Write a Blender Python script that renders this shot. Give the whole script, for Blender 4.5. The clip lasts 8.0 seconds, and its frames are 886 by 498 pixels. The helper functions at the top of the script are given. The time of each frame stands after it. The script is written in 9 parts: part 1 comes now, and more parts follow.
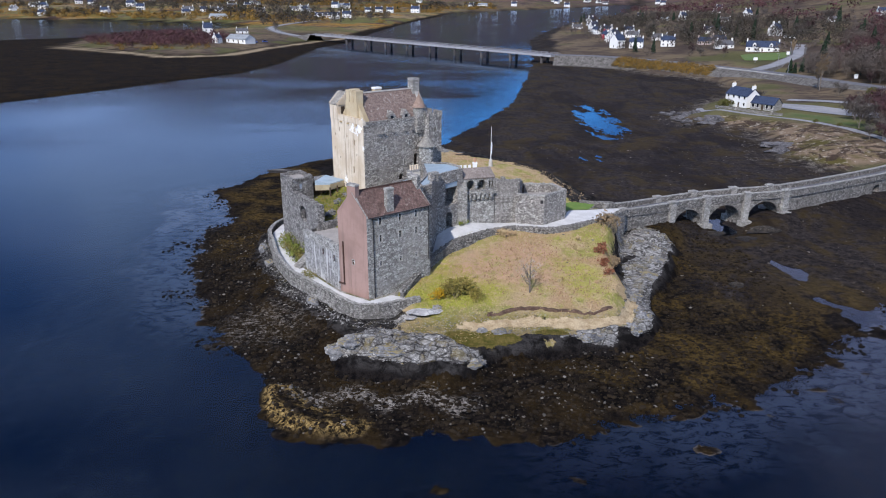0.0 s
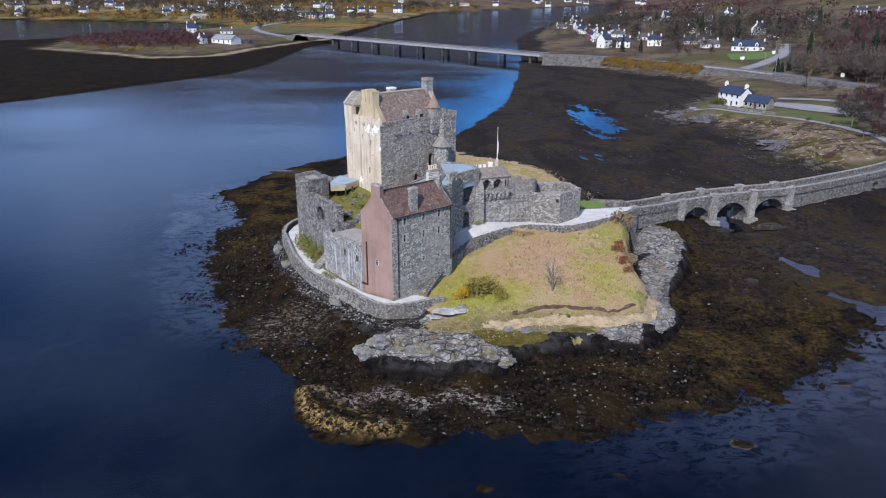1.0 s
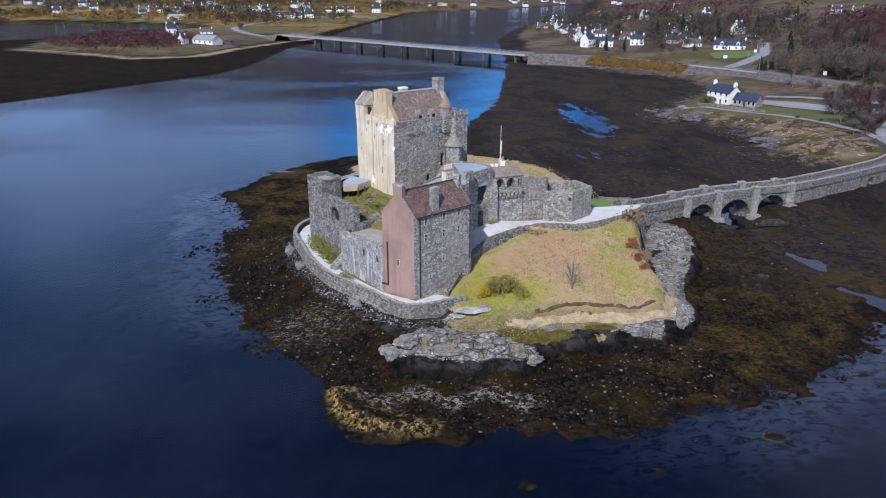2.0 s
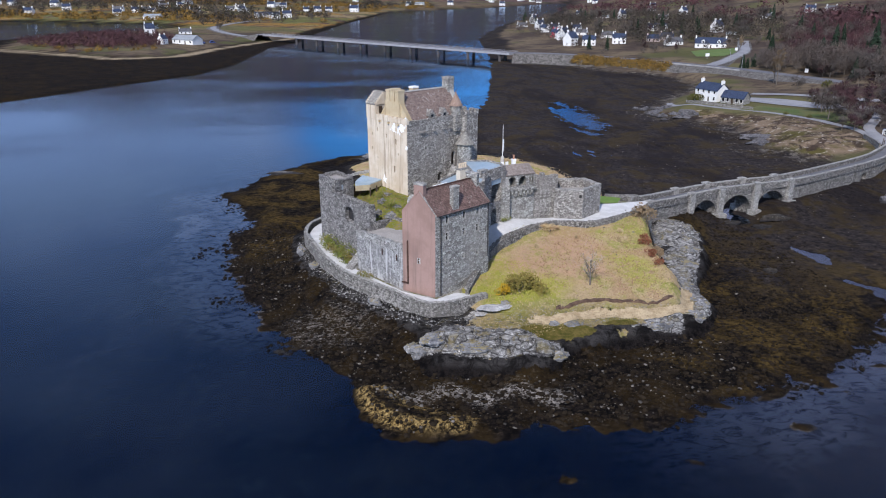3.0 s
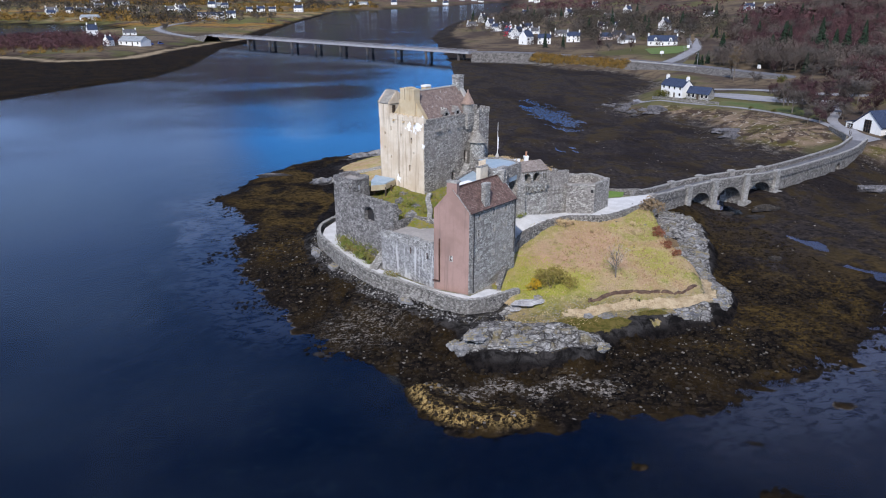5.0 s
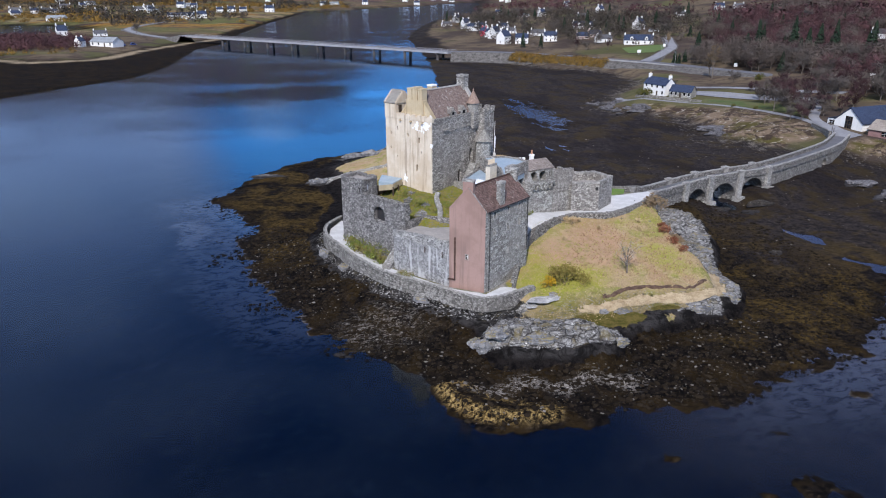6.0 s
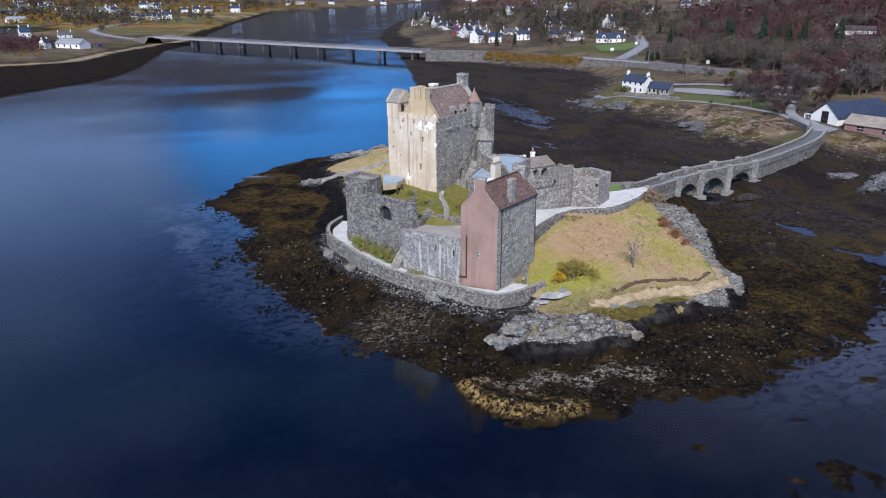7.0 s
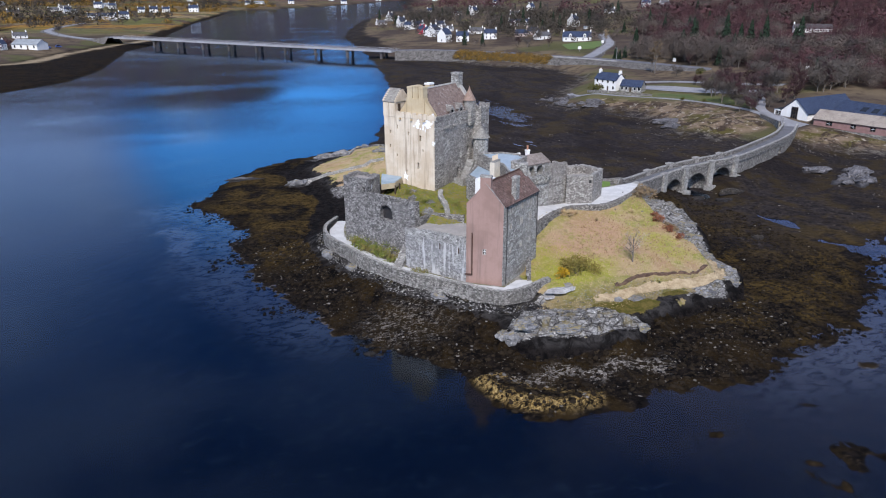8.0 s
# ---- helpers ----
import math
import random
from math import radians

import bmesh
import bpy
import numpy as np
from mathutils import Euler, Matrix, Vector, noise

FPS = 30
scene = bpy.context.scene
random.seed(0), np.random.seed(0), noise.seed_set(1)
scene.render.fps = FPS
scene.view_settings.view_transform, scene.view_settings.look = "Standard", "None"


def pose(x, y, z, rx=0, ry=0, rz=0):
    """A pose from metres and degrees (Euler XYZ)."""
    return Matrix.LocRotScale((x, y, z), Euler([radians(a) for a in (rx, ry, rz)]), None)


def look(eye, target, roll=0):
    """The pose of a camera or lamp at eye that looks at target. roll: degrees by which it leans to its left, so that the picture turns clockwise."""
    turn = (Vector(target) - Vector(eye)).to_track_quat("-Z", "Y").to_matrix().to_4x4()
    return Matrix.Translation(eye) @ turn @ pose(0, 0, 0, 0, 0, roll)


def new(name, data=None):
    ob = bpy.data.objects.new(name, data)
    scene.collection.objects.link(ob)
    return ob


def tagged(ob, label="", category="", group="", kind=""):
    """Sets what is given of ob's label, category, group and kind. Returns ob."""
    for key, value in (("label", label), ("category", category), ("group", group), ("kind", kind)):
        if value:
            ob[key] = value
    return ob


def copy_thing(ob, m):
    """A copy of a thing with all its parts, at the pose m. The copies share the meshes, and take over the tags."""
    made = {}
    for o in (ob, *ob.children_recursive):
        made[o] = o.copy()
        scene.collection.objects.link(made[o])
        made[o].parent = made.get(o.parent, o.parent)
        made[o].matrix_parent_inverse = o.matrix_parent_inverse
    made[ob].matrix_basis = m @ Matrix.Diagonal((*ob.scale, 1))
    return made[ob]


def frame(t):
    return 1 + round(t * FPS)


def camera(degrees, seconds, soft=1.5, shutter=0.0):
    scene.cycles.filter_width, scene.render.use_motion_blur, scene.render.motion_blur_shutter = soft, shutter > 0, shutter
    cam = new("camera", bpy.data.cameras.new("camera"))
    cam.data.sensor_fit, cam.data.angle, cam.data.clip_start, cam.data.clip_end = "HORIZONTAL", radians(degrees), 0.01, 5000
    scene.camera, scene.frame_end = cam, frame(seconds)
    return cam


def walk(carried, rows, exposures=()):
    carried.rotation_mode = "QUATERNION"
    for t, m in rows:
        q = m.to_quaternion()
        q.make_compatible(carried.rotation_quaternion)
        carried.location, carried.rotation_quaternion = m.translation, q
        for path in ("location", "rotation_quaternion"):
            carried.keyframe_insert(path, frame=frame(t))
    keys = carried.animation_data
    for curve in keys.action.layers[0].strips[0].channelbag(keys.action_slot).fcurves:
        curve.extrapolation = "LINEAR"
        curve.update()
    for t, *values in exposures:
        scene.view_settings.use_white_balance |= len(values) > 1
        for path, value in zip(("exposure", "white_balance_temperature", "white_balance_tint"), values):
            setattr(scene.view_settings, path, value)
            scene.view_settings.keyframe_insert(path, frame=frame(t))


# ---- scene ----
cam = camera(63.1, 8.0, soft=1.1)
PATH = [
    (0, (-0.006, 4.671, 49.581), (0.002, 6.552, 48.902), 0.2),
    (0.5, (-3.205, 4.536, 49.57), (-3.172, 6.417, 48.891), 0.2),
    (1, (-6.468, 4.493, 49.599), (-6.409, 6.373, 48.92), 0.2),
    (1.5, (-9.777, 4.615, 49.543), (-9.687, 6.494, 48.864), 0.2),
    (3, (-19.597, 4.726, 49.519), (-19.416, 6.598, 48.838), 0.1),
    (3.5, (-22.933, 5.081, 49.382), (-22.714, 6.948, 48.7), 0.1),
    (4, (-26.186, 5.296, 49.36), (-25.931, 7.159, 48.678), 0),
    (4.5, (-29.495, 5.584, 49.376), (-29.203, 7.441, 48.694), 0),
    (6, (-39.474, 6.849, 49.339), (-39.069, 8.685, 48.657), -0),
    (6.5, (-42.777, 7.319, 49.361), (-42.334, 9.146, 48.677), -0.1),
    (7, (-46.1, 7.738, 49.417), (-45.612, 9.553, 48.733), -0.2),
    (7.5, (-49.417, 8.348, 49.457), (-48.879, 10.148, 48.771), -0.2),
    (8, (-52.739, 9.035, 49.459), (-52.153, 10.82, 48.773), -0.2),
]
walk(cam, [(t, look(eye, target, roll)) for t, eye, target, roll in PATH], [(0.0, 0.0, 6150, 13), (8.0, 0.0, 6150, 13)])

# ---- light ----
SUN_TO = Vector((-0.30, -0.69, 0.66)).normalized()
world = bpy.data.worlds.new("sky")
scene.world = world
world.use_nodes = True
wt = world.node_tree
wt.nodes.clear()
w_out = wt.nodes.new("ShaderNodeOutputWorld")
w_bg = wt.nodes.new("ShaderNodeBackground")
w_sky = wt.nodes.new("ShaderNodeTexSky")
w_sky.sky_type, w_sky.sun_disc = "NISHITA", False
w_sky.sun_elevation = math.asin(SUN_TO.z)
w_sky.sun_rotation = math.atan2(SUN_TO.x, SUN_TO.y)
w_sky.air_density, w_sky.dust_density, w_sky.ozone_density = 1.0, 0.3, 2.5
w_co = wt.nodes.new("ShaderNodeTexCoord")
w_map = wt.nodes.new("ShaderNodeMapping")
w_map.inputs["Location"].default_value = (0.9, 2.4, 0.3)
w_map.inputs["Scale"].default_value = (1.0, 1.0, 2.2)
w_noise = wt.nodes.new("ShaderNodeTexNoise")
w_noise.inputs["Scale"].default_value = 1.7
w_noise.inputs["Detail"].default_value = 6.0
w_noise.inputs["Roughness"].default_value = 0.55
w_ramp = wt.nodes.new("ShaderNodeValToRGB")
w_ramp.color_ramp.elements[0].position, w_ramp.color_ramp.elements[1].position = 0.35, 0.65
w_mix = wt.nodes.new("ShaderNodeMix")
w_mix.data_type = "RGBA"
# lilac-grey cloud to the north-east, blue-grey elsewhere
w_tint = wt.nodes.new("ShaderNodeMix")
w_tint.data_type = "RGBA"
w_tint.inputs["A"].default_value, w_tint.inputs["B"].default_value = (8.8, 10.6, 14.4, 1.0), (12.6, 11.0, 13.4, 1.0)
wt.links.new(w_tint.outputs["Result"], w_mix.inputs["B"])
# broken cloud: a bank to the north-west, clearer to the north
def towards(azimuth, elevation, low, high, amount):
    """How near the sky's direction comes to one bearing, as an amount of cloud."""
    a, e = radians(azimuth), radians(elevation)
    dot = wt.nodes.new("ShaderNodeVectorMath")
    dot.operation = "DOT_PRODUCT"
    dot.inputs[1].default_value = (math.sin(a) * math.cos(e), math.cos(a) * math.cos(e), math.sin(e))
    wt.links.new(w_co.outputs["Generated"], dot.inputs[0])
    r = wt.nodes.new("ShaderNodeMapRange")
    r.interpolation_type = "SMOOTHSTEP"
    r.inputs["From Min"].default_value, r.inputs["From Max"].default_value, r.inputs["To Max"].default_value = low, high, amount
    wt.links.new(dot.outputs["Value"], r.inputs["Value"])
    return r.outputs[0]


w_sum = w_noise.outputs["Fac"]
for extra in (towards(4, 9, 0.972, 0.998, -0.30), towards(-17, 17, 0.93, 0.995, 0.13), towards(2, 38, 0.90, 0.98, -0.10), towards(38, 18, 0.95, 0.99, 0.12)):
    add = wt.nodes.new("ShaderNodeMath")
    wt.links.new(w_sum, add.inputs[0])
    wt.links.new(extra, add.inputs[1])
    w_sum = add.outputs[0]
wt.links.new(towards(40, 19, 0.90, 0.985, 1.0), w_tint.inputs["Factor"])
# a small bright cloud low in the north
w_puff = wt.nodes.new("ShaderNodeMix")
w_puff.data_type = "RGBA"
w_puff.inputs["B"].default_value = (26.0, 28.0, 30.0, 1.0)
w_edge = wt.nodes.new("ShaderNodeMath")
w_edge.operation = "MULTIPLY"
wt.links.new(towards(-0.8, 7.8, 0.9985, 0.9998, 1.1), w_edge.inputs[0])
wt.links.new(w_noise.outputs["Fac"], w_edge.inputs[1])
wt.links.new(w_edge.outputs[0], w_puff.inputs["Factor"])
wt.links.new(w_mix.outputs["Result"], w_puff.inputs["A"])
w_blue = wt.nodes.new("ShaderNodeMix")
w_blue.data_type, w_blue.blend_type = "RGBA", "MULTIPLY"
w_blue.inputs["Factor"].default_value = 1.0
w_blue.inputs["B"].default_value = (0.45, 1.02, 1.65, 1.0)
wt.links.new(w_sky.outputs["Color"], w_blue.inputs["A"])
w_gap = wt.nodes.new("ShaderNodeMix")
w_gap.data_type = "RGBA"
w_gap.inputs["B"].default_value = (3.6, 11.8, 22.5, 1.0)
wt.links.new(towards(3, 9, 0.975, 0.998, 0.85), w_gap.inputs["Factor"])
wt.links.new(w_blue.outputs["Result"], w_gap.inputs["A"])
for a, b in ((w_co.outputs["Generated"], w_map.inputs["Vector"]), (w_map.outputs[0], w_noise.inputs["Vector"]),
             (w_sum, w_ramp.inputs["Fac"]), (w_ramp.outputs["Color"], w_mix.inputs["Factor"]),
             (w_gap.outputs["Result"], w_mix.inputs["A"]), (w_puff.outputs["Result"], w_bg.inputs["Color"]),
             (w_bg.outputs[0], w_out.inputs["Surface"])):
    wt.links.new(a, b)
w_bg.inputs["Strength"].default_value = 0.075

sun = new("sun", bpy.data.lights.new("sun", "SUN"))
sun.data.energy, sun.data.angle, sun.data.color = 5.0, radians(0.6), (1.0, 0.94, 0.86)
sun.matrix_world = look(SUN_TO * 300, (0, 0, 0))
scene.view_settings.exposure = 0.0

# ---- materials ----
class Mat:
    """A node material under construction."""

    def __init__(self, name, rough=0.85, metal=0.0, spec=0.3):
        self.m = bpy.data.materials.new(name)
        self.m.use_nodes = True
        self.t = self.m.node_tree
        self.b = self.t.nodes["Principled BSDF"]
        self.b.inputs["Roughness"].default_value = rough
        self.b.inputs["Metallic"].default_value = metal
        self.b.inputs["Specular IOR Level"].default_value = spec
        self.tc = self.t.nodes.new("ShaderNodeTexCoord")
        self.uv = self.tc.outputs["UV"]
        self.geo = self.t.nodes.new("ShaderNodeNewGeometry")
        self.pos = self.geo.outputs["Position"]

    def node(self, kind, **values):
        n = self.t.nodes.new(kind)
        for key, value in values.items():
            n.inputs[key.replace("_", " ")].default_value = value
        return n

    def link(self, a, b):
        self.t.links.new(a, b)

    def scaled(self, vec, scale):
        n = self.node("ShaderNodeMapping")
        n.inputs["Scale"].default_value = scale
        self.link(vec, n.inputs["Vector"])
        return n.outputs[0]

    def noise(self, vec, scale, detail=4.0, rough=0.55, warp=0.0):
        n = self.node("ShaderNodeTexNoise", Scale=scale, Detail=detail, Roughness=rough, Distortion=warp)
        self.link(vec, n.inputs["Vector"])
        return n.outputs["Fac"]

    def step(self, value, low, high):
        n = self.node("ShaderNodeMapRange")
        n.interpolation_type = "SMOOTHSTEP"
        n.inputs["From Min"].default_value, n.inputs["From Max"].default_value = low, high
        self.link(value, n.inputs["Value"])
        return n.outputs["Result"]

    def math(self, op, a, b):
        n = self.node("ShaderNodeMath")
        n.operation = op
        for k, v in ((0, a), (1, b)):
            if isinstance(v, (int, float)):
                n.inputs[k].default_value = v
            else:
                self.link(v, n.inputs[k])
        return n.outputs[0]

    def mix(self, fac, a, b, blend="MIX"):
        n = self.node("ShaderNodeMix")
        n.data_type, n.blend_type = "RGBA", blend
        for k, v in (("Factor", fac), ("A", a), ("B", b)):
            if isinstance(v, (int, float)):
                n.inputs[k].default_value = v
            elif isinstance(v, tuple):
                n.inputs[k].default_value = (*v, 1.0)
            else:
                self.link(v, n.inputs[k])
        return n.outputs["Result"]

    def attr(self, name):
        n = self.node("ShaderNodeAttribute")
        n.attribute_name = name
        return n.outputs["Fac"]

    def bump(self, height, strength=0.5, distance=0.1):
        n = self.node("ShaderNodeBump", Strength=strength, Distance=distance)
        self.link(height, n.inputs["Height"])
        self.link(n.outputs[0], self.b.inputs["Normal"])

    def done(self, colour):
        if isinstance(colour, tuple):
            self.b.inputs["Base Color"].default_value = (*colour, 1.0)
        else:
            self.link(colour, self.b.inputs["Base Color"])
        return self.m


def plain(name, a, b, scale=1.5, rough=0.8, bump=0.0, metal=0.0, spec=0.3):
    """Two tones mixed by noise at two scales."""
    k = Mat(name, rough, metal, spec)
    coarse, fine = k.noise(k.pos, scale), k.noise(k.pos, scale * 7, 3.0)
    c = k.mix(k.step(coarse, 0.35, 0.65), a, b)
    c = k.mix(k.math("MULTIPLY", k.step(fine, 0.4, 0.7), 0.35), c, tuple(v * 0.6 for v in a))
    if bump:
        k.bump(fine, bump, 0.05)
    return k.done(c)


def rubble(name, dark, light, mortar, stain, pale=0.35, course=0.27, pale_col=(0.5, 0.48, 0.45), drip=0.0):
    """Roughly coursed rubble with mortar joints, stains and lichen, laid by the metre."""
    k = Mat(name, 0.92)
    wob = k.node("ShaderNodeTexNoise", Scale=1.4, Detail=2.0)
    k.link(k.uv, wob.inputs["Vector"])
    vec = k.mix(0.10, k.uv, wob.outputs["Color"])
    # uneven stones in loose courses, with smaller pinnings between
    cells, tones = [], []
    for size, wide in ((course * 1.5, 1.0), (course * 0.8, 1.3)):
        stone = k.node("ShaderNodeTexVoronoi", Scale=1.0 / size)
        edge = k.node("ShaderNodeTexVoronoi", Scale=1.0 / size)
        edge.feature = "DISTANCE_TO_EDGE"
        flat = k.scaled(vec, (0.8 * wide, 1.35, 1.0))
        k.link(flat, stone.inputs["Vector"])
        k.link(flat, edge.inputs["Vector"])
        sep = k.node("ShaderNodeSeparateColor")
        k.link(stone.outputs["Color"], sep.inputs[0])
        tones.append(sep)
        cells.append(k.step(edge.outputs["Distance"], 0.15, 0.03))
    sep = tones[0]
    tone = k.math("ADD", k.math("MULTIPLY", tones[0].outputs[0], 0.6), k.math("MULTIPLY", tones[1].outputs[0], 0.4))
    tone = k.step(tone, 0.08, 0.9)
    joint = k.math("MAXIMUM", cells[0], k.math("MULTIPLY", cells[1], 0.45))
    c = k.mix(tone, dark, light)
    c = k.mix(k.math("MULTIPLY", k.step(sep.outputs[1], 0.82, 0.9), pale), c, pale_col)
    c = k.mix(k.math("MULTIPLY", k.step(tones[1].outputs[2], 0.84, 0.9), 0.7), c, tuple(v * 0.5 for v in dark))
    speck = k.noise(k.scaled(k.uv, (1.0, 1.5, 1.0)), 7.0, 3.0, 0.6)
    c = k.mix(k.math("MULTIPLY", k.step(speck, 0.56, 0.7), 0.4), c, tuple(v * 0.45 for v in dark))
    c = k.mix(k.math("MULTIPLY", k.step(speck, 0.42, 0.3), 0.4), c, tuple(min(0.6, v * 1.5) for v in light))
    c = k.mix(k.math("MULTIPLY", joint, 0.62), c, mortar)
    big = k.noise(k.pos, 0.22, 4.0, 0.6)
    c = k.mix(k.math("MULTIPLY", k.step(big, 0.44, 0.62), 0.4), c, stain)
    run = k.noise(k.scaled(k.uv, (1.3, 0.10, 1.0)), 1.0, 3.0)
    c = k.mix(k.math("MULTIPLY", k.step(run, 0.52, 0.70), 0.35), c, tuple(v * 0.7 for v in dark))
    if drip:
        white = k.noise(k.scaled(k.uv, (1.15, 0.13, 1.0)), 1.1, 4.0, 0.65)
        c = k.mix(k.math("MULTIPLY", k.step(white, 0.50, 0.63), drip), c, (0.62, 0.62, 0.62))
    grain = k.noise(k.pos, 9.0, 3.0)
    h = k.math("ADD", k.math("MULTIPLY", tone, 0.5), k.math("MULTIPLY", grain, 0.5))
    k.bump(k.math("SUBTRACT", h, k.math("MULTIPLY", joint, 0.8)), 1.0, 0.14)
    return k.done(c)


def harling(name, base, warm, dirt, streak=0.5):
    """Lime render with runs of damp and patched repairs."""
    k = Mat(name, 0.9)
    big = k.noise(k.pos, 0.25, 5.0, 0.6)
    c = k.mix(k.step(big, 0.38, 0.62), base, warm)
    run = k.noise(k.scaled(k.uv, (0.9, 0.055, 1.0)), 1.2, 5.0, 0.6)
    c = k.mix(k.math("MULTIPLY", k.step(run, 0.5, 0.68), streak), c, dirt)
    run2 = k.noise(k.scaled(k.uv, (3.1, 0.10, 1.0)), 1.0, 3.0)
    c = k.mix(k.math("MULTIPLY", k.step(run2, 0.58, 0.75), streak * 0.7), c, tuple(v * 0.5 for v in dirt))
    fine = k.noise(k.pos, 6.0, 5.0, 0.7)
    c = k.mix(k.math("MULTIPLY", k.step(fine, 0.35, 0.7), 0.25), c, tuple(v * 0.75 for v in base))
    k.bump(fine, 0.5, 0.04)
    return k.done(c)


def tiled(name, a, b, lichen, row=0.26, width=0.30, moss=0.35):
    """Slates or stone tiles in rows, lichened."""
    k = Mat(name, 0.85)
    br = k.node("ShaderNodeTexBrick", Scale=1.0, Mortar_Size=0.02, Mortar_Smooth=0.3, Brick_Width=width, Row_Height=row)
    br.inputs["Color1"].default_value, br.inputs["Color2"].default_value = (0, 0, 0, 1), (1, 1, 1, 1)
    br.inputs["Mortar"].default_value = (0, 0, 0, 1)
    k.link(k.uv, br.inputs["Vector"])
    vor = k.node("ShaderNodeTexVoronoi", Scale=2.6)
    k.link(k.uv, vor.inputs["Vector"])
    sep = k.node("ShaderNodeSeparateColor")
    k.link(vor.outputs["Color"], sep.inputs[0])
    c = k.mix(k.math("ADD", k.math("MULTIPLY", br.outputs["Color"], 0.5), k.math("MULTIPLY", sep.outputs[0], 0.5)), a, b)
    spots = k.noise(k.pos, 1.6, 6.0, 0.75)
    c = k.mix(k.math("MULTIPLY", k.step(spots, 0.56, 0.66), moss), c, lichen)
    big = k.noise(k.pos, 0.35, 3.0)
    c = k.mix(k.math("MULTIPLY", k.step(big, 0.5, 0.7), 0.4), c, tuple(v * 0.55 for v in a))
    c = k.mix(k.math("MULTIPLY", br.outputs["Fac"], 0.6), c, tuple(v * 0.35 for v in a))
    k.bump(k.math("SUBTRACT", br.outputs["Color"], br.outputs["Fac"]), 0.7, 0.04)
    return k.done(c)


GREY_STONE = rubble("grey_rubble", (0.226, 0.212, 0.198), (0.660, 0.660, 0.621), (0.113, 0.106, 0.098), (0.339, 0.320, 0.296))
KEEP_STONE = rubble("keep_rubble", (0.189, 0.173, 0.159), (0.660, 0.628, 0.580), (0.091, 0.083, 0.076), (0.317, 0.290, 0.266), pale=0.5)
RUIN_STONE = rubble("ruin_rubble", (0.111, 0.105, 0.104), (0.494, 0.471, 0.455), (0.065, 0.062, 0.061), (0.195, 0.187, 0.182), pale=0.6)
DRIP_STONE = rubble("limewashed_rubble", (0.195, 0.192, 0.198), (0.598, 0.592, 0.585), (0.182, 0.179, 0.177), (0.312, 0.309, 0.312), drip=0.9)
WALL_STONE = rubble("dyke_rubble", (0.112, 0.105, 0.096), (0.500, 0.473, 0.435), (0.062, 0.057, 0.053), (0.200, 0.188, 0.171), pale=0.6, course=0.28)
CAP_STONE = rubble("cope_rubble", (0.264, 0.255, 0.242), (0.550, 0.533, 0.501), (0.176, 0.168, 0.157), (0.352, 0.339, 0.314), pale=0.5, course=0.4)
BRIDGE_STONE = rubble("bridge_rubble", (0.105, 0.099, 0.092), (0.441, 0.416, 0.389), (0.058, 0.054, 0.050), (0.179, 0.168, 0.158), pale=0.5)
CREAM = harling("cream_harling", (0.61, 0.535, 0.43), (0.50, 0.41, 0.305), (0.26, 0.2, 0.145), 0.85)
OCHRE = harling("ochre_harling", (0.44, 0.35, 0.22), (0.5, 0.42, 0.29), (0.24, 0.18, 0.11), 0.6)
RED_RENDER = harling("red_render", (0.31, 0.205, 0.175), (0.25, 0.163, 0.138), (0.165, 0.12, 0.105), 0.55)
RED_TILE = tiled("red_brown_tile", (0.085, 0.052, 0.045), (0.205, 0.13, 0.11), (0.44, 0.39, 0.33), moss=0.45)
BROWN_TILE = tiled("lichened_brown_tile", (0.14, 0.098, 0.085), (0.28, 0.21, 0.18), (0.52, 0.49, 0.44), moss=0.65)
GREY_SLATE = tiled("grey_stone_slate", (0.17, 0.16, 0.14), (0.33, 0.31, 0.28), (0.45, 0.43, 0.36), moss=0.4)
# the lead's blue carries the sky's reflection in its base colour
BLUE_LEAD = plain("blue_grey_lead", (0.26, 0.34, 0.41), (0.33, 0.40, 0.46), 0.7, 0.45, spec=0.5)
DARK_SLATE = tiled("dark_slate", (0.022, 0.034, 0.07), (0.045, 0.063, 0.115), (0.12, 0.12, 0.12), moss=0.15)
WHITE_WALL = harling("white_harling", (0.78, 0.78, 0.77), (0.7, 0.7, 0.69), (0.55, 0.54, 0.5), 0.2)
WHITE_PATCH = plain("white_lime_patch", (0.82, 0.82, 0.82), (0.74, 0.74, 0.74), 1.2, 0.9)
GRAVEL = plain("pale_gravel", (0.56, 0.555, 0.55), (0.47, 0.465, 0.46), 0.5, 0.95, 0.3)
TERRACE_FLOOR = plain("terrace_paving", (0.27, 0.25, 0.24), (0.33, 0.31, 0.29), 0.6, 0.9, 0.3)
ASPHALT = plain("worn_asphalt", (0.10, 0.10, 0.115), (0.14, 0.14, 0.155), 0.2, 0.9)
PALE_ROAD = plain("pale_road", (0.2, 0.2, 0.215), (0.25, 0.25, 0.265), 0.2, 0.9)
CONCRETE = plain("bridge_concrete", (0.26, 0.26, 0.28), (0.33, 0.33, 0.35), 0.3, 0.85)
DARK_CONCRETE = plain("weathered_concrete", (0.06, 0.055, 0.055), (0.11, 0.10, 0.10), 0.3, 0.85)
IRON = plain("dark_iron", (0.02, 0.02, 0.022), (0.035, 0.03, 0.03), 2.0, 0.6, spec=0.4)
RUST = plain("rusty_iron", (0.07, 0.035, 0.025), (0.045, 0.028, 0.022), 2.0, 0.75)
DARK_WOOD = plain("dark_timber", (0.05, 0.035, 0.025), (0.09, 0.065, 0.045), 1.0, 0.8)
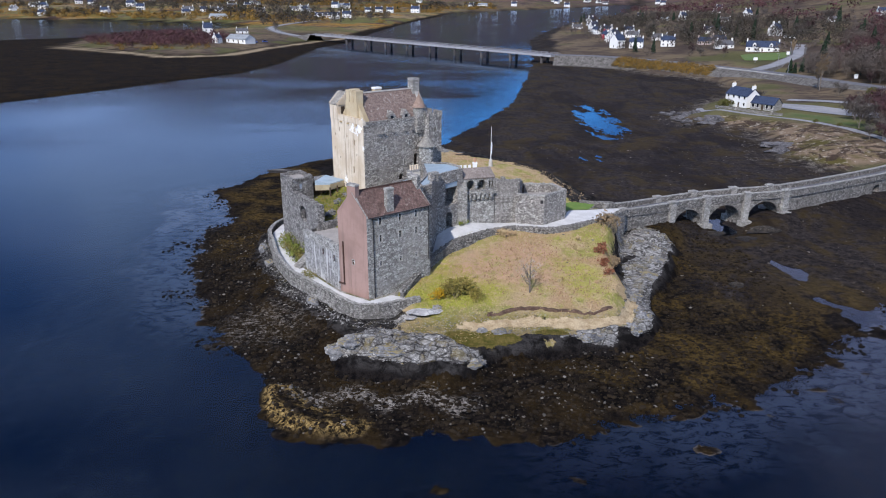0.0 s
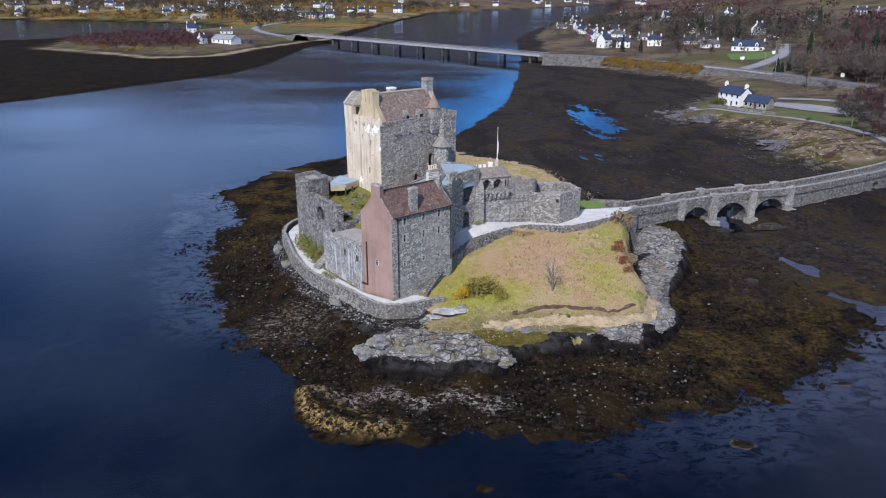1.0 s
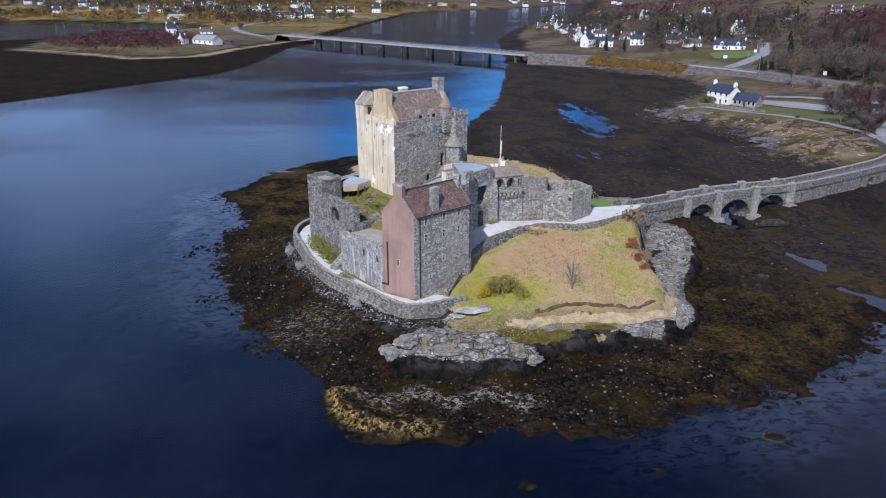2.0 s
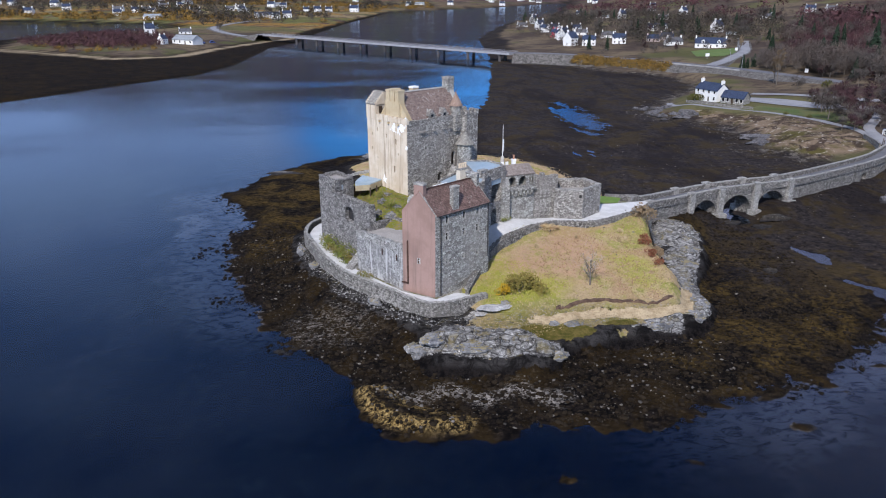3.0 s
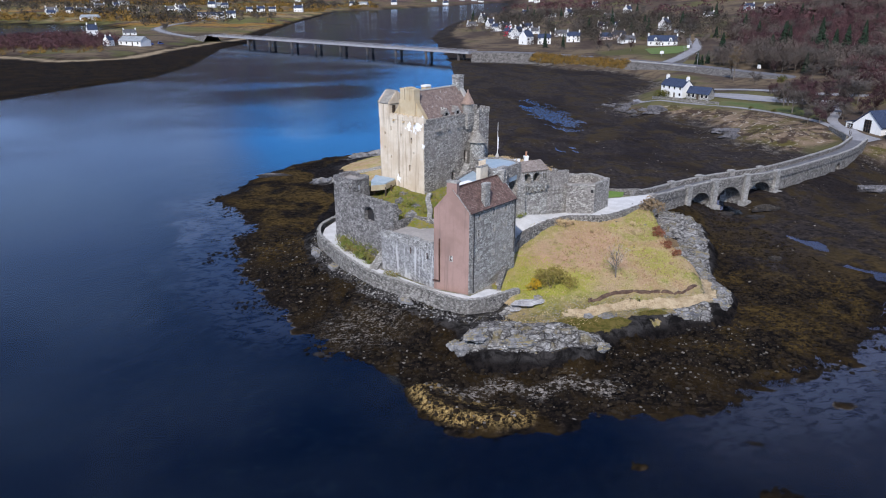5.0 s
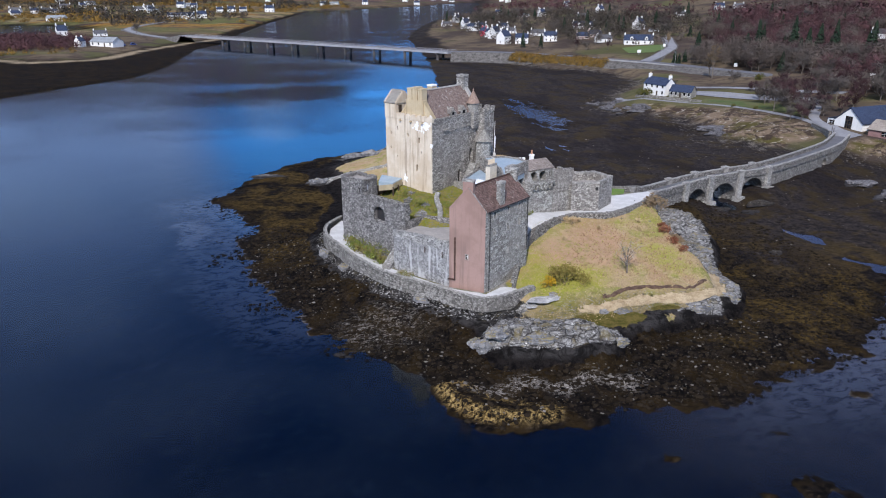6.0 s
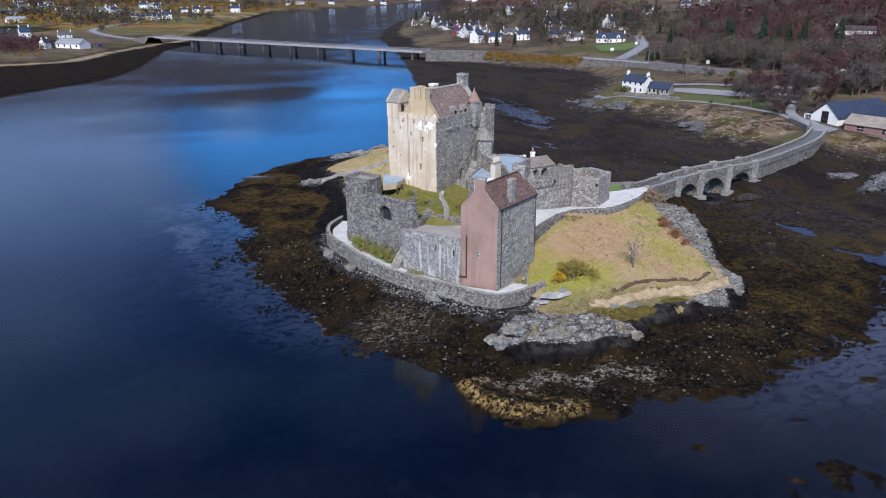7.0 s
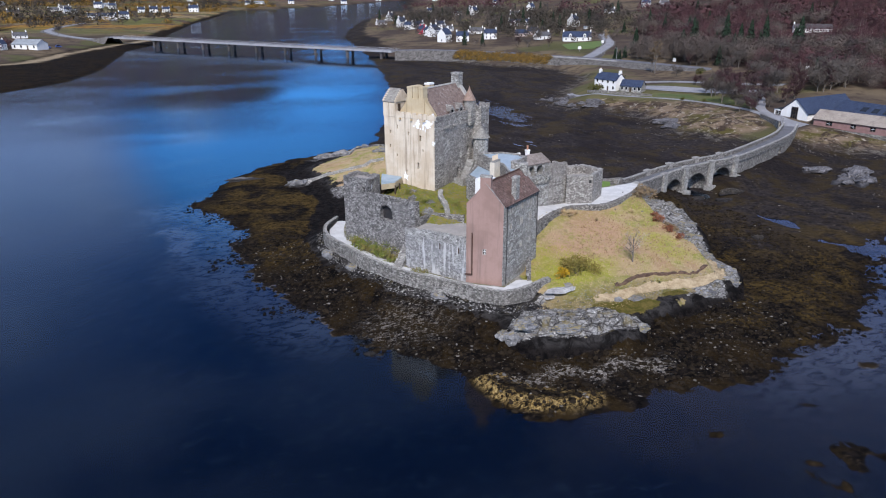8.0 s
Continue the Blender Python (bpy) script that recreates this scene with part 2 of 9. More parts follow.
PALE_STONE = plain("dressed_sandstone", (0.46, 0.44, 0.41), (0.38, 0.36, 0.33), 1.2, 0.9, 0.2)
POT = plain("buff_clay_pot", (0.62, 0.5, 0.36), (0.68, 0.58, 0.45), 2.0, 0.8)
WHITE_PAINT = plain("white_paint", (0.8, 0.8, 0.8), (0.74, 0.74, 0.74), 2.0, 0.5)
RED_PAINT = plain("red_paint", (0.45, 0.04, 0.07), (0.38, 0.03, 0.06), 1.0, 0.6)
PINK_WOOD = plain("pink_brown_boarding", (0.27, 0.16, 0.15), (0.22, 0.13, 0.12), 0.8, 0.8)
MOSSY_ROOF = tiled("mossy_fibre_roof", (0.24, 0.2, 0.17), (0.32, 0.28, 0.24), (0.34, 0.33, 0.2), row=0.9, width=0.9, moss=0.4)
GLASS = plain("window_glass", (0.012, 0.014, 0.018), (0.018, 0.02, 0.024), 1.0, 0.08, spec=0.6)
BARK = plain("grey_bark", (0.12, 0.10, 0.085), (0.18, 0.155, 0.13), 3.0, 0.9)


def foliage(name, a, b, c, spec=0.15, crowns=False):
    """Twigs or leaves: each its own shade, and where crowns is set each crown its own tone."""
    k = Mat(name, 0.8, spec=spec)
    isl = k.geo.outputs["Random Per Island"]
    if crowns:
        isl = k.math("ADD", k.math("MULTIPLY", k.attr("tone"), 0.72), k.math("MULTIPLY", isl, 0.28))
    else:
        own = k.node("ShaderNodeObjectInfo")
        isl = k.math("ADD", k.math("MULTIPLY", own.outputs["Random"], 0.4), k.math("MULTIPLY", isl, 0.6))
    col = k.mix(isl, a, b)
    big = k.noise(k.pos, 0.5, 3.0)
    return k.done(k.mix(k.math("MULTIPLY", k.step(big, 0.45, 0.65), 0.2 if crowns else 0.6), col, c))


GORSE = foliage("gorse_leaf", (0.12, 0.11, 0.03), (0.30, 0.24, 0.06), (0.17, 0.12, 0.04))
GORSE_YELLOW = foliage("gorse_flower", (0.38, 0.24, 0.015), (0.5, 0.3, 0.02), (0.12, 0.09, 0.02))
TWIG_GREY = foliage("bare_grey_twigs", (0.062, 0.053, 0.05), (0.11, 0.096, 0.087), (0.07, 0.058, 0.05))
TWIG_PLUM = foliage("bare_plum_twigs", (0.036, 0.018, 0.021), (0.074, 0.038, 0.043), (0.052, 0.031, 0.029))
TWIG_TAN = foliage("bare_tan_twigs", (0.20, 0.145, 0.085), (0.27, 0.2, 0.125), (0.17, 0.12, 0.08))
NEEDLE = foliage("conifer_needles", (0.014, 0.028, 0.016), (0.03, 0.05, 0.03), (0.018, 0.03, 0.02))
DRY_GRASS = foliage("dry_grass_blades", (0.40, 0.30, 0.17), (0.56, 0.44, 0.25), (0.42, 0.28, 0.17))
IVY = foliage("green_creeper", (0.10, 0.13, 0.03), (0.20, 0.22, 0.05), (0.24, 0.16, 0.07))
HILL_GREEN = foliage("slope_grass", (0.22, 0.23, 0.045), (0.40, 0.375, 0.085), (0.38, 0.31, 0.10))
WOOD_GREY = foliage("grey_wood_twigs", (0.042, 0.034, 0.031), (0.14, 0.113, 0.096), (0.09, 0.07, 0.055), crowns=True)
WOOD_PLUM = foliage("plum_wood_twigs", (0.032, 0.016, 0.018), (0.115, 0.055, 0.059), (0.075, 0.042, 0.04), crowns=True)
WOOD_DARK = foliage("dark_garden_twigs", (0.018, 0.02, 0.014), (0.09, 0.07, 0.058), (0.03, 0.035, 0.022), crowns=True)
WOOD_OCHRE = foliage("ochre_gorse_sprigs", (0.07, 0.05, 0.02), (0.25, 0.145, 0.03), (0.11, 0.085, 0.03), crowns=True)
HEDGE = foliage("hedge_leaf", (0.06, 0.065, 0.018), (0.10, 0.10, 0.03), (0.12, 0.09, 0.03))


def rock_mat(name, a, b, lichen, tidal=0.92, moss=0.0):
    k = Mat(name, 0.9)
    n1, n2 = k.noise(k.pos, 0.5, 6.0, 0.65, 0.6), k.noise(k.pos, 2.6, 6.0, 0.7)
    c = k.mix(k.step(n1, 0.35, 0.65), a, b)
    c = k.mix(k.math("MULTIPLY", k.step(n2, 0.54, 0.66), 0.7), c, lichen)
    crack = k.node("ShaderNodeTexVoronoi", Scale=0.8)
    crack.feature = "DISTANCE_TO_EDGE"
    k.link(k.scaled(k.pos, (1.0, 1.6, 2.0)), crack.inputs["Vector"])
    dark = k.math("SUBTRACT", 1.0, k.step(crack.outputs["Distance"], 0.0, 0.06))
    c = k.mix(k.math("MULTIPLY", dark, 0.6), c, tuple(v * 0.4 for v in a))
    hz = k.node("ShaderNodeSeparateXYZ")
    k.link(k.pos, hz.inputs[0])
    if moss:
        nz = k.node("ShaderNodeSeparateXYZ")
        k.link(k.geo.outputs["Normal"], nz.inputs[0])
        turf_top = k.math("MULTIPLY", k.step(nz.outputs["Z"], 0.75, 0.95), k.step(k.noise(k.pos, 0.6, 5.0, 0.7), 0.46, 0.56))
        turf_top = k.math("MULTIPLY", turf_top, k.step(hz.outputs["Z"], 1.6, 2.4))
        c = k.mix(k.math("MULTIPLY", turf_top, moss), c, (0.25, 0.2, 0.085))
    tideline = k.step(k.math("ADD", hz.outputs["Z"], k.math("MULTIPLY", n2, -1.2)), 0.75, 0.15)
    c = k.mix(k.math("MULTIPLY", tideline, tidal), c, (0.014, 0.012, 0.012))
    k.bump(k.math("ADD", n2, k.math("MULTIPLY", n1, 2.0)), 0.8, 0.25)
    return k.done(c)


ROCK = rock_mat("grey_rock", (0.10, 0.10, 0.105), (0.235, 0.232, 0.235), (0.45, 0.44, 0.43), moss=0.8)
PALE_SLAB = rock_mat("pale_slab_rock", (0.33, 0.32, 0.32), (0.5, 0.49, 0.48), (0.6, 0.59, 0.57))
WET_ROCK = rock_mat("weedy_rock", (0.012, 0.010, 0.008), (0.05, 0.04, 0.03), (0.2, 0.185, 0.16))

# ---- mesh helpers ----
def uv_by_metre(bm):
    """Lays the texture plane of each face by the metre: along the level, and up the face."""
    layer = bm.loops.layers.uv.new("metres")
    for f in bm.faces:
        n = f.normal
        t = Vector((-n.y, n.x, 0.0))
        t = Vector((1, 0, 0)) if t.length < 0.05 else t.normalized()
        b = n.cross(t)
        for lo in f.loops:
            lo[layer].uv = (lo.vert.co.dot(t), lo.vert.co.dot(b))


def part(name, bm, material, parent=None, label="", uv=True, smooth=False):
    """Links a bmesh as one mesh object, under a thing or a part where a parent is given."""
    bm.normal_update()
    if uv:
        uv_by_metre(bm)
    me = bpy.data.meshes.new(name)
    bm.to_mesh(me)
    bm.free()
    if smooth:
        me.polygons.foreach_set("use_smooth", [True] * len(me.polygons))
    me.materials.append(material)
    ob = new(name, me)
    ob.parent = parent
    if label:
        ob["label"] = label
    return ob


def thing(name, label, category, at=(0, 0, 0), group="", kind=""):
    """An empty that gathers the parts of one thing; its parts are given in world metres when it stands at the origin."""
    return tagged(new(name), label, category, group, kind)


def face(bm, pts):
    vs = [bm.verts.new(p) for p in pts]
    try:
        return bm.faces.new(vs)
    except ValueError:
        return None


def prism(bm, poly, z0, z1):
    """An upright block over a counterclockwise plan; z0 and z1 one height or one for each corner."""
    n = len(poly)
    lo = z0 if isinstance(z0, (list, tuple)) else [z0] * n
    hi = z1 if isinstance(z1, (list, tuple)) else [z1] * n
    a = [bm.verts.new((p[0], p[1], z)) for p, z in zip(poly, lo)]
    b = [bm.verts.new((p[0], p[1], z)) for p, z in zip(poly, hi)]
    for i in range(n):
        j = (i + 1) % n
        bm.faces.new((a[i], a[j], b[j], b[i]))
    bm.faces.new(b)
    bm.faces.new(a[::-1])
    return bm


def rect(p, d, s0, s1, w0, w1):
    """A plan rectangle from p: along d from s0 to s1, and to the left of d from w0 to w1."""
    d = Vector((d[0], d[1])).normalized()
    n = Vector((-d.y, d.x))
    p = Vector((p[0], p[1]))
    return [tuple(p + d * s + n * w) for s, w in ((s0, w0), (s1, w0), (s1, w1), (s0, w1))]


def slab(bm, quad, thick):
    """A sloping board: four points, thickened against its normal."""
    q = [Vector(v) for v in quad]
    n = (q[1] - q[0]).cross(q[3] - q[0]).normalized() * thick
    a, b = [bm.verts.new(v) for v in q], [bm.verts.new(v - n) for v in q]
    bm.faces.new(a)
    bm.faces.new(b[::-1])
    for i in range(4):
        j = (i + 1) % 4
        bm.faces.new((b[i], b[j], a[j], a[i]))


def turned(bm, centre, profile, n=18):
    """A body of revolution about an upright axis; profile of (radius, z) from the bottom up."""
    rings = []
    for r, z in profile:
        if r < 1e-4:
            rings.append([bm.verts.new((centre[0], centre[1], z))])
        else:
            rings.append([bm.verts.new((centre[0] + r * math.cos(2 * math.pi * k / n), centre[1] + r * math.sin(2 * math.pi * k / n), z)) for k in range(n)])
    for a, b in zip(rings, rings[1:]):
        for k in range(n):
            j = (k + 1) % n
            if len(b) == 1:
                bm.faces.new((a[k], a[j], b[0]))
            elif len(a) == 1:
                bm.faces.new((a[0], b[j], b[k]))
            else:
                bm.faces.new((a[k], a[j], b[j], b[k]))
    if len(rings[-1]) > 1:
        bm.faces.new(rings[-1])
    return bm


def facade(bm, p0, p1, z0, z1, holes=(), depth=0.45):
    """A wall face from p0 to p1, seen from its right side, with holes (s0, s1, za, zb, arched) and their reveals."""
    p0, p1 = Vector((p0[0], p0[1])), Vector((p1[0], p1[1]))
    length = (p1 - p0).length
    d = (p1 - p0) / length
    inward = Vector((-d.y, d.x)) * depth

    def at(s, z, deep=False):
        p = p0 + d * s + (inward if deep else Vector((0, 0)))
        return (p.x, p.y, z)

    ss = sorted({0.0, length, *(h[0] for h in holes), *(h[1] for h in holes)})
    zs = sorted({z0, z1, *(h[2] for h in holes), *(h[3] for h in holes)})
    for a, b in zip(ss, ss[1:]):
        for c, e in zip(zs, zs[1:]):
            if not any(h[0] <= a and b <= h[1] and h[2] <= c and e <= h[3] for h in holes):
                face(bm, (at(a, c), at(b, c), at(b, e), at(a, e)))
    for s0, s1, za, zb, arched in holes:
        if arched:
            r, mid, n = (s1 - s0) / 2, (s0 + s1) / 2, 10
            spring = max(za + 0.1, zb - r)
            rise = zb - spring
            arc = [(mid + r * math.cos(math.pi * k / n), spring + rise * math.sin(math.pi * k / n)) for k in range(n + 1)]
            face(bm, [at(s1, zb)] + [at(*q) for q in arc[: n // 2 + 1]][::-1])
            face(bm, [at(s0, zb)] + [at(*q) for q in arc[n // 2:]][::-1])
            edge = [(s0, za), (s1, za), *arc]
        else:
            edge = [(s0, za), (s1, za), (s1, zb), (s0, zb)]
        for q, r2 in zip(edge, edge[1:] + edge[:1]):
            face(bm, (at(*r2), at(*q), at(*q, True), at(*r2, True)))
    return bm


def window(parent, p0, p1, hole, depth=0.4, surround=PALE_STONE, rim=0.16, bars=True, pane_mat=GLASS):
    """A window in a wall face: its dressed surround, pane and glazing bar."""
    s0, s1, za, zb, arched = hole
    p0, p1 = Vector((p0[0], p0[1])), Vector((p1[0], p1[1]))
    d = (p1 - p0).normalized()
    out = Vector((d.y, -d.x))
    bm = bmesh.new()

    def block(a, b, c, e, o0, o1):
        q = [p0 + d * a + out * o0, p0 + d * b + out * o0, p0 + d * b + out * o1, p0 + d * a + out * o1]
        prism(bm, [tuple(v) for v in q][::-1], c, e)

    if surround:
        block(s0 - rim, s0, za, zb, -0.1, 0.03)
        block(s1, s1 + rim, za, zb, -0.1, 0.03)
        block(s0 - rim, s1 + rim, zb, zb + rim, -0.1, 0.03)
        block(s0 - rim, s1 + rim, za - rim * 0.8, za, -0.1, 0.07)
    w = part("window", bm, surround or DARK_WOOD, parent)
    bm = bmesh.new()
    q0, q1 = p0 + d * s0 - out * (depth - 0.03), p0 + d * s1 - out * (depth - 0.03)
    face(bm, ((q0.x, q0.y, za), (q1.x, q1.y, za), (q1.x, q1.y, zb), (q0.x, q0.y, zb)))
    part("pane", bm, pane_mat, w)
    if bars:
        bm = bmesh.new()
        mid = (s0 + s1) / 2
        block(mid - 0.03, mid + 0.03, za, zb, -depth + 0.04, -depth + 0.1)
        block(s0, s1, (za + zb) / 2 - 0.03, (za + zb) / 2 + 0.03, -depth + 0.04, -depth + 0.1)
        part("glazing_bar", bm, WHITE_PAINT, w)
    return w


def strip_wall(bm, line, thick, low, high):
    """A wall that follows a line in plan; heights one or one for each point."""
    n = len(line)
    lo = low if isinstance(low, (list, tuple)) else [low] * n
    hi = high if isinstance(high, (list, tuple)) else [high] * n
    pts = [Vector((p[0], p[1])) for p in line]
    rows = []
    for i, p in enumerate(pts):
        a = (pts[i] - pts[i - 1]).normalized() if i else (pts[1] - pts[0]).normalized()
        b = (pts[i + 1] - pts[i]).normalized() if i < n - 1 else a
        t = (a + b).normalized()
        side = Vector((-t.y, t.x)) * (thick / 2) / max(0.5, t.dot(a))
        l, r = p + side, p - side
        rows.append([bm.verts.new(v) for v in ((l.x, l.y, lo[i]), (r.x, r.y, lo[i]), (r.x, r.y, hi[i]), (l.x, l.y, hi[i]))])
    for a, b in zip(rows, rows[1:]):
        for k in range(4):
            j = (k + 1) % 4
            bm.faces.new((a[k], a[j], b[j], b[k]))
    bm.faces.new(rows[0][::-1])
    bm.faces.new(rows[-1])
    bmesh.ops.recalc_face_normals(bm, faces=bm.faces)
    return bm


def smooth_line(line, n=4):
    """A rounded copy of an open plan line, by Catmull and Rom."""
    p = [Vector(q) for q in line]
    p = [p[0] * 2 - p[1]] + p + [p[-1] * 2 - p[-2]]
    out = []
    for i in range(1, len(p) - 2):
        for k in range(n):
            t = k / n
            a, b, c, d = p[i - 1], p[i], p[i + 1], p[i + 2]
            out.append(0.5 * (2 * b + (c - a) * t + (2 * a - 5 * b + 4 * c - d) * t * t + (3 * b - a - 3 * c + d) * t ** 3))
    out.append(p[-2])
    return [tuple(v) for v in out]


# ---- ground ----
def lattice(ix, iy, seed):
    h = np.sin(ix * 127.1 + iy * 311.7 + seed * 74.7) * 43758.5453
    return h - np.floor(h)


def value_noise(x, y, seed=0):
    ix, iy = np.floor(x), np.floor(y)
    fx, fy = x - ix, y - iy
    fx, fy = fx * fx * (3 - 2 * fx), fy * fy * (3 - 2 * fy)
    a, b = lattice(ix, iy, seed), lattice(ix + 1, iy, seed)
    c, d = lattice(ix, iy + 1, seed), lattice(ix + 1, iy + 1, seed)
    return (a * (1 - fx) + b * fx) * (1 - fy) + (c * (1 - fx) + d * fx) * fy


def fbm(x, y, size, octaves=4, seed=0):
    """Noise from -1 to 1, its largest lumps about size metres across."""
    total, amp, norm = 0.0, 1.0, 0.0
    for o in range(octaves):
        k = 2.0 ** o / size
        total = total + amp * (value_noise(x * k + 17.3 * o, y * k - 9.1 * o, seed + o) * 2 - 1)
        norm += amp
        amp *= 0.55
    return total / norm


def inside(x, y, poly):
    """Metres inside a closed plan outline; negative outside."""
    best = np.full(np.shape(x), 1e18)
    odd = np.zeros(np.shape(x), bool)
    for (ax, ay), (bx, by) in zip(poly, poly[1:] + poly[:1]):
        dx, dy = bx - ax, by - ay
        t = np.clip(((x - ax) * dx + (y - ay) * dy) / (dx * dx + dy * dy), 0, 1)
        best = np.minimum(best, (x - ax - t * dx) ** 2 + (y - ay - t * dy) ** 2)
        if dy:
            cross = ((ay > y) != (by > y)) & (x < (bx - ax) * (y - ay) / dy + ax)
            odd ^= cross
    d = np.sqrt(best)
    return np.where(odd, d, -d)


def ease(v, low, high):
    t = np.clip((v - low) / (high - low), 0, 1)
    return t * t * (3 - 2 * t)


FLAT = [(-58.5, 184), (-49.5, 171.5), (-46.5, 160), (-50.5, 145), (-45.5, 129), (-38.5, 114), (-33.6, 102), (-27.2, 95), (-23, 88.5), (-22, 80),
        (-17.5, 75.8), (-12, 76.7), (0, 76.5), (15, 77), (23, 81), (31, 83.5), (42, 87), (54, 95), (60, 103), (75, 114), (100, 119),
        (160, 124), (420, 120), (421.1, 630.1), (84.5, 633), (65.9, 539.1), (54.4, 462), (31.5, 334.4), (16.3, 290), (-2, 239.7), (-36, 224), (-48, 207)]
ISLE = [(-38, 146), (-36, 133), (-30.5, 121), (-24, 112), (-18, 104.5), (-15, 99), (-17, 95), (-13.5, 89), (-4, 86.5), (4, 87),
        (8, 92), (19, 94.5), (29, 97), (35, 104), (35, 112), (43, 125), (48, 138), (42, 150), (40, 165), (35, 188), (20, 215),
        (0, 230), (-22, 227), (-36, 208), (-30, 180), (-34, 160)]
HILL = [(-6.5, 105), (-1, 102.5), (6, 101.5), (14, 103.5), (20, 102.3), (26.5, 103.5), (29.5, 112), (29, 120), (31.5, 130), (34, 138),
        (25.4, 133.4), (20.3, 131), (14, 131.6), (8.6, 129.6), (3, 124.8), (-1.2, 119.6), (-5, 113.4)]
COURT = [(-31, 148), (-33.1, 142.4), (-32.9, 137.6), (-31.2, 132.1), (-28.9, 124.8), (-24.8, 116.7), (-21.3, 112.6), (-17.7, 108.6), (-15.1, 105.4),
         (-12.5, 103.1), (-10.4, 102.7), (-7.9, 103.4), (-5.3, 104.6), (-5.2, 107), (-3.2, 112.9), (-0.2, 118.8), (4, 123.8), (9.4, 128.4), (14, 130.2), (20.3, 129.5),
         (25.7, 132), (32.1, 136.6), (36.2, 142.5), (30, 146), (18, 150), (-10, 160)]
WARD = [(-20.5, 123), (-15.5, 112), (-9, 117), (-4.5, 121), (-1.8, 131), (8, 140), (8, 150), (-8, 158), (-24, 150), (-27, 137)]
KEEP_AT, KEEP_U, KEEP_V = Vector((-13.7, 132.66)), Vector((0.79, 0.613)), Vector((-0.613, 0.79))
EAST = [(76.6, 627.1), (70, 553.9), (80, 534), (97, 511), (109, 484), (122, 457), (138, 437), (147, 420), (149, 398), (149.7, 380), (117.7, 340.6), (89.6, 293.3), (95.4, 280.4), (108.1, 260.5),
        (107, 241.7), (101, 222), (109, 207), (124, 188), (142, 168), (180, 150), (420, 140), (4600, 100), (4600, 4600), (800, 4600), (687.6, 2627.8), (318.6, 1383.4), (192.8, 1137),
        (147, 988.9), (111.1, 850.6), (90.6, 761.6)]
WEST = [(-225.3, 284.1), (-199.2, 334.4), (-177.1, 368.9), (-151, 415.2), (-121.9, 459.5), (-110.4, 524.7), (-107.3, 659.4), (-87.9, 733.4), (-79.6, 891.8), (-51.7, 1139.1), (27.8, 1643.3), (338.1, 2046.6),
        (688, 2667.4), (780, 4600), (-4600, 4600), (-4600, 1300), (-725, 1254.7), (-516.5, 1203.4), (-309.5, 1099.7), (-278.3, 1042), (-299.1, 923.4), (-385.5, 782.5), (-509, 687.5), (-629.4, 500.4)]
WEST_GRASS = [(-336, 660.3), (-266.1, 613.2), (-202.2, 564.1), (-165.4, 580.6), (-153, 644.9), (-124.5, 728.8), (-104.4, 773.2), (-89.5, 891.9), (-55.7, 1139.1), (23.8, 1643.4), (334.3, 2056.6), (688.1, 2687.2),
              (770, 4600), (-4600, 4600), (-4600, 1310), (-724.9, 1268.6), (-516.4, 1216.3), (-312.4, 1111.6), (-266.4, 1041.9), (-289.2, 923.3), (-369.5, 795.2)]


WOOD = [(217.5, 433.8), (263.3, 463.1), (291.8, 552), (441.9, 738.8), (520.5, 668.9), (538.8, 490.5), (419.1, 392.5), (329.2, 294.3), (250, 232), (214, 232), (208, 251.7), (190.3, 257.8), (206.5, 301.3), (236.8, 374.3)]


CRAG_FRONT = [(-15.0, 96.6), (-10, 99.8), (-3, 98.8), (3.5, 95.4), (6.5, 91.6), (3, 89.2), (-4, 89.4), (-9, 91.0), (-14.5, 93.4)]
CRAG_EAST = [(27.5, 99.5), (32, 102.5), (33.5, 110), (37, 119), (45, 135), (41, 138), (33, 126), (29.5, 112), (26, 103.5)]
CRAG_NECK = [(33, 129), (38.5, 130.5), (44, 135), (49, 143), (47, 149), (40, 146), (36, 141), (33.5, 136)]
RIDGE = [(-23.2, 88), (-22, 82.5), (-18.6, 78.2), (-14, 76.3), (-9.5, 77), (-8.5, 79.2), (-12.5, 81), (-16.5, 83), (-19, 87.5)]
CRAG_SLAB = [(17.5, 97.4), (25, 97.6), (27, 101.5), (19, 100.6)]


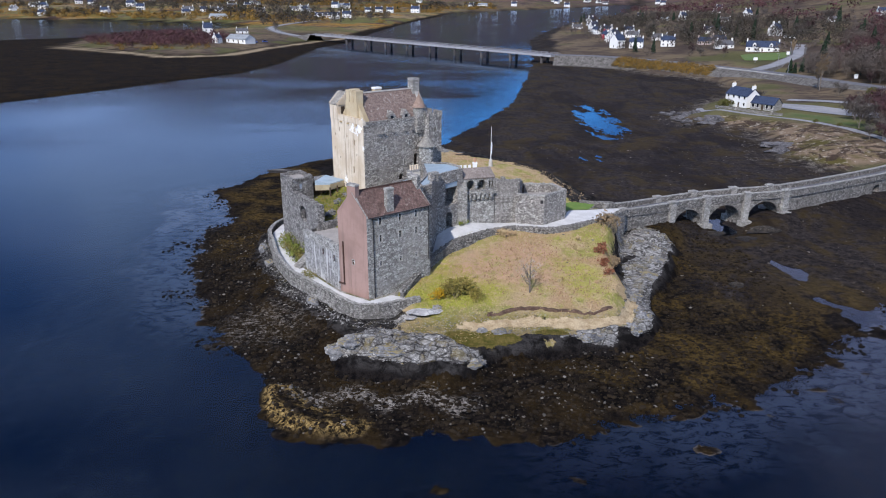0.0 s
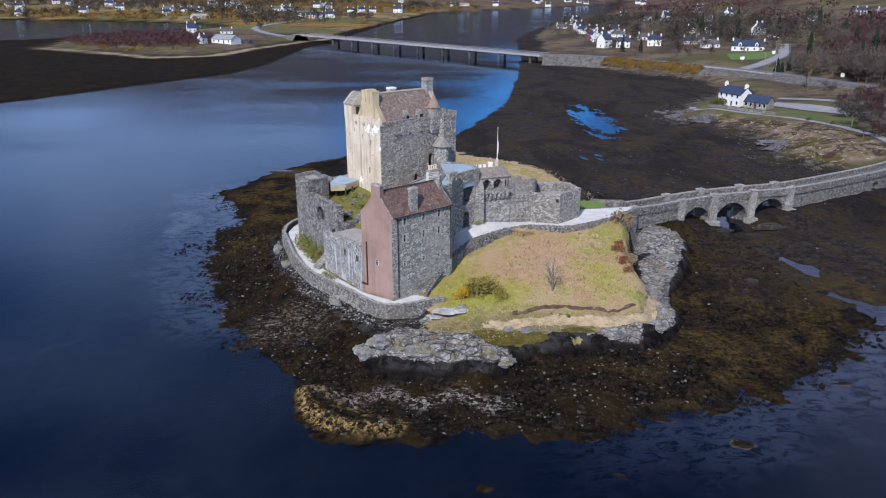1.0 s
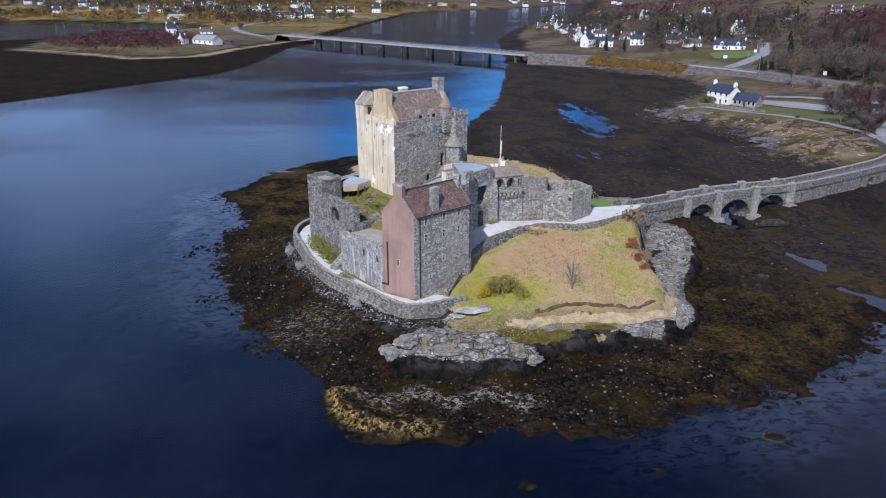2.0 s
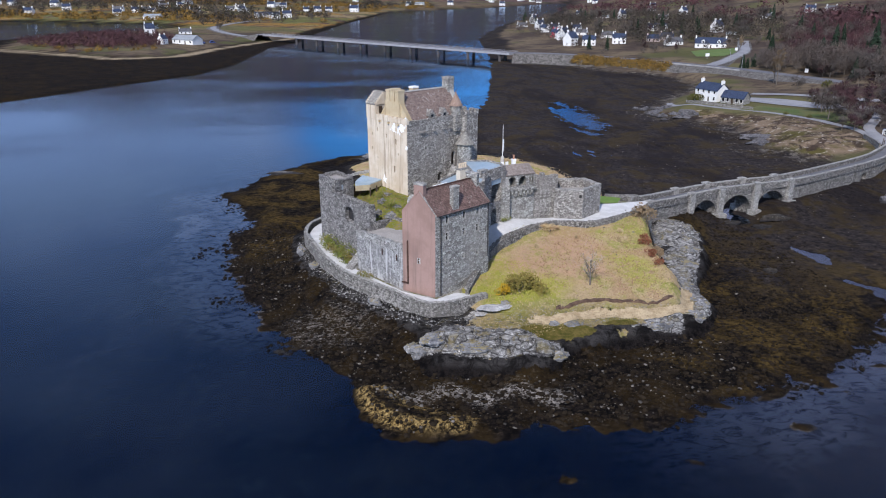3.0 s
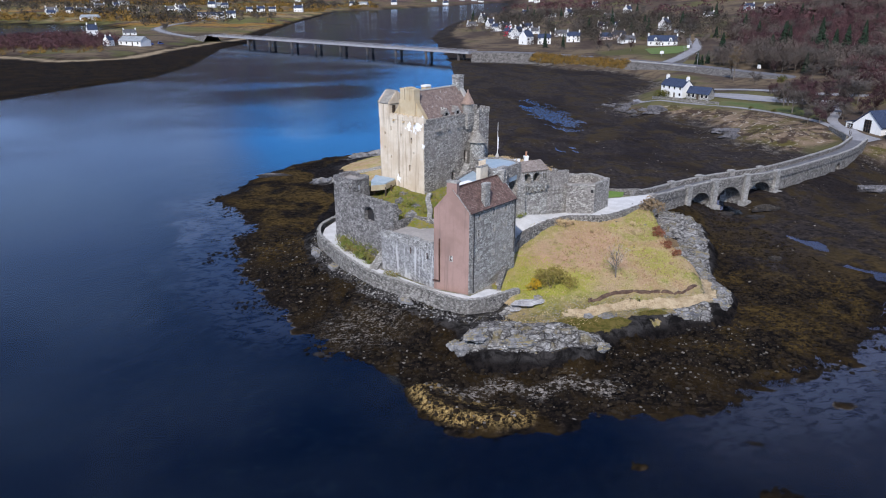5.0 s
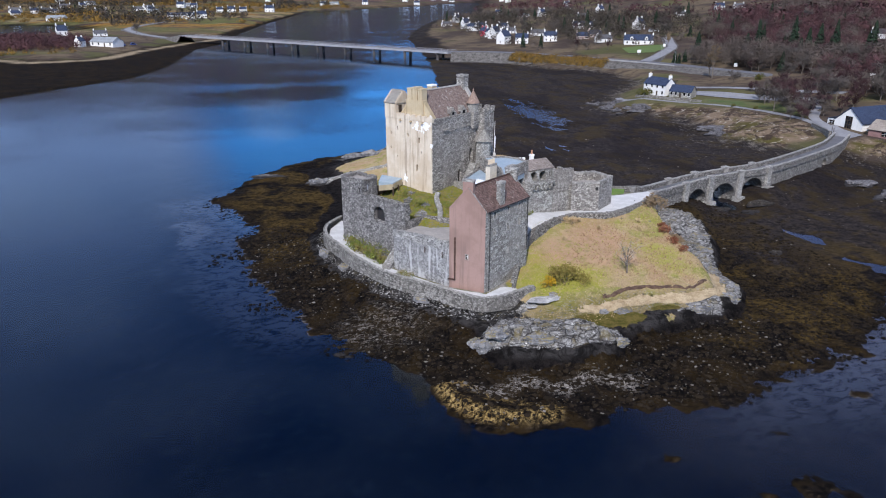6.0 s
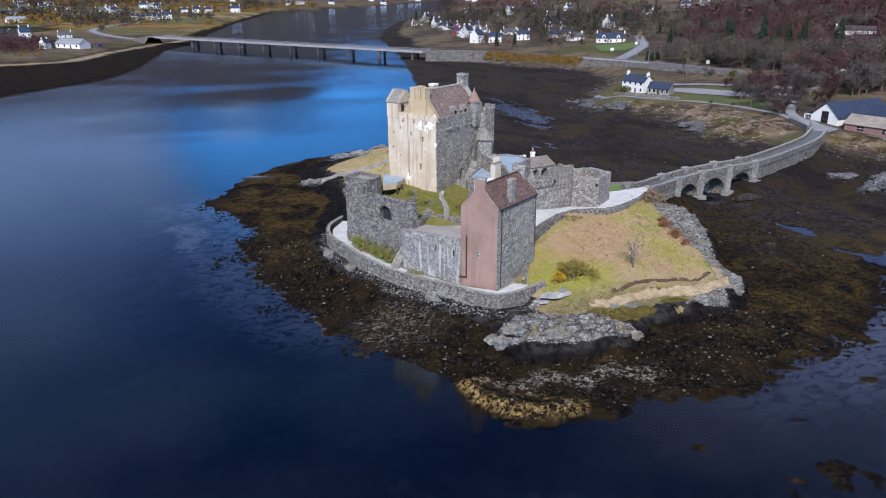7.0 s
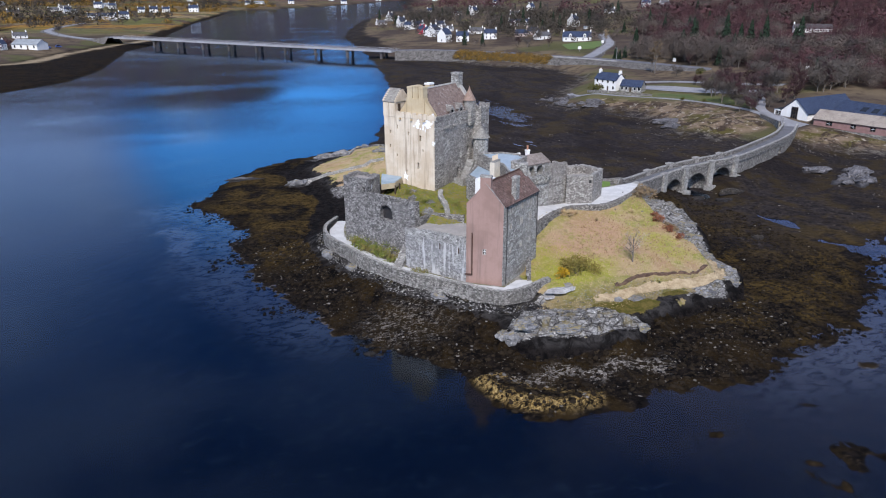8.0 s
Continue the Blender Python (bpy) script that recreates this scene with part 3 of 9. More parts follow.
def ground_height(x, y):
    flat = inside(x, y, FLAT) + 2.2 * fbm(x, y, 7, 3, 5) + 1.5 * fbm(x, y, 2.2, 3, 6)
    wide = np.maximum(flat, np.maximum(inside(x, y, EAST), inside(x, y, WEST)))
    shelf = 0.022 + 0.11 * ease(14 - x + 0.25 * (y - 90), 0, 26)
    shelf = shelf + (np.where(wide > -12, 0.03, 0.03 + 0.006 * (-12 - wide)) - shelf) * ease(-30 - x, 0, 8) * ease(y, 98, 112) * ease(215 - y, 0, 20) * (wide > -30)
    z = np.where(wide < 0, np.maximum(wide * shelf, -7.0) - 0.02, np.minimum(wide * 0.10, 0.62))
    near = ease(130 - np.hypot(x - 5, y - 120), 0, 60)
    z = z + near * np.where(wide > -3, 0.17 * fbm(x, y, 1.6, 3, 2) + 0.16 * fbm(x, y, 9, 2, 3), 0.1 * fbm(x, y, 4, 2, 8))
    z = z + (1 - near) * np.where(wide > 0, 0.20 * fbm(x, y, 16, 4, 12), 0)
    # pools on the tidal flat
    for px, py, rx, ry in ((66, 132, 3.2, 7.5), (66.5, 113, 4.5, 6.5), (78, 110, 9, 3.5)):
        pool = ((x - px) / rx) ** 2 + ((y - py) / ry) ** 2
        z = z - ease(1.5 - pool, 0, 1.3) * (0.30 + 1.7 * fbm(x + 0.3 * y, y * 0.6, 5, 5, 21))
    # the large pool beyond the islet breaks up into many small ones
    sheet_pool = np.maximum(1.35 - np.hypot((x - 63 - 0.05 * (y - 290)) / 9.5, (y - 292) / 46), 0.44 - 0.3 * np.hypot((x - 50) / 16, (y - 228) / 28))
    sheet_pool = np.maximum(sheet_pool, 0.46 - 0.35 * np.hypot((x - 73) / 8, (y - 233) / 7))
    z = z - ease(sheet_pool, 0, 0.9) * (0.85 + 2.2 * fbm(x + 0.2 * y, y * 0.4, 1.9, 4, 21) * ease(1.25 - sheet_pool, 0, 0.6) + 0.7 * fbm(x, y * 0.4, 6, 3, 22))
    # gravel heaped against the footings of the stone bridge, with the burn between its middle piers
    s_br = np.clip(x, 34, 128)
    y_br = np.interp(s_br, [34, 48.8, 57.4, 67.3, 77.2, 88, 97.5, 105.5, 113, 127], [143, 151.5, 155.5, 158.8, 162.0, 168, 174, 179, 184, 196])
    z_br = np.interp(s_br, [34, 48, 54, 58.5, 61, 66, 72, 77, 92, 105, 116, 128], [3.6, 3.2, 2.0, 0.7, -0.25, 0.1, 1.8, 2.4, 2.4, 1.9, 1.4, 3.0])
    bed = ease(12 - np.abs(y - y_br), 0, 9) * ease(x, 33, 40) * ease(134 - x, 0, 8)
    z = z + np.where(x < 58, np.maximum(z_br - z, 0), z_br - z) * bed + bed * 0.35 * fbm(x, y, 3, 3, 24)
    # weed banks in the shallows
    z = z + near * np.where((wide < 0) & (x > 0), (np.clip(0.8 * fbm(x + 0.5 * y, y * 1.3, 4.5, 4, 23) - 0.08, 0, 0.3) - 0.06) * ease(wide, -26, -1), 0)
    # two sunken weed banks off the point
    for px, py, rx, ry, top in ((9.5, 58.6, 7.5, 4.4, 0.30), (-0.8, 67.6, 3.2, 1.5, 0.14)):
        bank = ease(1.35 - np.hypot((x - px) / rx, (y - py) / ry) + 0.8 * fbm(x, y, 3.5, 4, 29), 0, 0.8)
        z = z + bank * np.maximum(top - 0.35 + 0.9 * fbm(x, y, 2.2, 4, 30) - z, 0)
    # mainland banks and hills
    east = inside(x, y, EAST) + 3 * fbm(x, y, 22, 3, 31)
    z = np.maximum(z, np.where(east > 0, 0.5 + 4.2 * ease(east, 0, 22) + np.clip(east - 22, 0, 90) * 0.06 + np.clip(east - 110, 0, 600) * 0.03, -9))
    z = z + ease(x - 300, 0, 900) * ease(east, 60, 300) * 95 + np.where(east > 30, 1.2 * fbm(x, y, 60, 3, 33), 0)
    west = inside(x, y, WEST_GRASS) + 4 * fbm(x, y, 40, 3, 41)
    z = np.maximum(z, np.where(west > 0, 0.8 + 2.4 * ease(west, 0, 30) + np.clip(west - 30, 0, 500) * 0.025, -9))
    z = z + ease(y - 1700, 0, 2300) * 260 * ease(np.maximum(west, east), 80, 700) + ease(y - 2500, 0, 1600) * (330 + 160 * fbm(x, y, 900, 3, 44))
    # the islet
    isle = inside(x, y, ISLE) + 1.3 * fbm(x, y, 5, 3, 51)
    gentle = ease(-4 - x, 0, 10) * ease(y, 144, 152)
    crag = np.clip(isle * (0.95 - 0.88 * gentle), 0, 2.5 - 0.5 * gentle) + (0.55 - 0.3 * gentle) * ease(isle, 0, 3) * fbm(x, y, 3.2, 4, 53)
    back = 5.0 * np.exp(-((x - 9) / 22) ** 2 - ((y - 176) / 26) ** 2) + 2.4 * np.exp(-((x + 12) / 17) ** 2 - ((y - 200) / 20) ** 2)
    z = np.where(isle > 0, np.maximum(z, 0.35 + crag + back * ease(isle, 0, 9)), z)
    for outline, height in ((CRAG_FRONT, 4.3), (CRAG_EAST, 2.7), (CRAG_NECK, 3.2), (CRAG_SLAB, 3.4)):
        c = inside(x, y, outline) + 0.9 * fbm(x, y, 3.5, 4, 91)
        rise = height * (0.62 * ease(c, -0.2, 0.7) + 0.38 * ease(c, 0.6, 2.4)) + 1.0 * fbm(x + 0.3 * y, y, 2.6, 4, 92) - 0.5 * ease(fbm(x * 0.6, y * 1.6, 2.2, 2, 93), 0.25, 0.5)
        shelf2 = np.floor(rise * 1.6) / 1.6
        z = np.where(c > -0.2, np.maximum(z, 0.35 * rise + 0.65 * shelf2 + 0.25), z)
    ridge = inside(x, y, RIDGE) + 0.8 * fbm(x, y, 2.4, 4, 95)
    z = np.where(ridge > -0.3, np.maximum(z, 0.1 + 1.25 * ease(ridge, -0.3, 1.4) + 0.45 * fbm(x, y, 1.5, 3, 96)), z)
    hill = inside(x, y, HILL)
    top = 4.2 + (y - 103) * 0.135 + 0.3 * fbm(x, y, 6, 3, 61) + 0.22 * fbm(x, y, 1.7, 3, 62)
    z = np.where(hill > -2.5, np.maximum(z, z + (top - z) * ease(hill, -2.2, 1.2)), z)
    return castle_height(x, y, z)


def court_level(x, y):
    return 4.5 + 3.7 * ease(x + 0.35 * (y - 112), -4.5, 6.5) * ease(y, 107, 123) + 0.7 * ease(9 - np.hypot(x - 3, y - 130), 0, 7)


def castle_height(x, y, z):
    court = inside(x, y, COURT)
    grassy = inside(x, y, HILL)
    shore = (court > -0.9) & (court <= 0.95) & (grassy < -1.5)
    # rough ground heaped against the sea wall
    heap = 3.1 + 0.34 * np.minimum(court, 0) + 0.55 * fbm(x, y, 3.5, 4, 73)
    z = np.where((court <= 0.95) & (court > -11) & (grassy < -1.5), np.maximum(z, heap), z)
    z = np.where(court > 0.95, court_level(x, y), np.where(shore, np.minimum(z, 3.6), z))
    ward = inside(x, y, WARD)
    dx, dy = x - KEEP_AT.x, y - KEEP_AT.y
    u, v = dx * KEEP_U.x + dy * KEEP_U.y, dx * KEEP_V.x + dy * KEEP_V.y
    away = np.hypot(np.maximum(np.maximum(-u, u - 15), 0), np.maximum(np.maximum(-v, v - 11.5), 0))
    knoll = 13.9 - 0.22 * away - 0.05 * np.clip(away - 4, 0, 20) ** 1.5 + 0.7 * fbm(x, y, 3.0, 3, 71)
    return np.where(ward > 0, np.maximum(z, z + (np.minimum(knoll, 14.0) - z) * ease(ward, 0, 1.5)), z)


def axis(parts):
    out = []
    for a, b, step in parts:
        out += list(np.linspace(a, b, max(1, int(round((b - a) / step))), endpoint=False))
    return np.array(out + [parts[-1][1]])


gx = axis([(-4700, -1500, 160), (-1500, -700, 40), (-700, -260, 13), (-260, -66, 3.5), (-66, -28, 0.6), (-28, 46, 0.4), (46, 92, 0.6), (92, 170, 1.6), (170, 420, 6), (420, 1000, 25), (1000, 4700, 130)])
gy = axis([(-900, 0, 90), (0, 48, 6), (48, 76, 0.6), (76, 112, 0.4), (112, 156, 0.6), (156, 260, 1.0), (260, 350, 1.3), (350, 560, 3), (560, 900, 6), (900, 1700, 25), (1700, 4700, 110)])
GX, GY = np.meshgrid(gx, gy)
GZ = ground_height(GX, GY)


def sheet(name, X, Y, Z, zones, material):
    ny, nx = X.shape
    co = np.stack([X, Y, Z], -1).reshape(-1, 3).astype(np.float32)
    i = (np.arange(ny - 1)[:, None] * nx + np.arange(nx - 1)).ravel()
    quads = np.stack([i, i + 1, i + nx + 1, i + nx], -1).astype(np.int32)
    me = bpy.data.meshes.new(name)
    me.vertices.add(len(co))
    me.vertices.foreach_set("co", co.ravel())
    me.loops.add(quads.size)
    me.loops.foreach_set("vertex_index", quads.ravel())
    me.polygons.add(len(quads))
    me.polygons.foreach_set("loop_start", np.arange(0, quads.size, 4, dtype=np.int32))
    me.polygons.foreach_set("use_smooth", np.ones(len(quads), bool))
    for key, values in zones.items():
        at = me.attributes.new(key, "FLOAT", "POINT")
        at.data.foreach_set("value", values.ravel().astype(np.float32))
    me.update(calc_edges=True)
    me.materials.append(material)
    return new(name, me)


hill_in, isle_in = inside(GX, GY, HILL), inside(GX, GY, ISLE)
east_in, west_in = inside(GX, GY, EAST), inside(GX, GY, WEST_GRASS)
rag = fbm(GX, GY, 6, 4, 81)
ward_in, court_in = inside(GX, GY, WARD), inside(GX, GY, COURT)
zone_grass = np.maximum(ease(hill_in + 1.0 * rag, -1.6, 0.8), ease(isle_in - 9 + 5 * rag, 0, 3) * ease(GY, 146, 152))
zone_grass = np.maximum(zone_grass, ease(ward_in, 0.2, 1.0))
low_green = ease(0.6 - inside(GX, GY, CRAG_FRONT) + 0.8 * rag, 0, 0.9) * ease(isle_in - 3.2 + 3.2 * fbm(GX, GY, 4, 4, 85), 0, 1.2) * ease(105 - GY, 0, 4) * ease(GX, -9, -3) * ease(31 - GX, 0, 5)
zone_grass = np.maximum(zone_grass, low_green * (hill_in < 0.3))
zone_sand = 0.95 * ease(1.25 - np.abs(hill_in + 1.5 + 0.7 * rag), 0, 0.6) * ease(112 - GY, 0, 5) * ease(GX + 0.0, -1, 6)
zone_silt = ease(-inside(GX, GY, FLAT) + 3 * rag, -1.0, 3.0) * ease(GX, 2, 34) * ease(150 - GY, 0, 20) * (0.03 + 0.75 * ease(inside(GX, GY, FLAT) + 6 * rag, -16, -3))
for px, py, rx, ry in ((9.5, 58.6, 8.5, 5.2), (-0.8, 67.6, 3.8, 2.0)):
    zone_silt = zone_silt * (1 - ease(1.4 - np.hypot((GX - px) / rx, (GY - py) / ry) + 0.8 * rag, 0, 0.6))
zone_silt = np.maximum(zone_silt, ease(-30 - GX, 0, 8) * ease(GY, 98, 112) * ease(200 - GY, 0, 20) * ease(inside(GX, GY, FLAT) + 5 * rag, -16, -3) * 0.75)
zone_silt = np.maximum(zone_silt, ease(1.3 - np.hypot((GX + 60) / 4, (GY - 163) / 9) + rag, 0, 0.8))
zone_rock = ease(isle_in + 2.0 * rag, -0.2, 1.2)
zone_land = np.maximum(ease(east_in - 14 * ease(GY, 540, 600) + 7 * fbm(GX, GY, 18, 4, 83), 3, 10), ease(west_in + 6 * rag, 2, 12))
zone_crag = np.maximum.reduce([ease(inside(GX, GY, q) + 1.2 * rag, -0.8, 0.8) for q in (
    CRAG_FRONT, CRAG_EAST, CRAG_NECK, CRAG_SLAB, [(-7.5, 103), (-2, 105.3), (1, 104), (0, 101), (-6, 101)])])
pale_spots = np.maximum.reduce([ease(1.3 - np.hypot((GX - px) / rx, (GY - py) / ry) + 1.1 * rag, 0, 0.7) for px, py, rx, ry in (
    (-31.5, 195, 3.5, 2.6), (-17, 222, 7, 3.5), (-6, 228, 7, 3), (-4, 204, 6, 2.5), (-11, 199, 8, 1.2), (-19, 177, 6, 5), (1, 216, 5, 3))])
zone_crag = np.maximum(zone_crag, pale_spots)
zone_moss = np.maximum(ease(1.2 - np.hypot((GX - 6) / 7, (GY - 96.5) / 2.8) + 0.4 * rag, 0, 0.5), ease(1.2 - np.hypot((GX - 16.4) / 2.6, (GY - 98.8) / 1.0) + 0.3 * rag, 0, 0.4))
zone_moss = zone_moss * ease(0.6 - inside(GX, GY, CRAG_FRONT), 0, 0.9)
zone_heath = ease(inside(GX, GY, [(86, 305), (104, 287), (122, 272), (136, 252), (137, 225), (131, 206), (115, 203), (104, 222), (109, 252), (94, 285)]) + 5 * rag, -2, 3)
zone_heath = np.maximum(zone_heath, ease(inside(GX, GY, [(128, 197), (141, 199), (158, 168), (190, 150), (160, 156), (140, 172)]) + 4 * rag, -2, 3))
zone_ledge = np.maximum(ease(2.6 - np.abs(GY - 84.4 + 0.06 * (GX + 8) + 1.2 * np.sin(GX * 0.7)), 0, 2.0) * ease(GX + 21, 0, 4) * ease(6 - GX, 0, 4), 0.45 * ease(10 - np.hypot(GX + 27, (GY - 106) * 1.1), 0, 7))
zone_mud = ease(GX + 20, 0, 40) * ease(GY - 150 - 0.35 * (GX - 45), 0, 18) * ease(np.hypot(GX - 5, GY - 118) + 12 * fbm(GX, GY, 25, 4, 87), 48, 80)
zone_far = ease(GY + 60 * rag, 780, 1000) * ease(260 - GX + 0.25 * (GY - 1000), 0, 120) * (1 - 0.8 * ease(GY + 200 * rag, 1500, 1900))
zone_wood = ease(inside(GX, GY, WOOD) + 6 * rag, -3, 4)
zone_mud = np.maximum(zone_mud, 0.75 * ease(GX + 10 * rag, 38, 56) * ease(GY + 10 * rag, 104, 126))
zone_lush = np.maximum.reduce([w * ease(1.2 - np.hypot((GX - px) / rx, (GY - py) / ry) + 0.8 * rag, 0, 0.8) for px, py, rx, ry, w in ((0.5, 108.5, 6, 6.5, 1.0), (8, 109, 4, 3.5, 0.9), (23, 114, 4, 7, 0.75), (1, 118, 3.5, 3, 0.8), (24, 127, 6, 2.5, 0.5))])
zone_sandbar = ease(7 - np.abs(west_in + 3 + 6 * rag), 0, 5) * ease(830 - GY, 0, 60) * ease(GX + 345, 0, 30)
zone_gold = ease(inside(GX, GY, RIDGE) + 0.8 * rag, -0.4, 0.6) * ease(2.2 - inside(GX, GY, RIDGE), 0, 1.2)
zone_yard = ease(court_in, 0.2, 0.8) * (1 - ease(ward_in, 0.0, 0.8))
foot_rock = ease(1.9 - np.abs(court_in + 1.3) + 1.6 * fbm(GX, GY, 3.0, 4, 97), 0, 0.9) * (GY < 150) * (hill_in < -2)
zone_crag, zone_rock = np.maximum(zone_crag, 0.40 * foot_rock), np.maximum(zone_rock, foot_rock)
zone_shingle = ease(east_in + 5 * rag, -2, 5) * ease(560 - GY, 0, 40)

k = Mat("ground", 0.9, spec=0.03)
weed1, weed2, weed3 = k.noise(k.pos, 0.11, 6.0, 0.65, 0.8), k.noise(k.pos, 0.9, 8.0, 0.75), k.noise(k.pos, 3.4, 5.0, 0.75)
weed4 = k.noise(k.scaled(k.pos, (1.0, 1.5, 1.0)), 0.95, 8.0, 0.8, 0.4)
col = k.mix(k.step(weed2, 0.40, 0.62), (0.0022, 0.0019, 0.0021), (0.0125, 0.0096, 0.0082))
col = k.mix(k.math("MULTIPLY", k.step(weed1, 0.44, 0.6), 0.8), col, (0.021, 0.0135, 0.0056))
col = k.mix(k.math("MULTIPLY", k.step(weed4, 0.54, 0.64), 0.85), col, (0.042, 0.031, 0.020))
col = k.mix(k.math("MULTIPLY", k.step(weed4, 0.47, 0.38), 0.8), col, (0.0016, 0.0014, 0.0016))
col = k.mix(k.math("MULTIPLY", k.step(weed3, 0.66, 0.72), 0.45), col, (0.13, 0.115, 0.10))
sx = k.node("ShaderNodeSeparateXYZ")
k.link(k.pos, sx.inputs[0])
wet = k.step(sx.outputs["Z"], 0.35, -0.3)
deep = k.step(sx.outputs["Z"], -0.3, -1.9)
col = k.mix(k.math("MULTIPLY", k.math("MULTIPLY", k.attr("olive"), k.step(sx.outputs["Z"], 0.0, 0.45)), k.math("MULTIPLY", k.step(k.math("ADD", weed1, k.math("MULTIPLY", weed2, 0.3)), 0.55, 0.75), k.step(weed4, 0.40, 0.58))), col, (0.062, 0.041, 0.014))
mud = k.mix(k.step(weed2, 0.36, 0.66), (0.011, 0.0095, 0.0105), (0.043, 0.036, 0.034))
mud = k.mix(k.math("MULTIPLY", k.step(weed4, 0.53, 0.66), 0.6), mud, (0.078, 0.066, 0.062))
mud = k.mix(k.math("MULTIPLY", k.step(weed1, 0.46, 0.6), 0.7), mud, (0.040, 0.029, 0.013))
mud = k.mix(k.math("MULTIPLY", k.step(k.noise(k.scaled(k.pos, (1.0, 0.45, 1.0)), 0.05, 5.0, 0.65, 1.0), 0.46, 0.6), 0.65), mud, (0.012, 0.010, 0.0115))
col = k.mix(k.attr("mud"), col, mud)
ledge = k.math("MULTIPLY", k.attr("ledge"), k.step(k.noise(k.scaled(k.pos, (0.7, 1.4, 1.0)), 1.3, 8.0, 0.8, 0.5), 0.50, 0.57))
col = k.mix(k.math("MULTIPLY", ledge, 0.8), col, k.mix(k.step(weed3, 0.4, 0.6), (0.14, 0.12, 0.105), (0.46, 0.42, 0.38)))
gold = k.mix(k.step(weed4, 0.44, 0.56), (0.006, 0.005, 0.004), k.mix(k.step(weed3, 0.42, 0.6), (0.12, 0.075, 0.024), (0.33, 0.235, 0.10)))
col = k.mix(k.attr("gold"), col, gold)
siltcol = k.mix(k.step(k.noise(k.scaled(k.pos, (0.8, 1.4, 1.0)), 0.6, 8.0, 0.75, 0.8), 0.47, 0.6), (0.36, 0.325, 0.315), (0.012, 0.011, 0.011))
col = k.mix(k.math("MULTIPLY", k.attr("silt"), k.step(sx.outputs["Z"], 0.04, -0.05)), col, siltcol)
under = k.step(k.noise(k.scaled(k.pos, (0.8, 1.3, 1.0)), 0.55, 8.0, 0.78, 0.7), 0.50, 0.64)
# the floor's blue-black with depth paints in the light lost in the water
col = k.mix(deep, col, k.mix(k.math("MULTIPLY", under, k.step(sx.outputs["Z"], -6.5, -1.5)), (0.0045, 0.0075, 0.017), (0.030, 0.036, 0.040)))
shingle = k.mix(k.step(weed3, 0.4, 0.65), (0.05, 0.042, 0.036), (0.2, 0.18, 0.155))
col = k.mix(k.math("MULTIPLY", k.attr("shingle"), k.step(k.noise(k.pos, 0.22, 7.0, 0.75, 0.6), 0.47, 0.58)), col, shingle)
col = k.mix(k.attr("sandbar"), col, k.mix(k.step(weed2, 0.4, 0.6), (0.30, 0.24, 0.16), (0.2, 0.155, 0.1)))
r1, r2 = k.noise(k.pos, 0.45, 6.0, 0.7, 0.7), k.noise(k.scaled(k.pos, (1.0, 1.0, 3.0)), 2.2, 6.0, 0.7)
rock = k.mix(k.step(r1, 0.36, 0.64), (0.08, 0.074, 0.068), (0.34, 0.33, 0.315))
rock = k.mix(k.math("MULTIPLY", k.step(r2, 0.51, 0.64), 0.85), rock, (0.56, 0.545, 0.515))
crack = k.node("ShaderNodeTexVoronoi", Scale=0.55)
crack.feature = "DISTANCE_TO_EDGE"
k.link(k.scaled(k.pos, (1.0, 1.9, 1.3)), crack.inputs["Vector"])
rock = k.mix(k.step(k.noise(k.scaled(k.pos, (1.0, 1.5, 1.0)), 0.7, 8.0, 0.75, 0.5), 0.55, 0.62), rock, k.mix(k.step(weed3, 0.4, 0.6), (0.66, 0.64, 0.61), (0.36, 0.35, 0.34)))
rock = k.mix(k.math("MULTIPLY", k.step(k.noise(k.pos, 0.8, 8.0, 0.8, 0.4), 0.5, 0.43), 0.6), rock, (0.085, 0.078, 0.08))
rock = k.mix(k.math("MULTIPLY", k.step(crack.outputs["Distance"], 0.09, 0.0), 0.8), rock, (0.02, 0.018, 0.018))
rock = k.mix(k.step(k.math("ADD", k.attr("crag"), k.math("MULTIPLY", k.math("SUBTRACT", r2, 0.5), 1.6)), 0.42, 0.58), k.mix(k.step(r1, 0.4, 0.62), (0.010, 0.009, 0.009), (0.05, 0.046, 0.044)), rock)
black = k.step(k.math("ADD", sx.outputs["Z"], k.math("MULTIPLY", weed2, -1.6)), 1.6, 0.5)
black = k.math("MULTIPLY", black, k.math("SUBTRACT", 1.0, k.math("MULTIPLY", k.attr("crag"), k.step(sx.outputs["Z"], 0.4, 1.1))))
rock = k.mix(black, rock, k.mix(k.step(weed2, 0.4, 0.6), (0.004, 0.0035, 0.004), (0.018, 0.015, 0.014)))
mossy = k.math("MULTIPLY", k.step(k.noise(k.pos, 0.5, 6.0, 0.7), 0.52, 0.6), k.math("MULTIPLY", k.attr("crag"), k.step(sx.outputs["Z"], 2.4, 3.2)))
rock = k.mix(k.math("MULTIPLY", mossy, 0.55), rock, (0.25, 0.20, 0.09))
edge1 = k.noise(k.pos, 1.1, 5.0, 0.7)


def broken(name, amount=0.9):
    """A zone of the ground with a ragged border."""
    return k.step(k.math("ADD", k.attr(name), k.math("MULTIPLY", k.math("SUBTRACT", edge1, 0.5), amount * 2)), 0.4, 0.6)


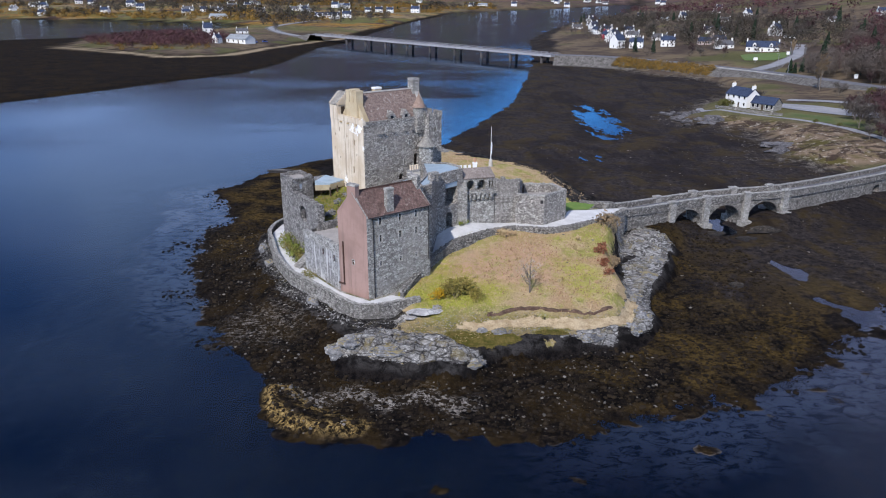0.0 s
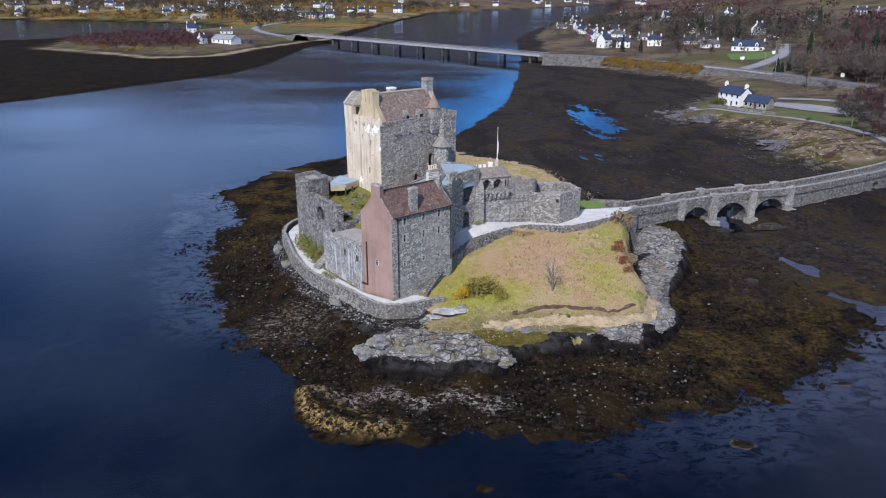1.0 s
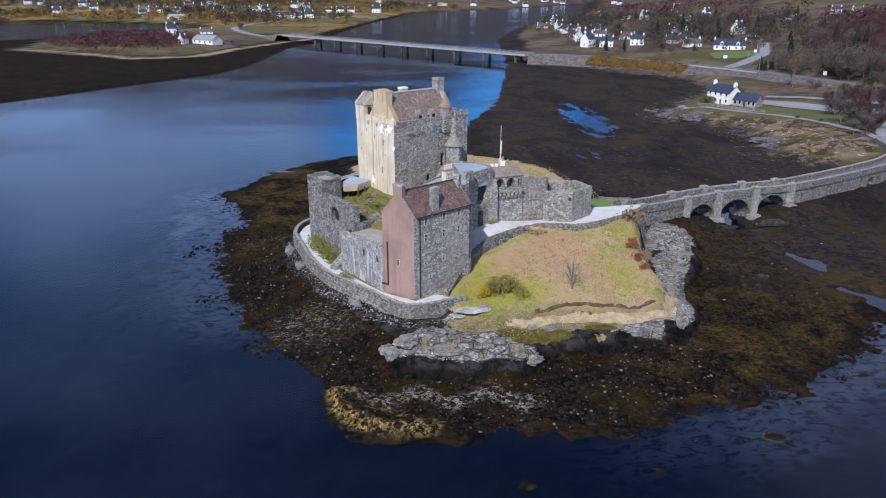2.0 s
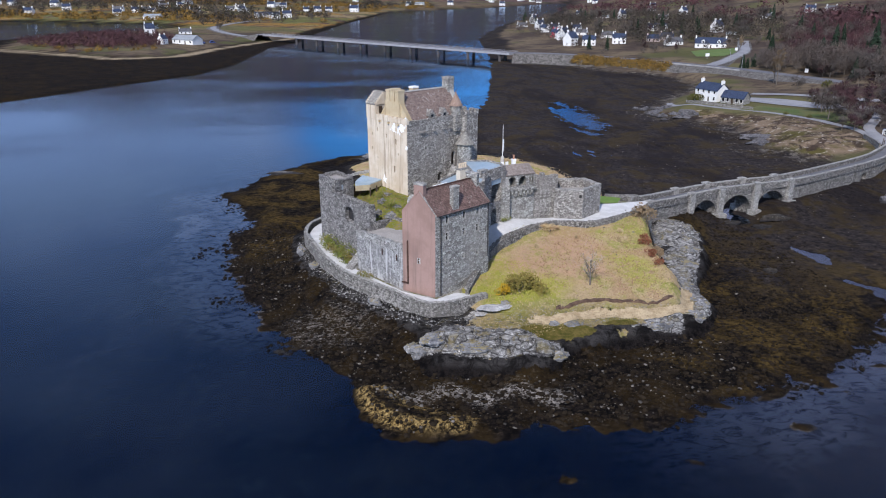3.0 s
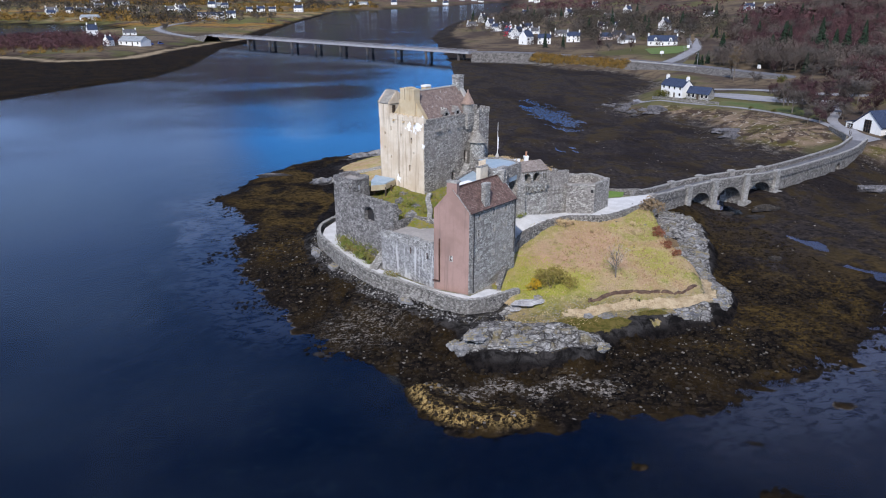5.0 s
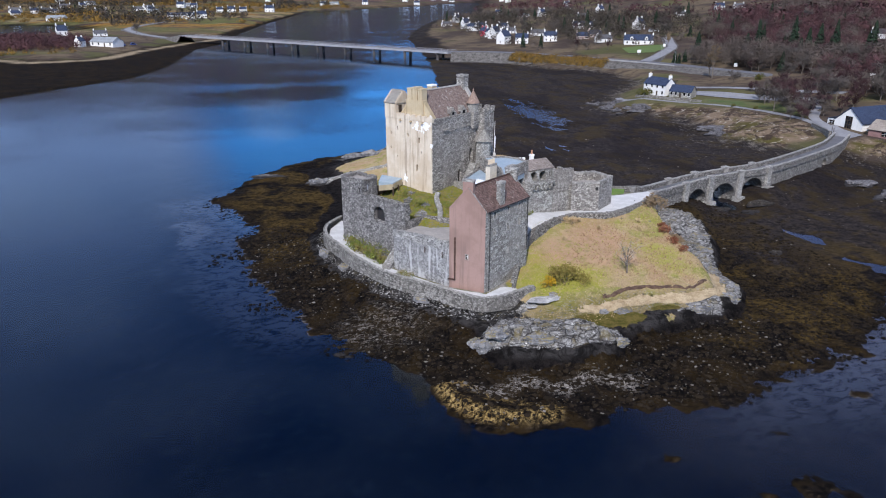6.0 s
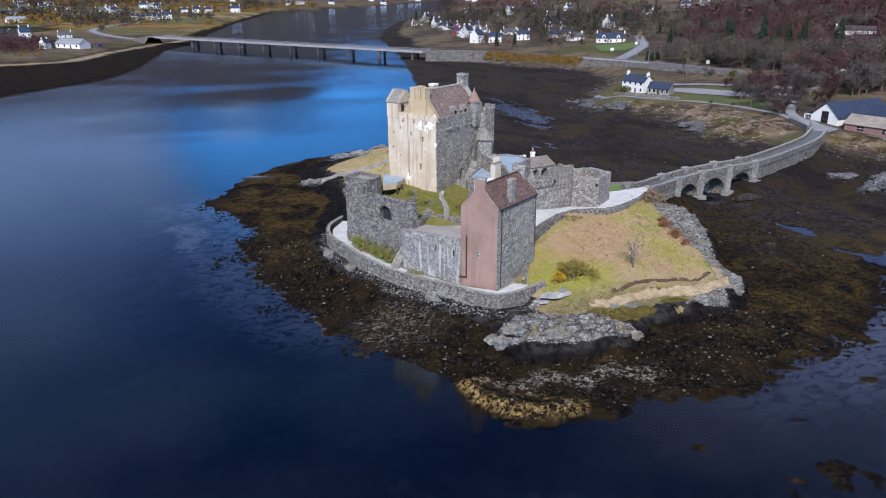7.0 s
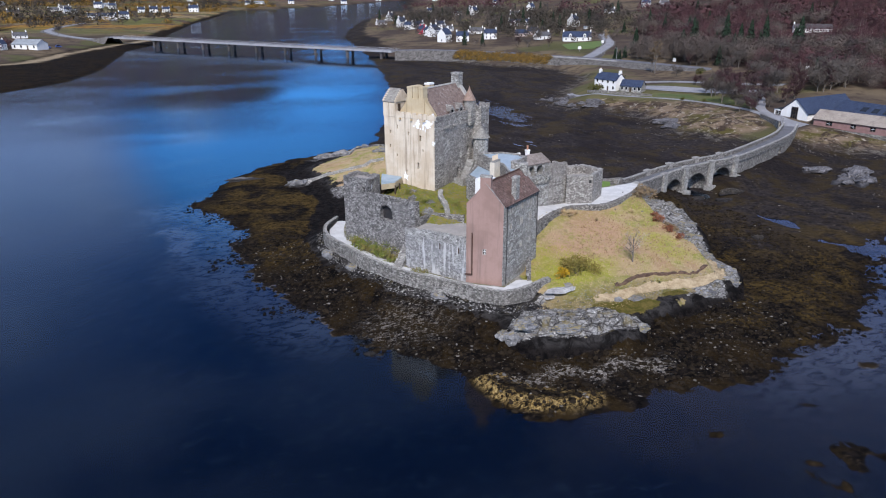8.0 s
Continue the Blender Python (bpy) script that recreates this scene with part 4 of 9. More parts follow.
col = k.mix(broken("rock"), col, rock)
g1, g2, g3 = k.noise(k.pos, 0.16, 4.0, 0.6, 0.5), k.noise(k.pos, 0.8, 5.0, 0.7), k.noise(k.scaled(k.pos, (1, 1, 0.4)), 5.0, 4.0, 0.7)
grass = k.mix(k.step(g1, 0.42, 0.58), (0.44, 0.325, 0.19), (0.30, 0.285, 0.085))
rusty = k.noise(k.pos, 0.085, 4.0, 0.6, 0.8)
grass = k.mix(k.math("MULTIPLY", k.step(rusty, 0.49, 0.6), 0.8), grass, (0.40, 0.26, 0.155))
grass = k.mix(k.math("MULTIPLY", k.step(g2, 0.48, 0.64), 0.6), grass, (0.52, 0.395, 0.235))
grass = k.mix(k.math("MULTIPLY", k.step(g3, 0.50, 0.66), 0.3), grass, (0.22, 0.17, 0.08))
grass = k.mix(k.math("MULTIPLY", k.step(k.noise(k.pos, 0.33, 6.0, 0.7, 1.0), 0.55, 0.66), 0.6), grass, (0.17, 0.145, 0.055))
grass = k.mix(k.math("MULTIPLY", k.math("MULTIPLY", k.attr("pink"), 0.8), k.step(g2, 0.36, 0.56)), grass, (0.47, 0.30, 0.20))
grass = k.mix(k.math("MULTIPLY", k.math("MULTIPLY", k.attr("lush"), 0.85), k.step(edge1, 0.34, 0.54)), grass, (0.33, 0.34, 0.05))
lowland = k.mix(k.step(k.noise(k.pos, 0.5, 5.0, 0.7, 0.6), 0.42, 0.58), (0.26, 0.21, 0.10), (0.15, 0.135, 0.035))
lowland = k.mix(k.step(r2, 0.53, 0.59), lowland, k.mix(k.step(edge1, 0.42, 0.58), (0.09, 0.085, 0.085), (0.32, 0.31, 0.30)))
grass = k.mix(k.math("MULTIPLY", k.attr("low"), 0.9), grass, lowland)
ward_turf = k.mix(k.step(g2, 0.4, 0.62), (0.17, 0.175, 0.03), (0.24, 0.2, 0.06))
ward_turf = k.mix(k.math("MULTIPLY", k.step(r2, 0.52, 0.6), 0.8), ward_turf, (0.17, 0.165, 0.165))
grass = k.mix(k.attr("ward"), grass, ward_turf)
yard = k.mix(k.step(g2, 0.42, 0.6), (0.34, 0.32, 0.30), (0.17, 0.16, 0.09))
col = k.mix(k.attr("yard"), col, yard)
col = k.mix(broken("grass"), col, grass)
sand = k.mix(k.step(g2, 0.4, 0.65), (0.52, 0.41, 0.265), (0.36, 0.27, 0.16))
col = k.mix(broken("sand"), col, sand)
col = k.mix(broken("moss"), col, k.mix(k.step(weed2, 0.4, 0.62), (0.085, 0.08, 0.018), (0.17, 0.13, 0.04)))
h1, h2 = k.noise(k.pos, 0.018, 5.0, 0.6, 0.6), k.noise(k.pos, 0.12, 5.0, 0.7)
land = k.mix(k.step(h1, 0.38, 0.6), (0.06, 0.046, 0.038), (0.13, 0.10, 0.066))
field = k.mix(k.step(k.noise(k.pos, 0.006, 3.0, 0.5), 0.45, 0.55), (0.23, 0.175, 0.095), (0.12, 0.115, 0.045))
field = k.mix(k.step(k.noise(k.scaled(k.pos, (1.0, 0.6, 1.0)), 0.010, 6.0, 0.65, 0.8), 0.5, 0.57), field, (0.24, 0.135, 0.032))
field = k.mix(k.step(k.noise(k.pos, 0.016, 6.0, 0.7, 0.6), 0.52, 0.6), field, (0.07, 0.045, 0.04))
land = k.mix(k.attr("far"), land, field)
land = k.mix(k.attr("hills"), land, k.mix(k.step(h1, 0.4, 0.6), (0.06, 0.042, 0.046), (0.115, 0.08, 0.07)))
land = k.mix(k.math("MULTIPLY", k.step(h2, 0.5, 0.62), 0.75), land, (0.05, 0.036, 0.03))
land = k.mix(k.math("MULTIPLY", k.step(k.noise(k.pos, 0.011, 3.0), 0.54, 0.6), 0.5), land, (0.085, 0.095, 0.028))
heath = k.mix(k.step(k.noise(k.pos, 0.09, 5.0, 0.65, 0.8), 0.42, 0.58), (0.165, 0.122, 0.085), (0.075, 0.064, 0.022))
heath = k.mix(k.math("MULTIPLY", k.step(k.noise(k.pos, 0.14, 7.0, 0.72, 0.8), 0.46, 0.56), 0.9), heath, (0.035, 0.024, 0.020))
heath = k.mix(k.math("MULTIPLY", k.step(k.noise(k.pos, 0.5, 7.0, 0.75), 0.56, 0.63), 0.75), heath, (0.36, 0.32, 0.27))
land = k.mix(k.attr("wood"), land, k.mix(k.step(h2, 0.4, 0.6), (0.03, 0.02, 0.019), (0.075, 0.05, 0.038)))
land = k.mix(k.attr("heath"), land, heath)
col = k.mix(k.attr("land"), col, land)
k.link(k.math("SUBTRACT", 0.95, k.math("MULTIPLY", wet, 0.45)), k.b.inputs["Roughness"])
relief = k.math("ADD", k.math("MULTIPLY", weed2, 0.6), k.math("MULTIPLY", weed3, 0.4))
k.bump(k.math("ADD", relief, k.math("MULTIPLY", k.math("MULTIPLY", r2, k.attr("rock")), 3.0)), 0.9, 0.2)
GROUND = k.done(col)

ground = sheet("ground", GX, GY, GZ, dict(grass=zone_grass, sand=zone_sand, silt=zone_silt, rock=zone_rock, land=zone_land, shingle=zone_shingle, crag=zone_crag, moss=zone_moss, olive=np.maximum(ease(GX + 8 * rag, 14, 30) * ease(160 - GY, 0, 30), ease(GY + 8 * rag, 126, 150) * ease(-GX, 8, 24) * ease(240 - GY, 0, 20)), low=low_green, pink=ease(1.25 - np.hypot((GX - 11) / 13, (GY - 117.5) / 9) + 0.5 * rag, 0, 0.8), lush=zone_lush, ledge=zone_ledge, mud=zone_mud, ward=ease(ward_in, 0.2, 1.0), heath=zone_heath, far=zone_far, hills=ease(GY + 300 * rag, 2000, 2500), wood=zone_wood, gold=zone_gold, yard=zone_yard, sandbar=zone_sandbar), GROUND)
tagged(ground, "seaweed-dark tidal flats, grey rock islet and ochre grassy shores", "ground", kind="structure")

# ---- water ----
wm = bpy.data.materials.new("sea_water")
wm.use_nodes = True
nt = wm.node_tree
nt.nodes.clear()
m_out, m_top, m_in = nt.nodes.new("ShaderNodeOutputMaterial"), nt.nodes.new("ShaderNodeMixShader"), nt.nodes.new("ShaderNodeMixShader")
m_clear, m_body, m_gloss = nt.nodes.new("ShaderNodeBsdfTransparent"), nt.nodes.new("ShaderNodeBsdfDiffuse"), nt.nodes.new("ShaderNodeBsdfGlossy")
m_fres, m_bump, m_geo = nt.nodes.new("ShaderNodeFresnel"), nt.nodes.new("ShaderNodeBump"), nt.nodes.new("ShaderNodeNewGeometry")
m_fres.inputs["IOR"].default_value = 1.34
m_clear.inputs["Color"].default_value = (0.86, 0.89, 0.93, 1)
m_body.inputs["Color"].default_value = (0.006, 0.0105, 0.026, 1)
m_gloss.inputs["Color"].default_value = (0.6, 0.77, 1.0, 1)
m_gloss.inputs["Roughness"].default_value = 0.06
m_in.inputs[0].default_value = 0.15
m_map = nt.nodes.new("ShaderNodeMapping")
m_map.inputs["Scale"].default_value = (1.0, 2.2, 1.0)
m_map2 = nt.nodes.new("ShaderNodeMapping")
m_map2.inputs["Scale"].default_value = (0.7, 1.9, 1.0)
m_n1, m_n2, m_n3 = (nt.nodes.new("ShaderNodeTexNoise") for _ in range(3))
m_n1.inputs["Scale"].default_value, m_n1.inputs["Detail"].default_value = 0.55, 4.0
m_n2.inputs["Scale"].default_value, m_n2.inputs["Detail"].default_value = 0.012, 3.0
m_r2 = nt.nodes.new("ShaderNodeMapRange")
m_r2.inputs["From Min"].default_value, m_r2.inputs["From Max"].default_value = 0.4, 0.65
m_r2.inputs["To Min"].default_value, m_r2.inputs["To Max"].default_value = 0.03, 0.28
# sheltered, smoother water south of the islet
m_sep, m_far, m_calm = nt.nodes.new("ShaderNodeSeparateXYZ"), nt.nodes.new("ShaderNodeMapRange"), nt.nodes.new("ShaderNodeMath")
m_calm.operation = "MULTIPLY"
m_far.inputs["From Min"].default_value, m_far.inputs["From Max"].default_value, m_far.inputs["To Min"].default_value = 110.0, 260.0, 0.2
m_bump.inputs["Distance"].default_value = 0.25
m_n3.inputs["Scale"].default_value, m_n3.inputs["Detail"].default_value = 0.2, 6.0
m_swell = nt.nodes.new("ShaderNodeMath")
m_swell.operation = "MULTIPLY_ADD"
m_swell.inputs[1].default_value = 0.9
for a, b in ((m_geo.outputs["Position"], m_map.inputs[0]), (m_map.outputs[0], m_n1.inputs["Vector"]), (m_map2.outputs[0], m_n2.inputs["Vector"]), (m_geo.outputs["Position"], m_map2.inputs[0]),
             (m_n2.outputs["Fac"], m_r2.inputs["Value"]), (m_geo.outputs["Position"], m_sep.inputs[0]), (m_sep.outputs["Y"], m_far.inputs["Value"]), (m_r2.outputs[0], m_calm.inputs[0]), (m_far.outputs[0], m_calm.inputs[1]), (m_calm.outputs[0], m_bump.inputs["Strength"]), (m_map.outputs[0], m_n3.inputs["Vector"]), (m_n3.outputs["Fac"], m_swell.inputs[0]), (m_n1.outputs["Fac"], m_swell.inputs[2]), (m_swell.outputs[0], m_bump.inputs["Height"]),
             (m_bump.outputs[0], m_gloss.inputs["Normal"]), (m_bump.outputs[0], m_fres.inputs["Normal"]), (m_fres.outputs[0], m_top.inputs[0]),
             (m_clear.outputs[0], m_in.inputs[1]), (m_body.outputs[0], m_in.inputs[2]), (m_in.outputs[0], m_top.inputs[1]),
             (m_gloss.outputs[0], m_top.inputs[2]), (m_top.outputs[0], m_out.inputs["Surface"])):
    nt.links.new(a, b)
bm = bmesh.new()
face(bm, ((-4690, -890, 0), (4690, -890, 0), (4690, 4690, 0), (-4690, 4690, 0)))
water = part("water", bm, wm)
tagged(water, "calm dark blue sea loch water with faint ripples", "water", kind="structure")

# ---- castle ----
from mathutils import geometry


def chimney(parent, plan, z0, z1, material, pots=0, cope=CAP_STONE, pot_mat=POT, name="chimney"):
    """A stack with a projecting cope, and clay pots."""
    bm = bmesh.new()
    prism(bm, plan, z0, z1 - 0.3)
    c = part(name, bm, material, parent)
    mid = sum((Vector(p) for p in plan), Vector((0, 0))) / len(plan)
    bm = bmesh.new()
    prism(bm, [tuple(mid + (Vector(p) - mid) * 1.0 + (Vector(p) - mid).normalized() * 0.09) for p in plan], z1 - 0.3, z1)
    part("cope", bm, cope, c)
    a, b = (Vector(plan[0]) + Vector(plan[3])) / 2, (Vector(plan[1]) + Vector(plan[2])) / 2
    for i in range(pots):
        bm = bmesh.new()
        q = a.lerp(b, (i + 0.5) / pots)
        turned(bm, q, [(0.17, z1 - 0.02), (0.15, z1 + 0.6), (0.19, z1 + 0.65), (0.19, z1 + 0.8)], 10)
        part("chimney_pot", bm, pot_mat, c)
    return c


def pipe(parent, p, out, z0, z1, material=IRON, r=0.07):
    """A downpipe on a wall, with its brackets."""
    bm = bmesh.new()
    q = Vector(p[:2]) + Vector(out) * (r + 0.03)
    turned(bm, q, [(r, z0), (r, z1)], 8)
    pp = part("downpipe", bm, material, parent)
    for i in range(4):
        bm = bmesh.new()
        z = z0 + (z1 - z0) * (i + 0.5) / 4
        turned(bm, q, [(r + 0.03, z), (r + 0.03, z + 0.1)], 8)
        part("bracket", bm, material, pp)
    return pp


def ragged_top(bm, p0, p1, z, thick, rng, size=0.7, rise=0.25):
    """Loose cope stones of uneven height along a wall head, to the left of p0 to p1."""
    p0, p1 = Vector(p0), Vector(p1)
    length, s = (p1 - p0).length, 0.0
    while s < length - 0.1:
        w = min(rng.uniform(0.5, 1.2) * size, length - s)
        zz = z(s / length) if callable(z) else z
        prism(bm, rect(p0, p1 - p0, s + 0.02, s + w - 0.02, rng.uniform(-0.05, 0.03), thick + rng.uniform(-0.05, 0.05)), zz - 0.15, zz + rng.uniform(0.05, rise))
        s += w


def kp(u, v):
    return tuple(KEEP_AT + KEEP_U * u + KEEP_V * v)


rng = random.Random(4)
LU, LV, KZ, KTOP = 15.0, 11.5, 11.5, 26.6

# the keep
keep = thing("keep", "tall grey rubble castle keep, one side cream-harled, brown roof", "castle keep")
front = (kp(0, 0), kp(LU, 0))
doors = [(7.5, 8.5, 14.2, 16.7, True), (11.0, 12.0, 17.6, 20.2, True)]
wins = [(8.7, 9.1, 18.3, 19.5, False), (4.3, 4.65, 21.4, 22.2, False), (9.9, 10.3, 22.0, 22.9, False)]
bm = facade(bmesh.new(), *front, KZ, KTOP, doors + wins, 0.7)
part("wall", bm, KEEP_STONE, keep)
for h in wins:
    window(keep, *front, h, 0.6, PALE_STONE, 0.12, bars=False)
for h in doors:
    w = window(keep, *front, h, 0.65, None, bars=False, pane_mat=DARK_WOOD)
cream_face = (kp(0, LV), kp(0, 0))
slits = [(5.87, 0.3, 23.4, 24.1), (3.2, 0.42, 22.6, 23.6), (3.72, 0.42, 17.3, 18.5), (10.1, 0.25, 23.4, 23.9), (10.2, 0.25, 20.7, 21.2), (8.45, 0.25, 24.4, 25.1),
         (6.38, 0.25, 16.4, 16.8), (2.6, 0.22, 20.7, 21.1), (8.6, 0.2, 19.2, 19.6)]
holes = [(LV - v - w / 2, LV - v + w / 2, a, b, False) for v, w, a, b in slits]
bm = facade(bmesh.new(), *cream_face, KZ, KTOP, holes, 0.5)
part("wall", bm, CREAM, keep, "cream harling streaked with damp")
for h in holes:
    window(keep, *cream_face, h, 0.45, None, bars=False)
bm = facade(bmesh.new(), kp(LU, 0), kp(LU, LV), KZ, KTOP)
part("wall", bm, KEEP_STONE, keep)
bm = facade(bmesh.new(), kp(LU, LV), kp(0, LV), KZ, KTOP)
part("wall", bm, CREAM, keep)
bm = prism(bmesh.new(), [kp(0.3, 0.3), kp(LU - 0.3, 0.3), kp(LU - 0.3, LV - 0.3), kp(0.3, LV - 0.3)], KTOP - 0.6, KTOP - 0.1)
part("wall_walk", bm, GREY_SLATE, keep)
# patches of bare lime on the cream side
for v, z, w, h in ((3.75, 25.7, 0.75, 0.8), (1.5, 25.95, 1.0, 0.85), (2.5, 25.3, 0.3, 0.9), (0.22, 22.5, 0.35, 0.5), (6.65, 15.5, 0.7, 0.9), (0.35, 27.15, 0.35, 0.9), (5.9, 27.2, 0.8, 0.25), (4.6, 25.2, 0.25, 0.2), (2.2, 26.2, 0.5, 0.2), (2.0, 24.7, 0.16, 0.35), (3.1, 24.9, 0.14, 0.2)):
    bm = bmesh.new()
    pts = []
    for i in range(22):
        a = 2 * math.pi * i / 22
        r = rng.uniform(0.45, 1.2)
        q = kp(-0.012, v + w * r * math.cos(a))
        pts.append((*q, z + h * r * math.sin(a)))
    face(bm, pts[::-1])
    part("lime_patch", bm, WHITE_PATCH, keep)
# parapet of the cream side and front
bm = bmesh.new()
prism(bm, [kp(-0.06, -0.05), kp(0.45, -0.05), kp(0.45, 8.7), kp(-0.06, 8.7)], KTOP, KTOP + 0.75)
head = part("parapet", bm, CREAM, keep)
for v in (0.6, 1.9, 3.2, 4.5, 5.8, 7.1, 8.2):
    bm = prism(bmesh.new(), [kp(-0.07, v - 0.42), kp(0.42, v - 0.42), kp(0.42, v + 0.42), kp(-0.07, v + 0.42)], KTOP + 0.75, KTOP + 1.0)
    part("merlon", bm, CREAM, head)
bm = bmesh.new()
prism(bm, [kp(0.45, -0.06), kp(11.4, -0.06), kp(11.4, 0.4), kp(0.45, 0.4)], KTOP, KTOP + 0.45)
ragged_top(bm, kp(0.5, -0.06), kp(11.4, -0.06), KTOP + 0.45, 0.45, rng, 0.5, 0.14)
part("parapet", bm, KEEP_STONE, keep)
for u in (3.1, 4.0, 6.3, 8.8, 10.4):
    bm = bmesh.new()
    prism(bm, rect(kp(u, 0), -KEEP_V, 0.0, 0.55, -0.16, 0.16), 24.8, 25.1)
    part("rain_spout", bm, KEEP_STONE, keep)
for v in (2.2, 5.0, 7.6):
    bm = bmesh.new()
    prism(bm, rect(kp(0, v), -KEEP_U, 0.0, 0.4, -0.14, 0.14), 26.2, 26.5)
    part("rain_spout", bm, OCHRE, keep)
# main roof, with the ridge along the front
U0, U1, V0, VR, V1, ZE, ZR = 1.4, 14.0, 0.55, 4.4, 8.3, KTOP + 0.3, 31.7
bm = bmesh.new()
slab(bm, [(*kp(U0, V0), ZE), (*kp(U1, V0), ZE), (*kp(U1, VR), ZR), (*kp(U0, VR), ZR)], 0.25)
slab(bm, [(*kp(U1, V1), ZE), (*kp(U0, V1), ZE), (*kp(U0, VR), ZR), (*kp(U1, VR), ZR)], 0.25)
roof = part("roof", bm, BROWN_TILE, keep, "brown tiles mottled with pale lichen")
bm = bmesh.new()
prism(bm, rect(kp(U0, VR), KEEP_U, 0, U1 - U0, -0.16, 0.16), ZR - 0.1, ZR + 0.12)
part("ridge", bm, PALE_STONE, roof)
for u0, material in ((0.75, OCHRE), (U1, KEEP_STONE)):
    bm = bmesh.new()
    a, b, c = (kp(u0, V0 - 0.1), kp(u0, V1 + 0.1), kp(u0, VR))
    d = KEEP_U * 0.75
    lo = [(*a, KTOP - 0.3), (*b, KTOP - 0.3), (*b, ZE + 0.3), (*c, ZR + 0.4), (*a, ZE + 0.3)]
    hi = [(p[0] + d.x, p[1] + d.y, p[2]) for p in lo]
    va, vb = [bm.verts.new(p) for p in lo], [bm.verts.new(p) for p in hi]
    bm.faces.new(va)
    bm.faces.new(vb[::-1])
    for i in range(5):
        bm.faces.new((va[i], va[(i + 1) % 5], vb[(i + 1) % 5], vb[i]))
    bmesh.ops.recalc_face_normals(bm, faces=bm.faces)
    g = part("gable", bm, material, keep)
    # skews along the gable
    for va2, vb2 in ((V0 - 0.1, VR), (V1 + 0.1, VR)):
        for i in range(30):
            t0, t1 = i / 30, (i + 1) / 30
            v0, v1 = va2 + (vb2 - va2) * t0, va2 + (vb2 - va2) * t1
            z0 = ZE + 0.3 + (ZR - ZE + 0.1) * t0
            bm = bmesh.new()
            prism(bm, [kp(u0 - 0.06, min(v0, v1)), kp(u0 + 0.81, min(v0, v1)), kp(u0 + 0.81, max(v0, v1)), kp(u0 - 0.06, max(v0, v1))], z0 - 0.3, z0 + 0.22)
            part("crow_step", bm, PALE_STONE if material is KEEP_STONE else material, g)
# great stack on the cream gable: shafts side by side
for i, (v0, v1, z1) in enumerate(((2.8, 3.75, 32.3), (3.95, 5.05, 32.5), (5.25, 6.3, 32.25))):
    chimney(keep, [kp(0.45, v0), kp(1.9, v0), kp(1.9, v1), kp(0.45, v1)], KTOP - 0.2, z1, OCHRE, 0, OCHRE)
bm = bmesh.new()
prism(bm, [kp(0.4, 2.55), kp(1.7, 2.55), kp(1.7, 6.65), kp(0.4, 6.65)], KTOP - 0.2, 30.2)
part("chimney_breast", bm, OCHRE, keep)
chimney(keep, [kp(6.0, 5.2), kp(7.4, 5.2), kp(7.4, 6.3), kp(6.0, 6.3)], 29.5, 32.3, OCHRE, 0, WHITE_WALL)
chimney(keep, [kp(13.5, 3.6), kp(15.0, 3.6), kp(15.0, 5.3), kp(13.5, 5.3)], 29.0, 33.6, GREY_STONE, 0)
# cap-house on the far end of the cream side
bm = facade(bmesh.new(), kp(-0.08, LV + 0.08), kp(-0.08, 8.7), KTOP - 0.05, 29.4)
facade(bm, kp(-0.08, 8.7), kp(4.2, 8.7), KTOP - 0.05, 29.4)
facade(bm, kp(4.2, 8.7), kp(4.2, LV + 0.08), KTOP - 0.05, 29.4)
facade(bm, kp(4.2, LV + 0.08), kp(-0.08, LV + 0.08), KTOP - 0.05, 29.4)
for v in (8.7, LV + 0.08):
    face(bm, [(*kp(-0.08, v), 29.4), (*kp(4.2, v), 29.4), (*kp(2.06, v), 31.5)])
cap = part("cap_house", bm, CREAM, keep)
bm = bmesh.new()
slab(bm, [(*kp(-0.25, LV + 0.15), 29.25), (*kp(-0.25, 8.9), 29.25), (*kp(2.06, 8.9), 31.5), (*kp(2.06, LV + 0.15), 31.5)], 0.18)
slab(bm, [(*kp(4.35, 8.9), 29.25), (*kp(4.35, LV + 0.15), 29.25), (*kp(2.06, LV + 0.15), 31.5), (*kp(2.06, 8.9), 31.5)], 0.18)
part("cap_roof", bm, GREY_SLATE, cap)
for i in range(6):
    for side in (0, 1):
        u = (-0.1 + 2.1 * i / 6) if side == 0 else (4.2 - 2.1 * i / 6)
        for v in (8.55, LV - 0.2):
            bm = bmesh.new()
            w = 0.38 if side == 0 else -0.38
            prism(bm, [kp(min(u, u + w), v), kp(max(u, u + w), v), kp(max(u, u + w), v + 0.45), kp(min(u, u + w), v + 0.45)], 29.2, 29.6 + 2.0 * i / 6)
            part("crow_step", bm, CREAM, cap)
bm = bmesh.new()
prism(bm, [kp(0.6, 8.55), kp(1.3, 8.55), kp(1.3, 8.7), kp(0.6, 8.7)], 27.2, 28.9)
part("door", bm, DARK_WOOD, cap)
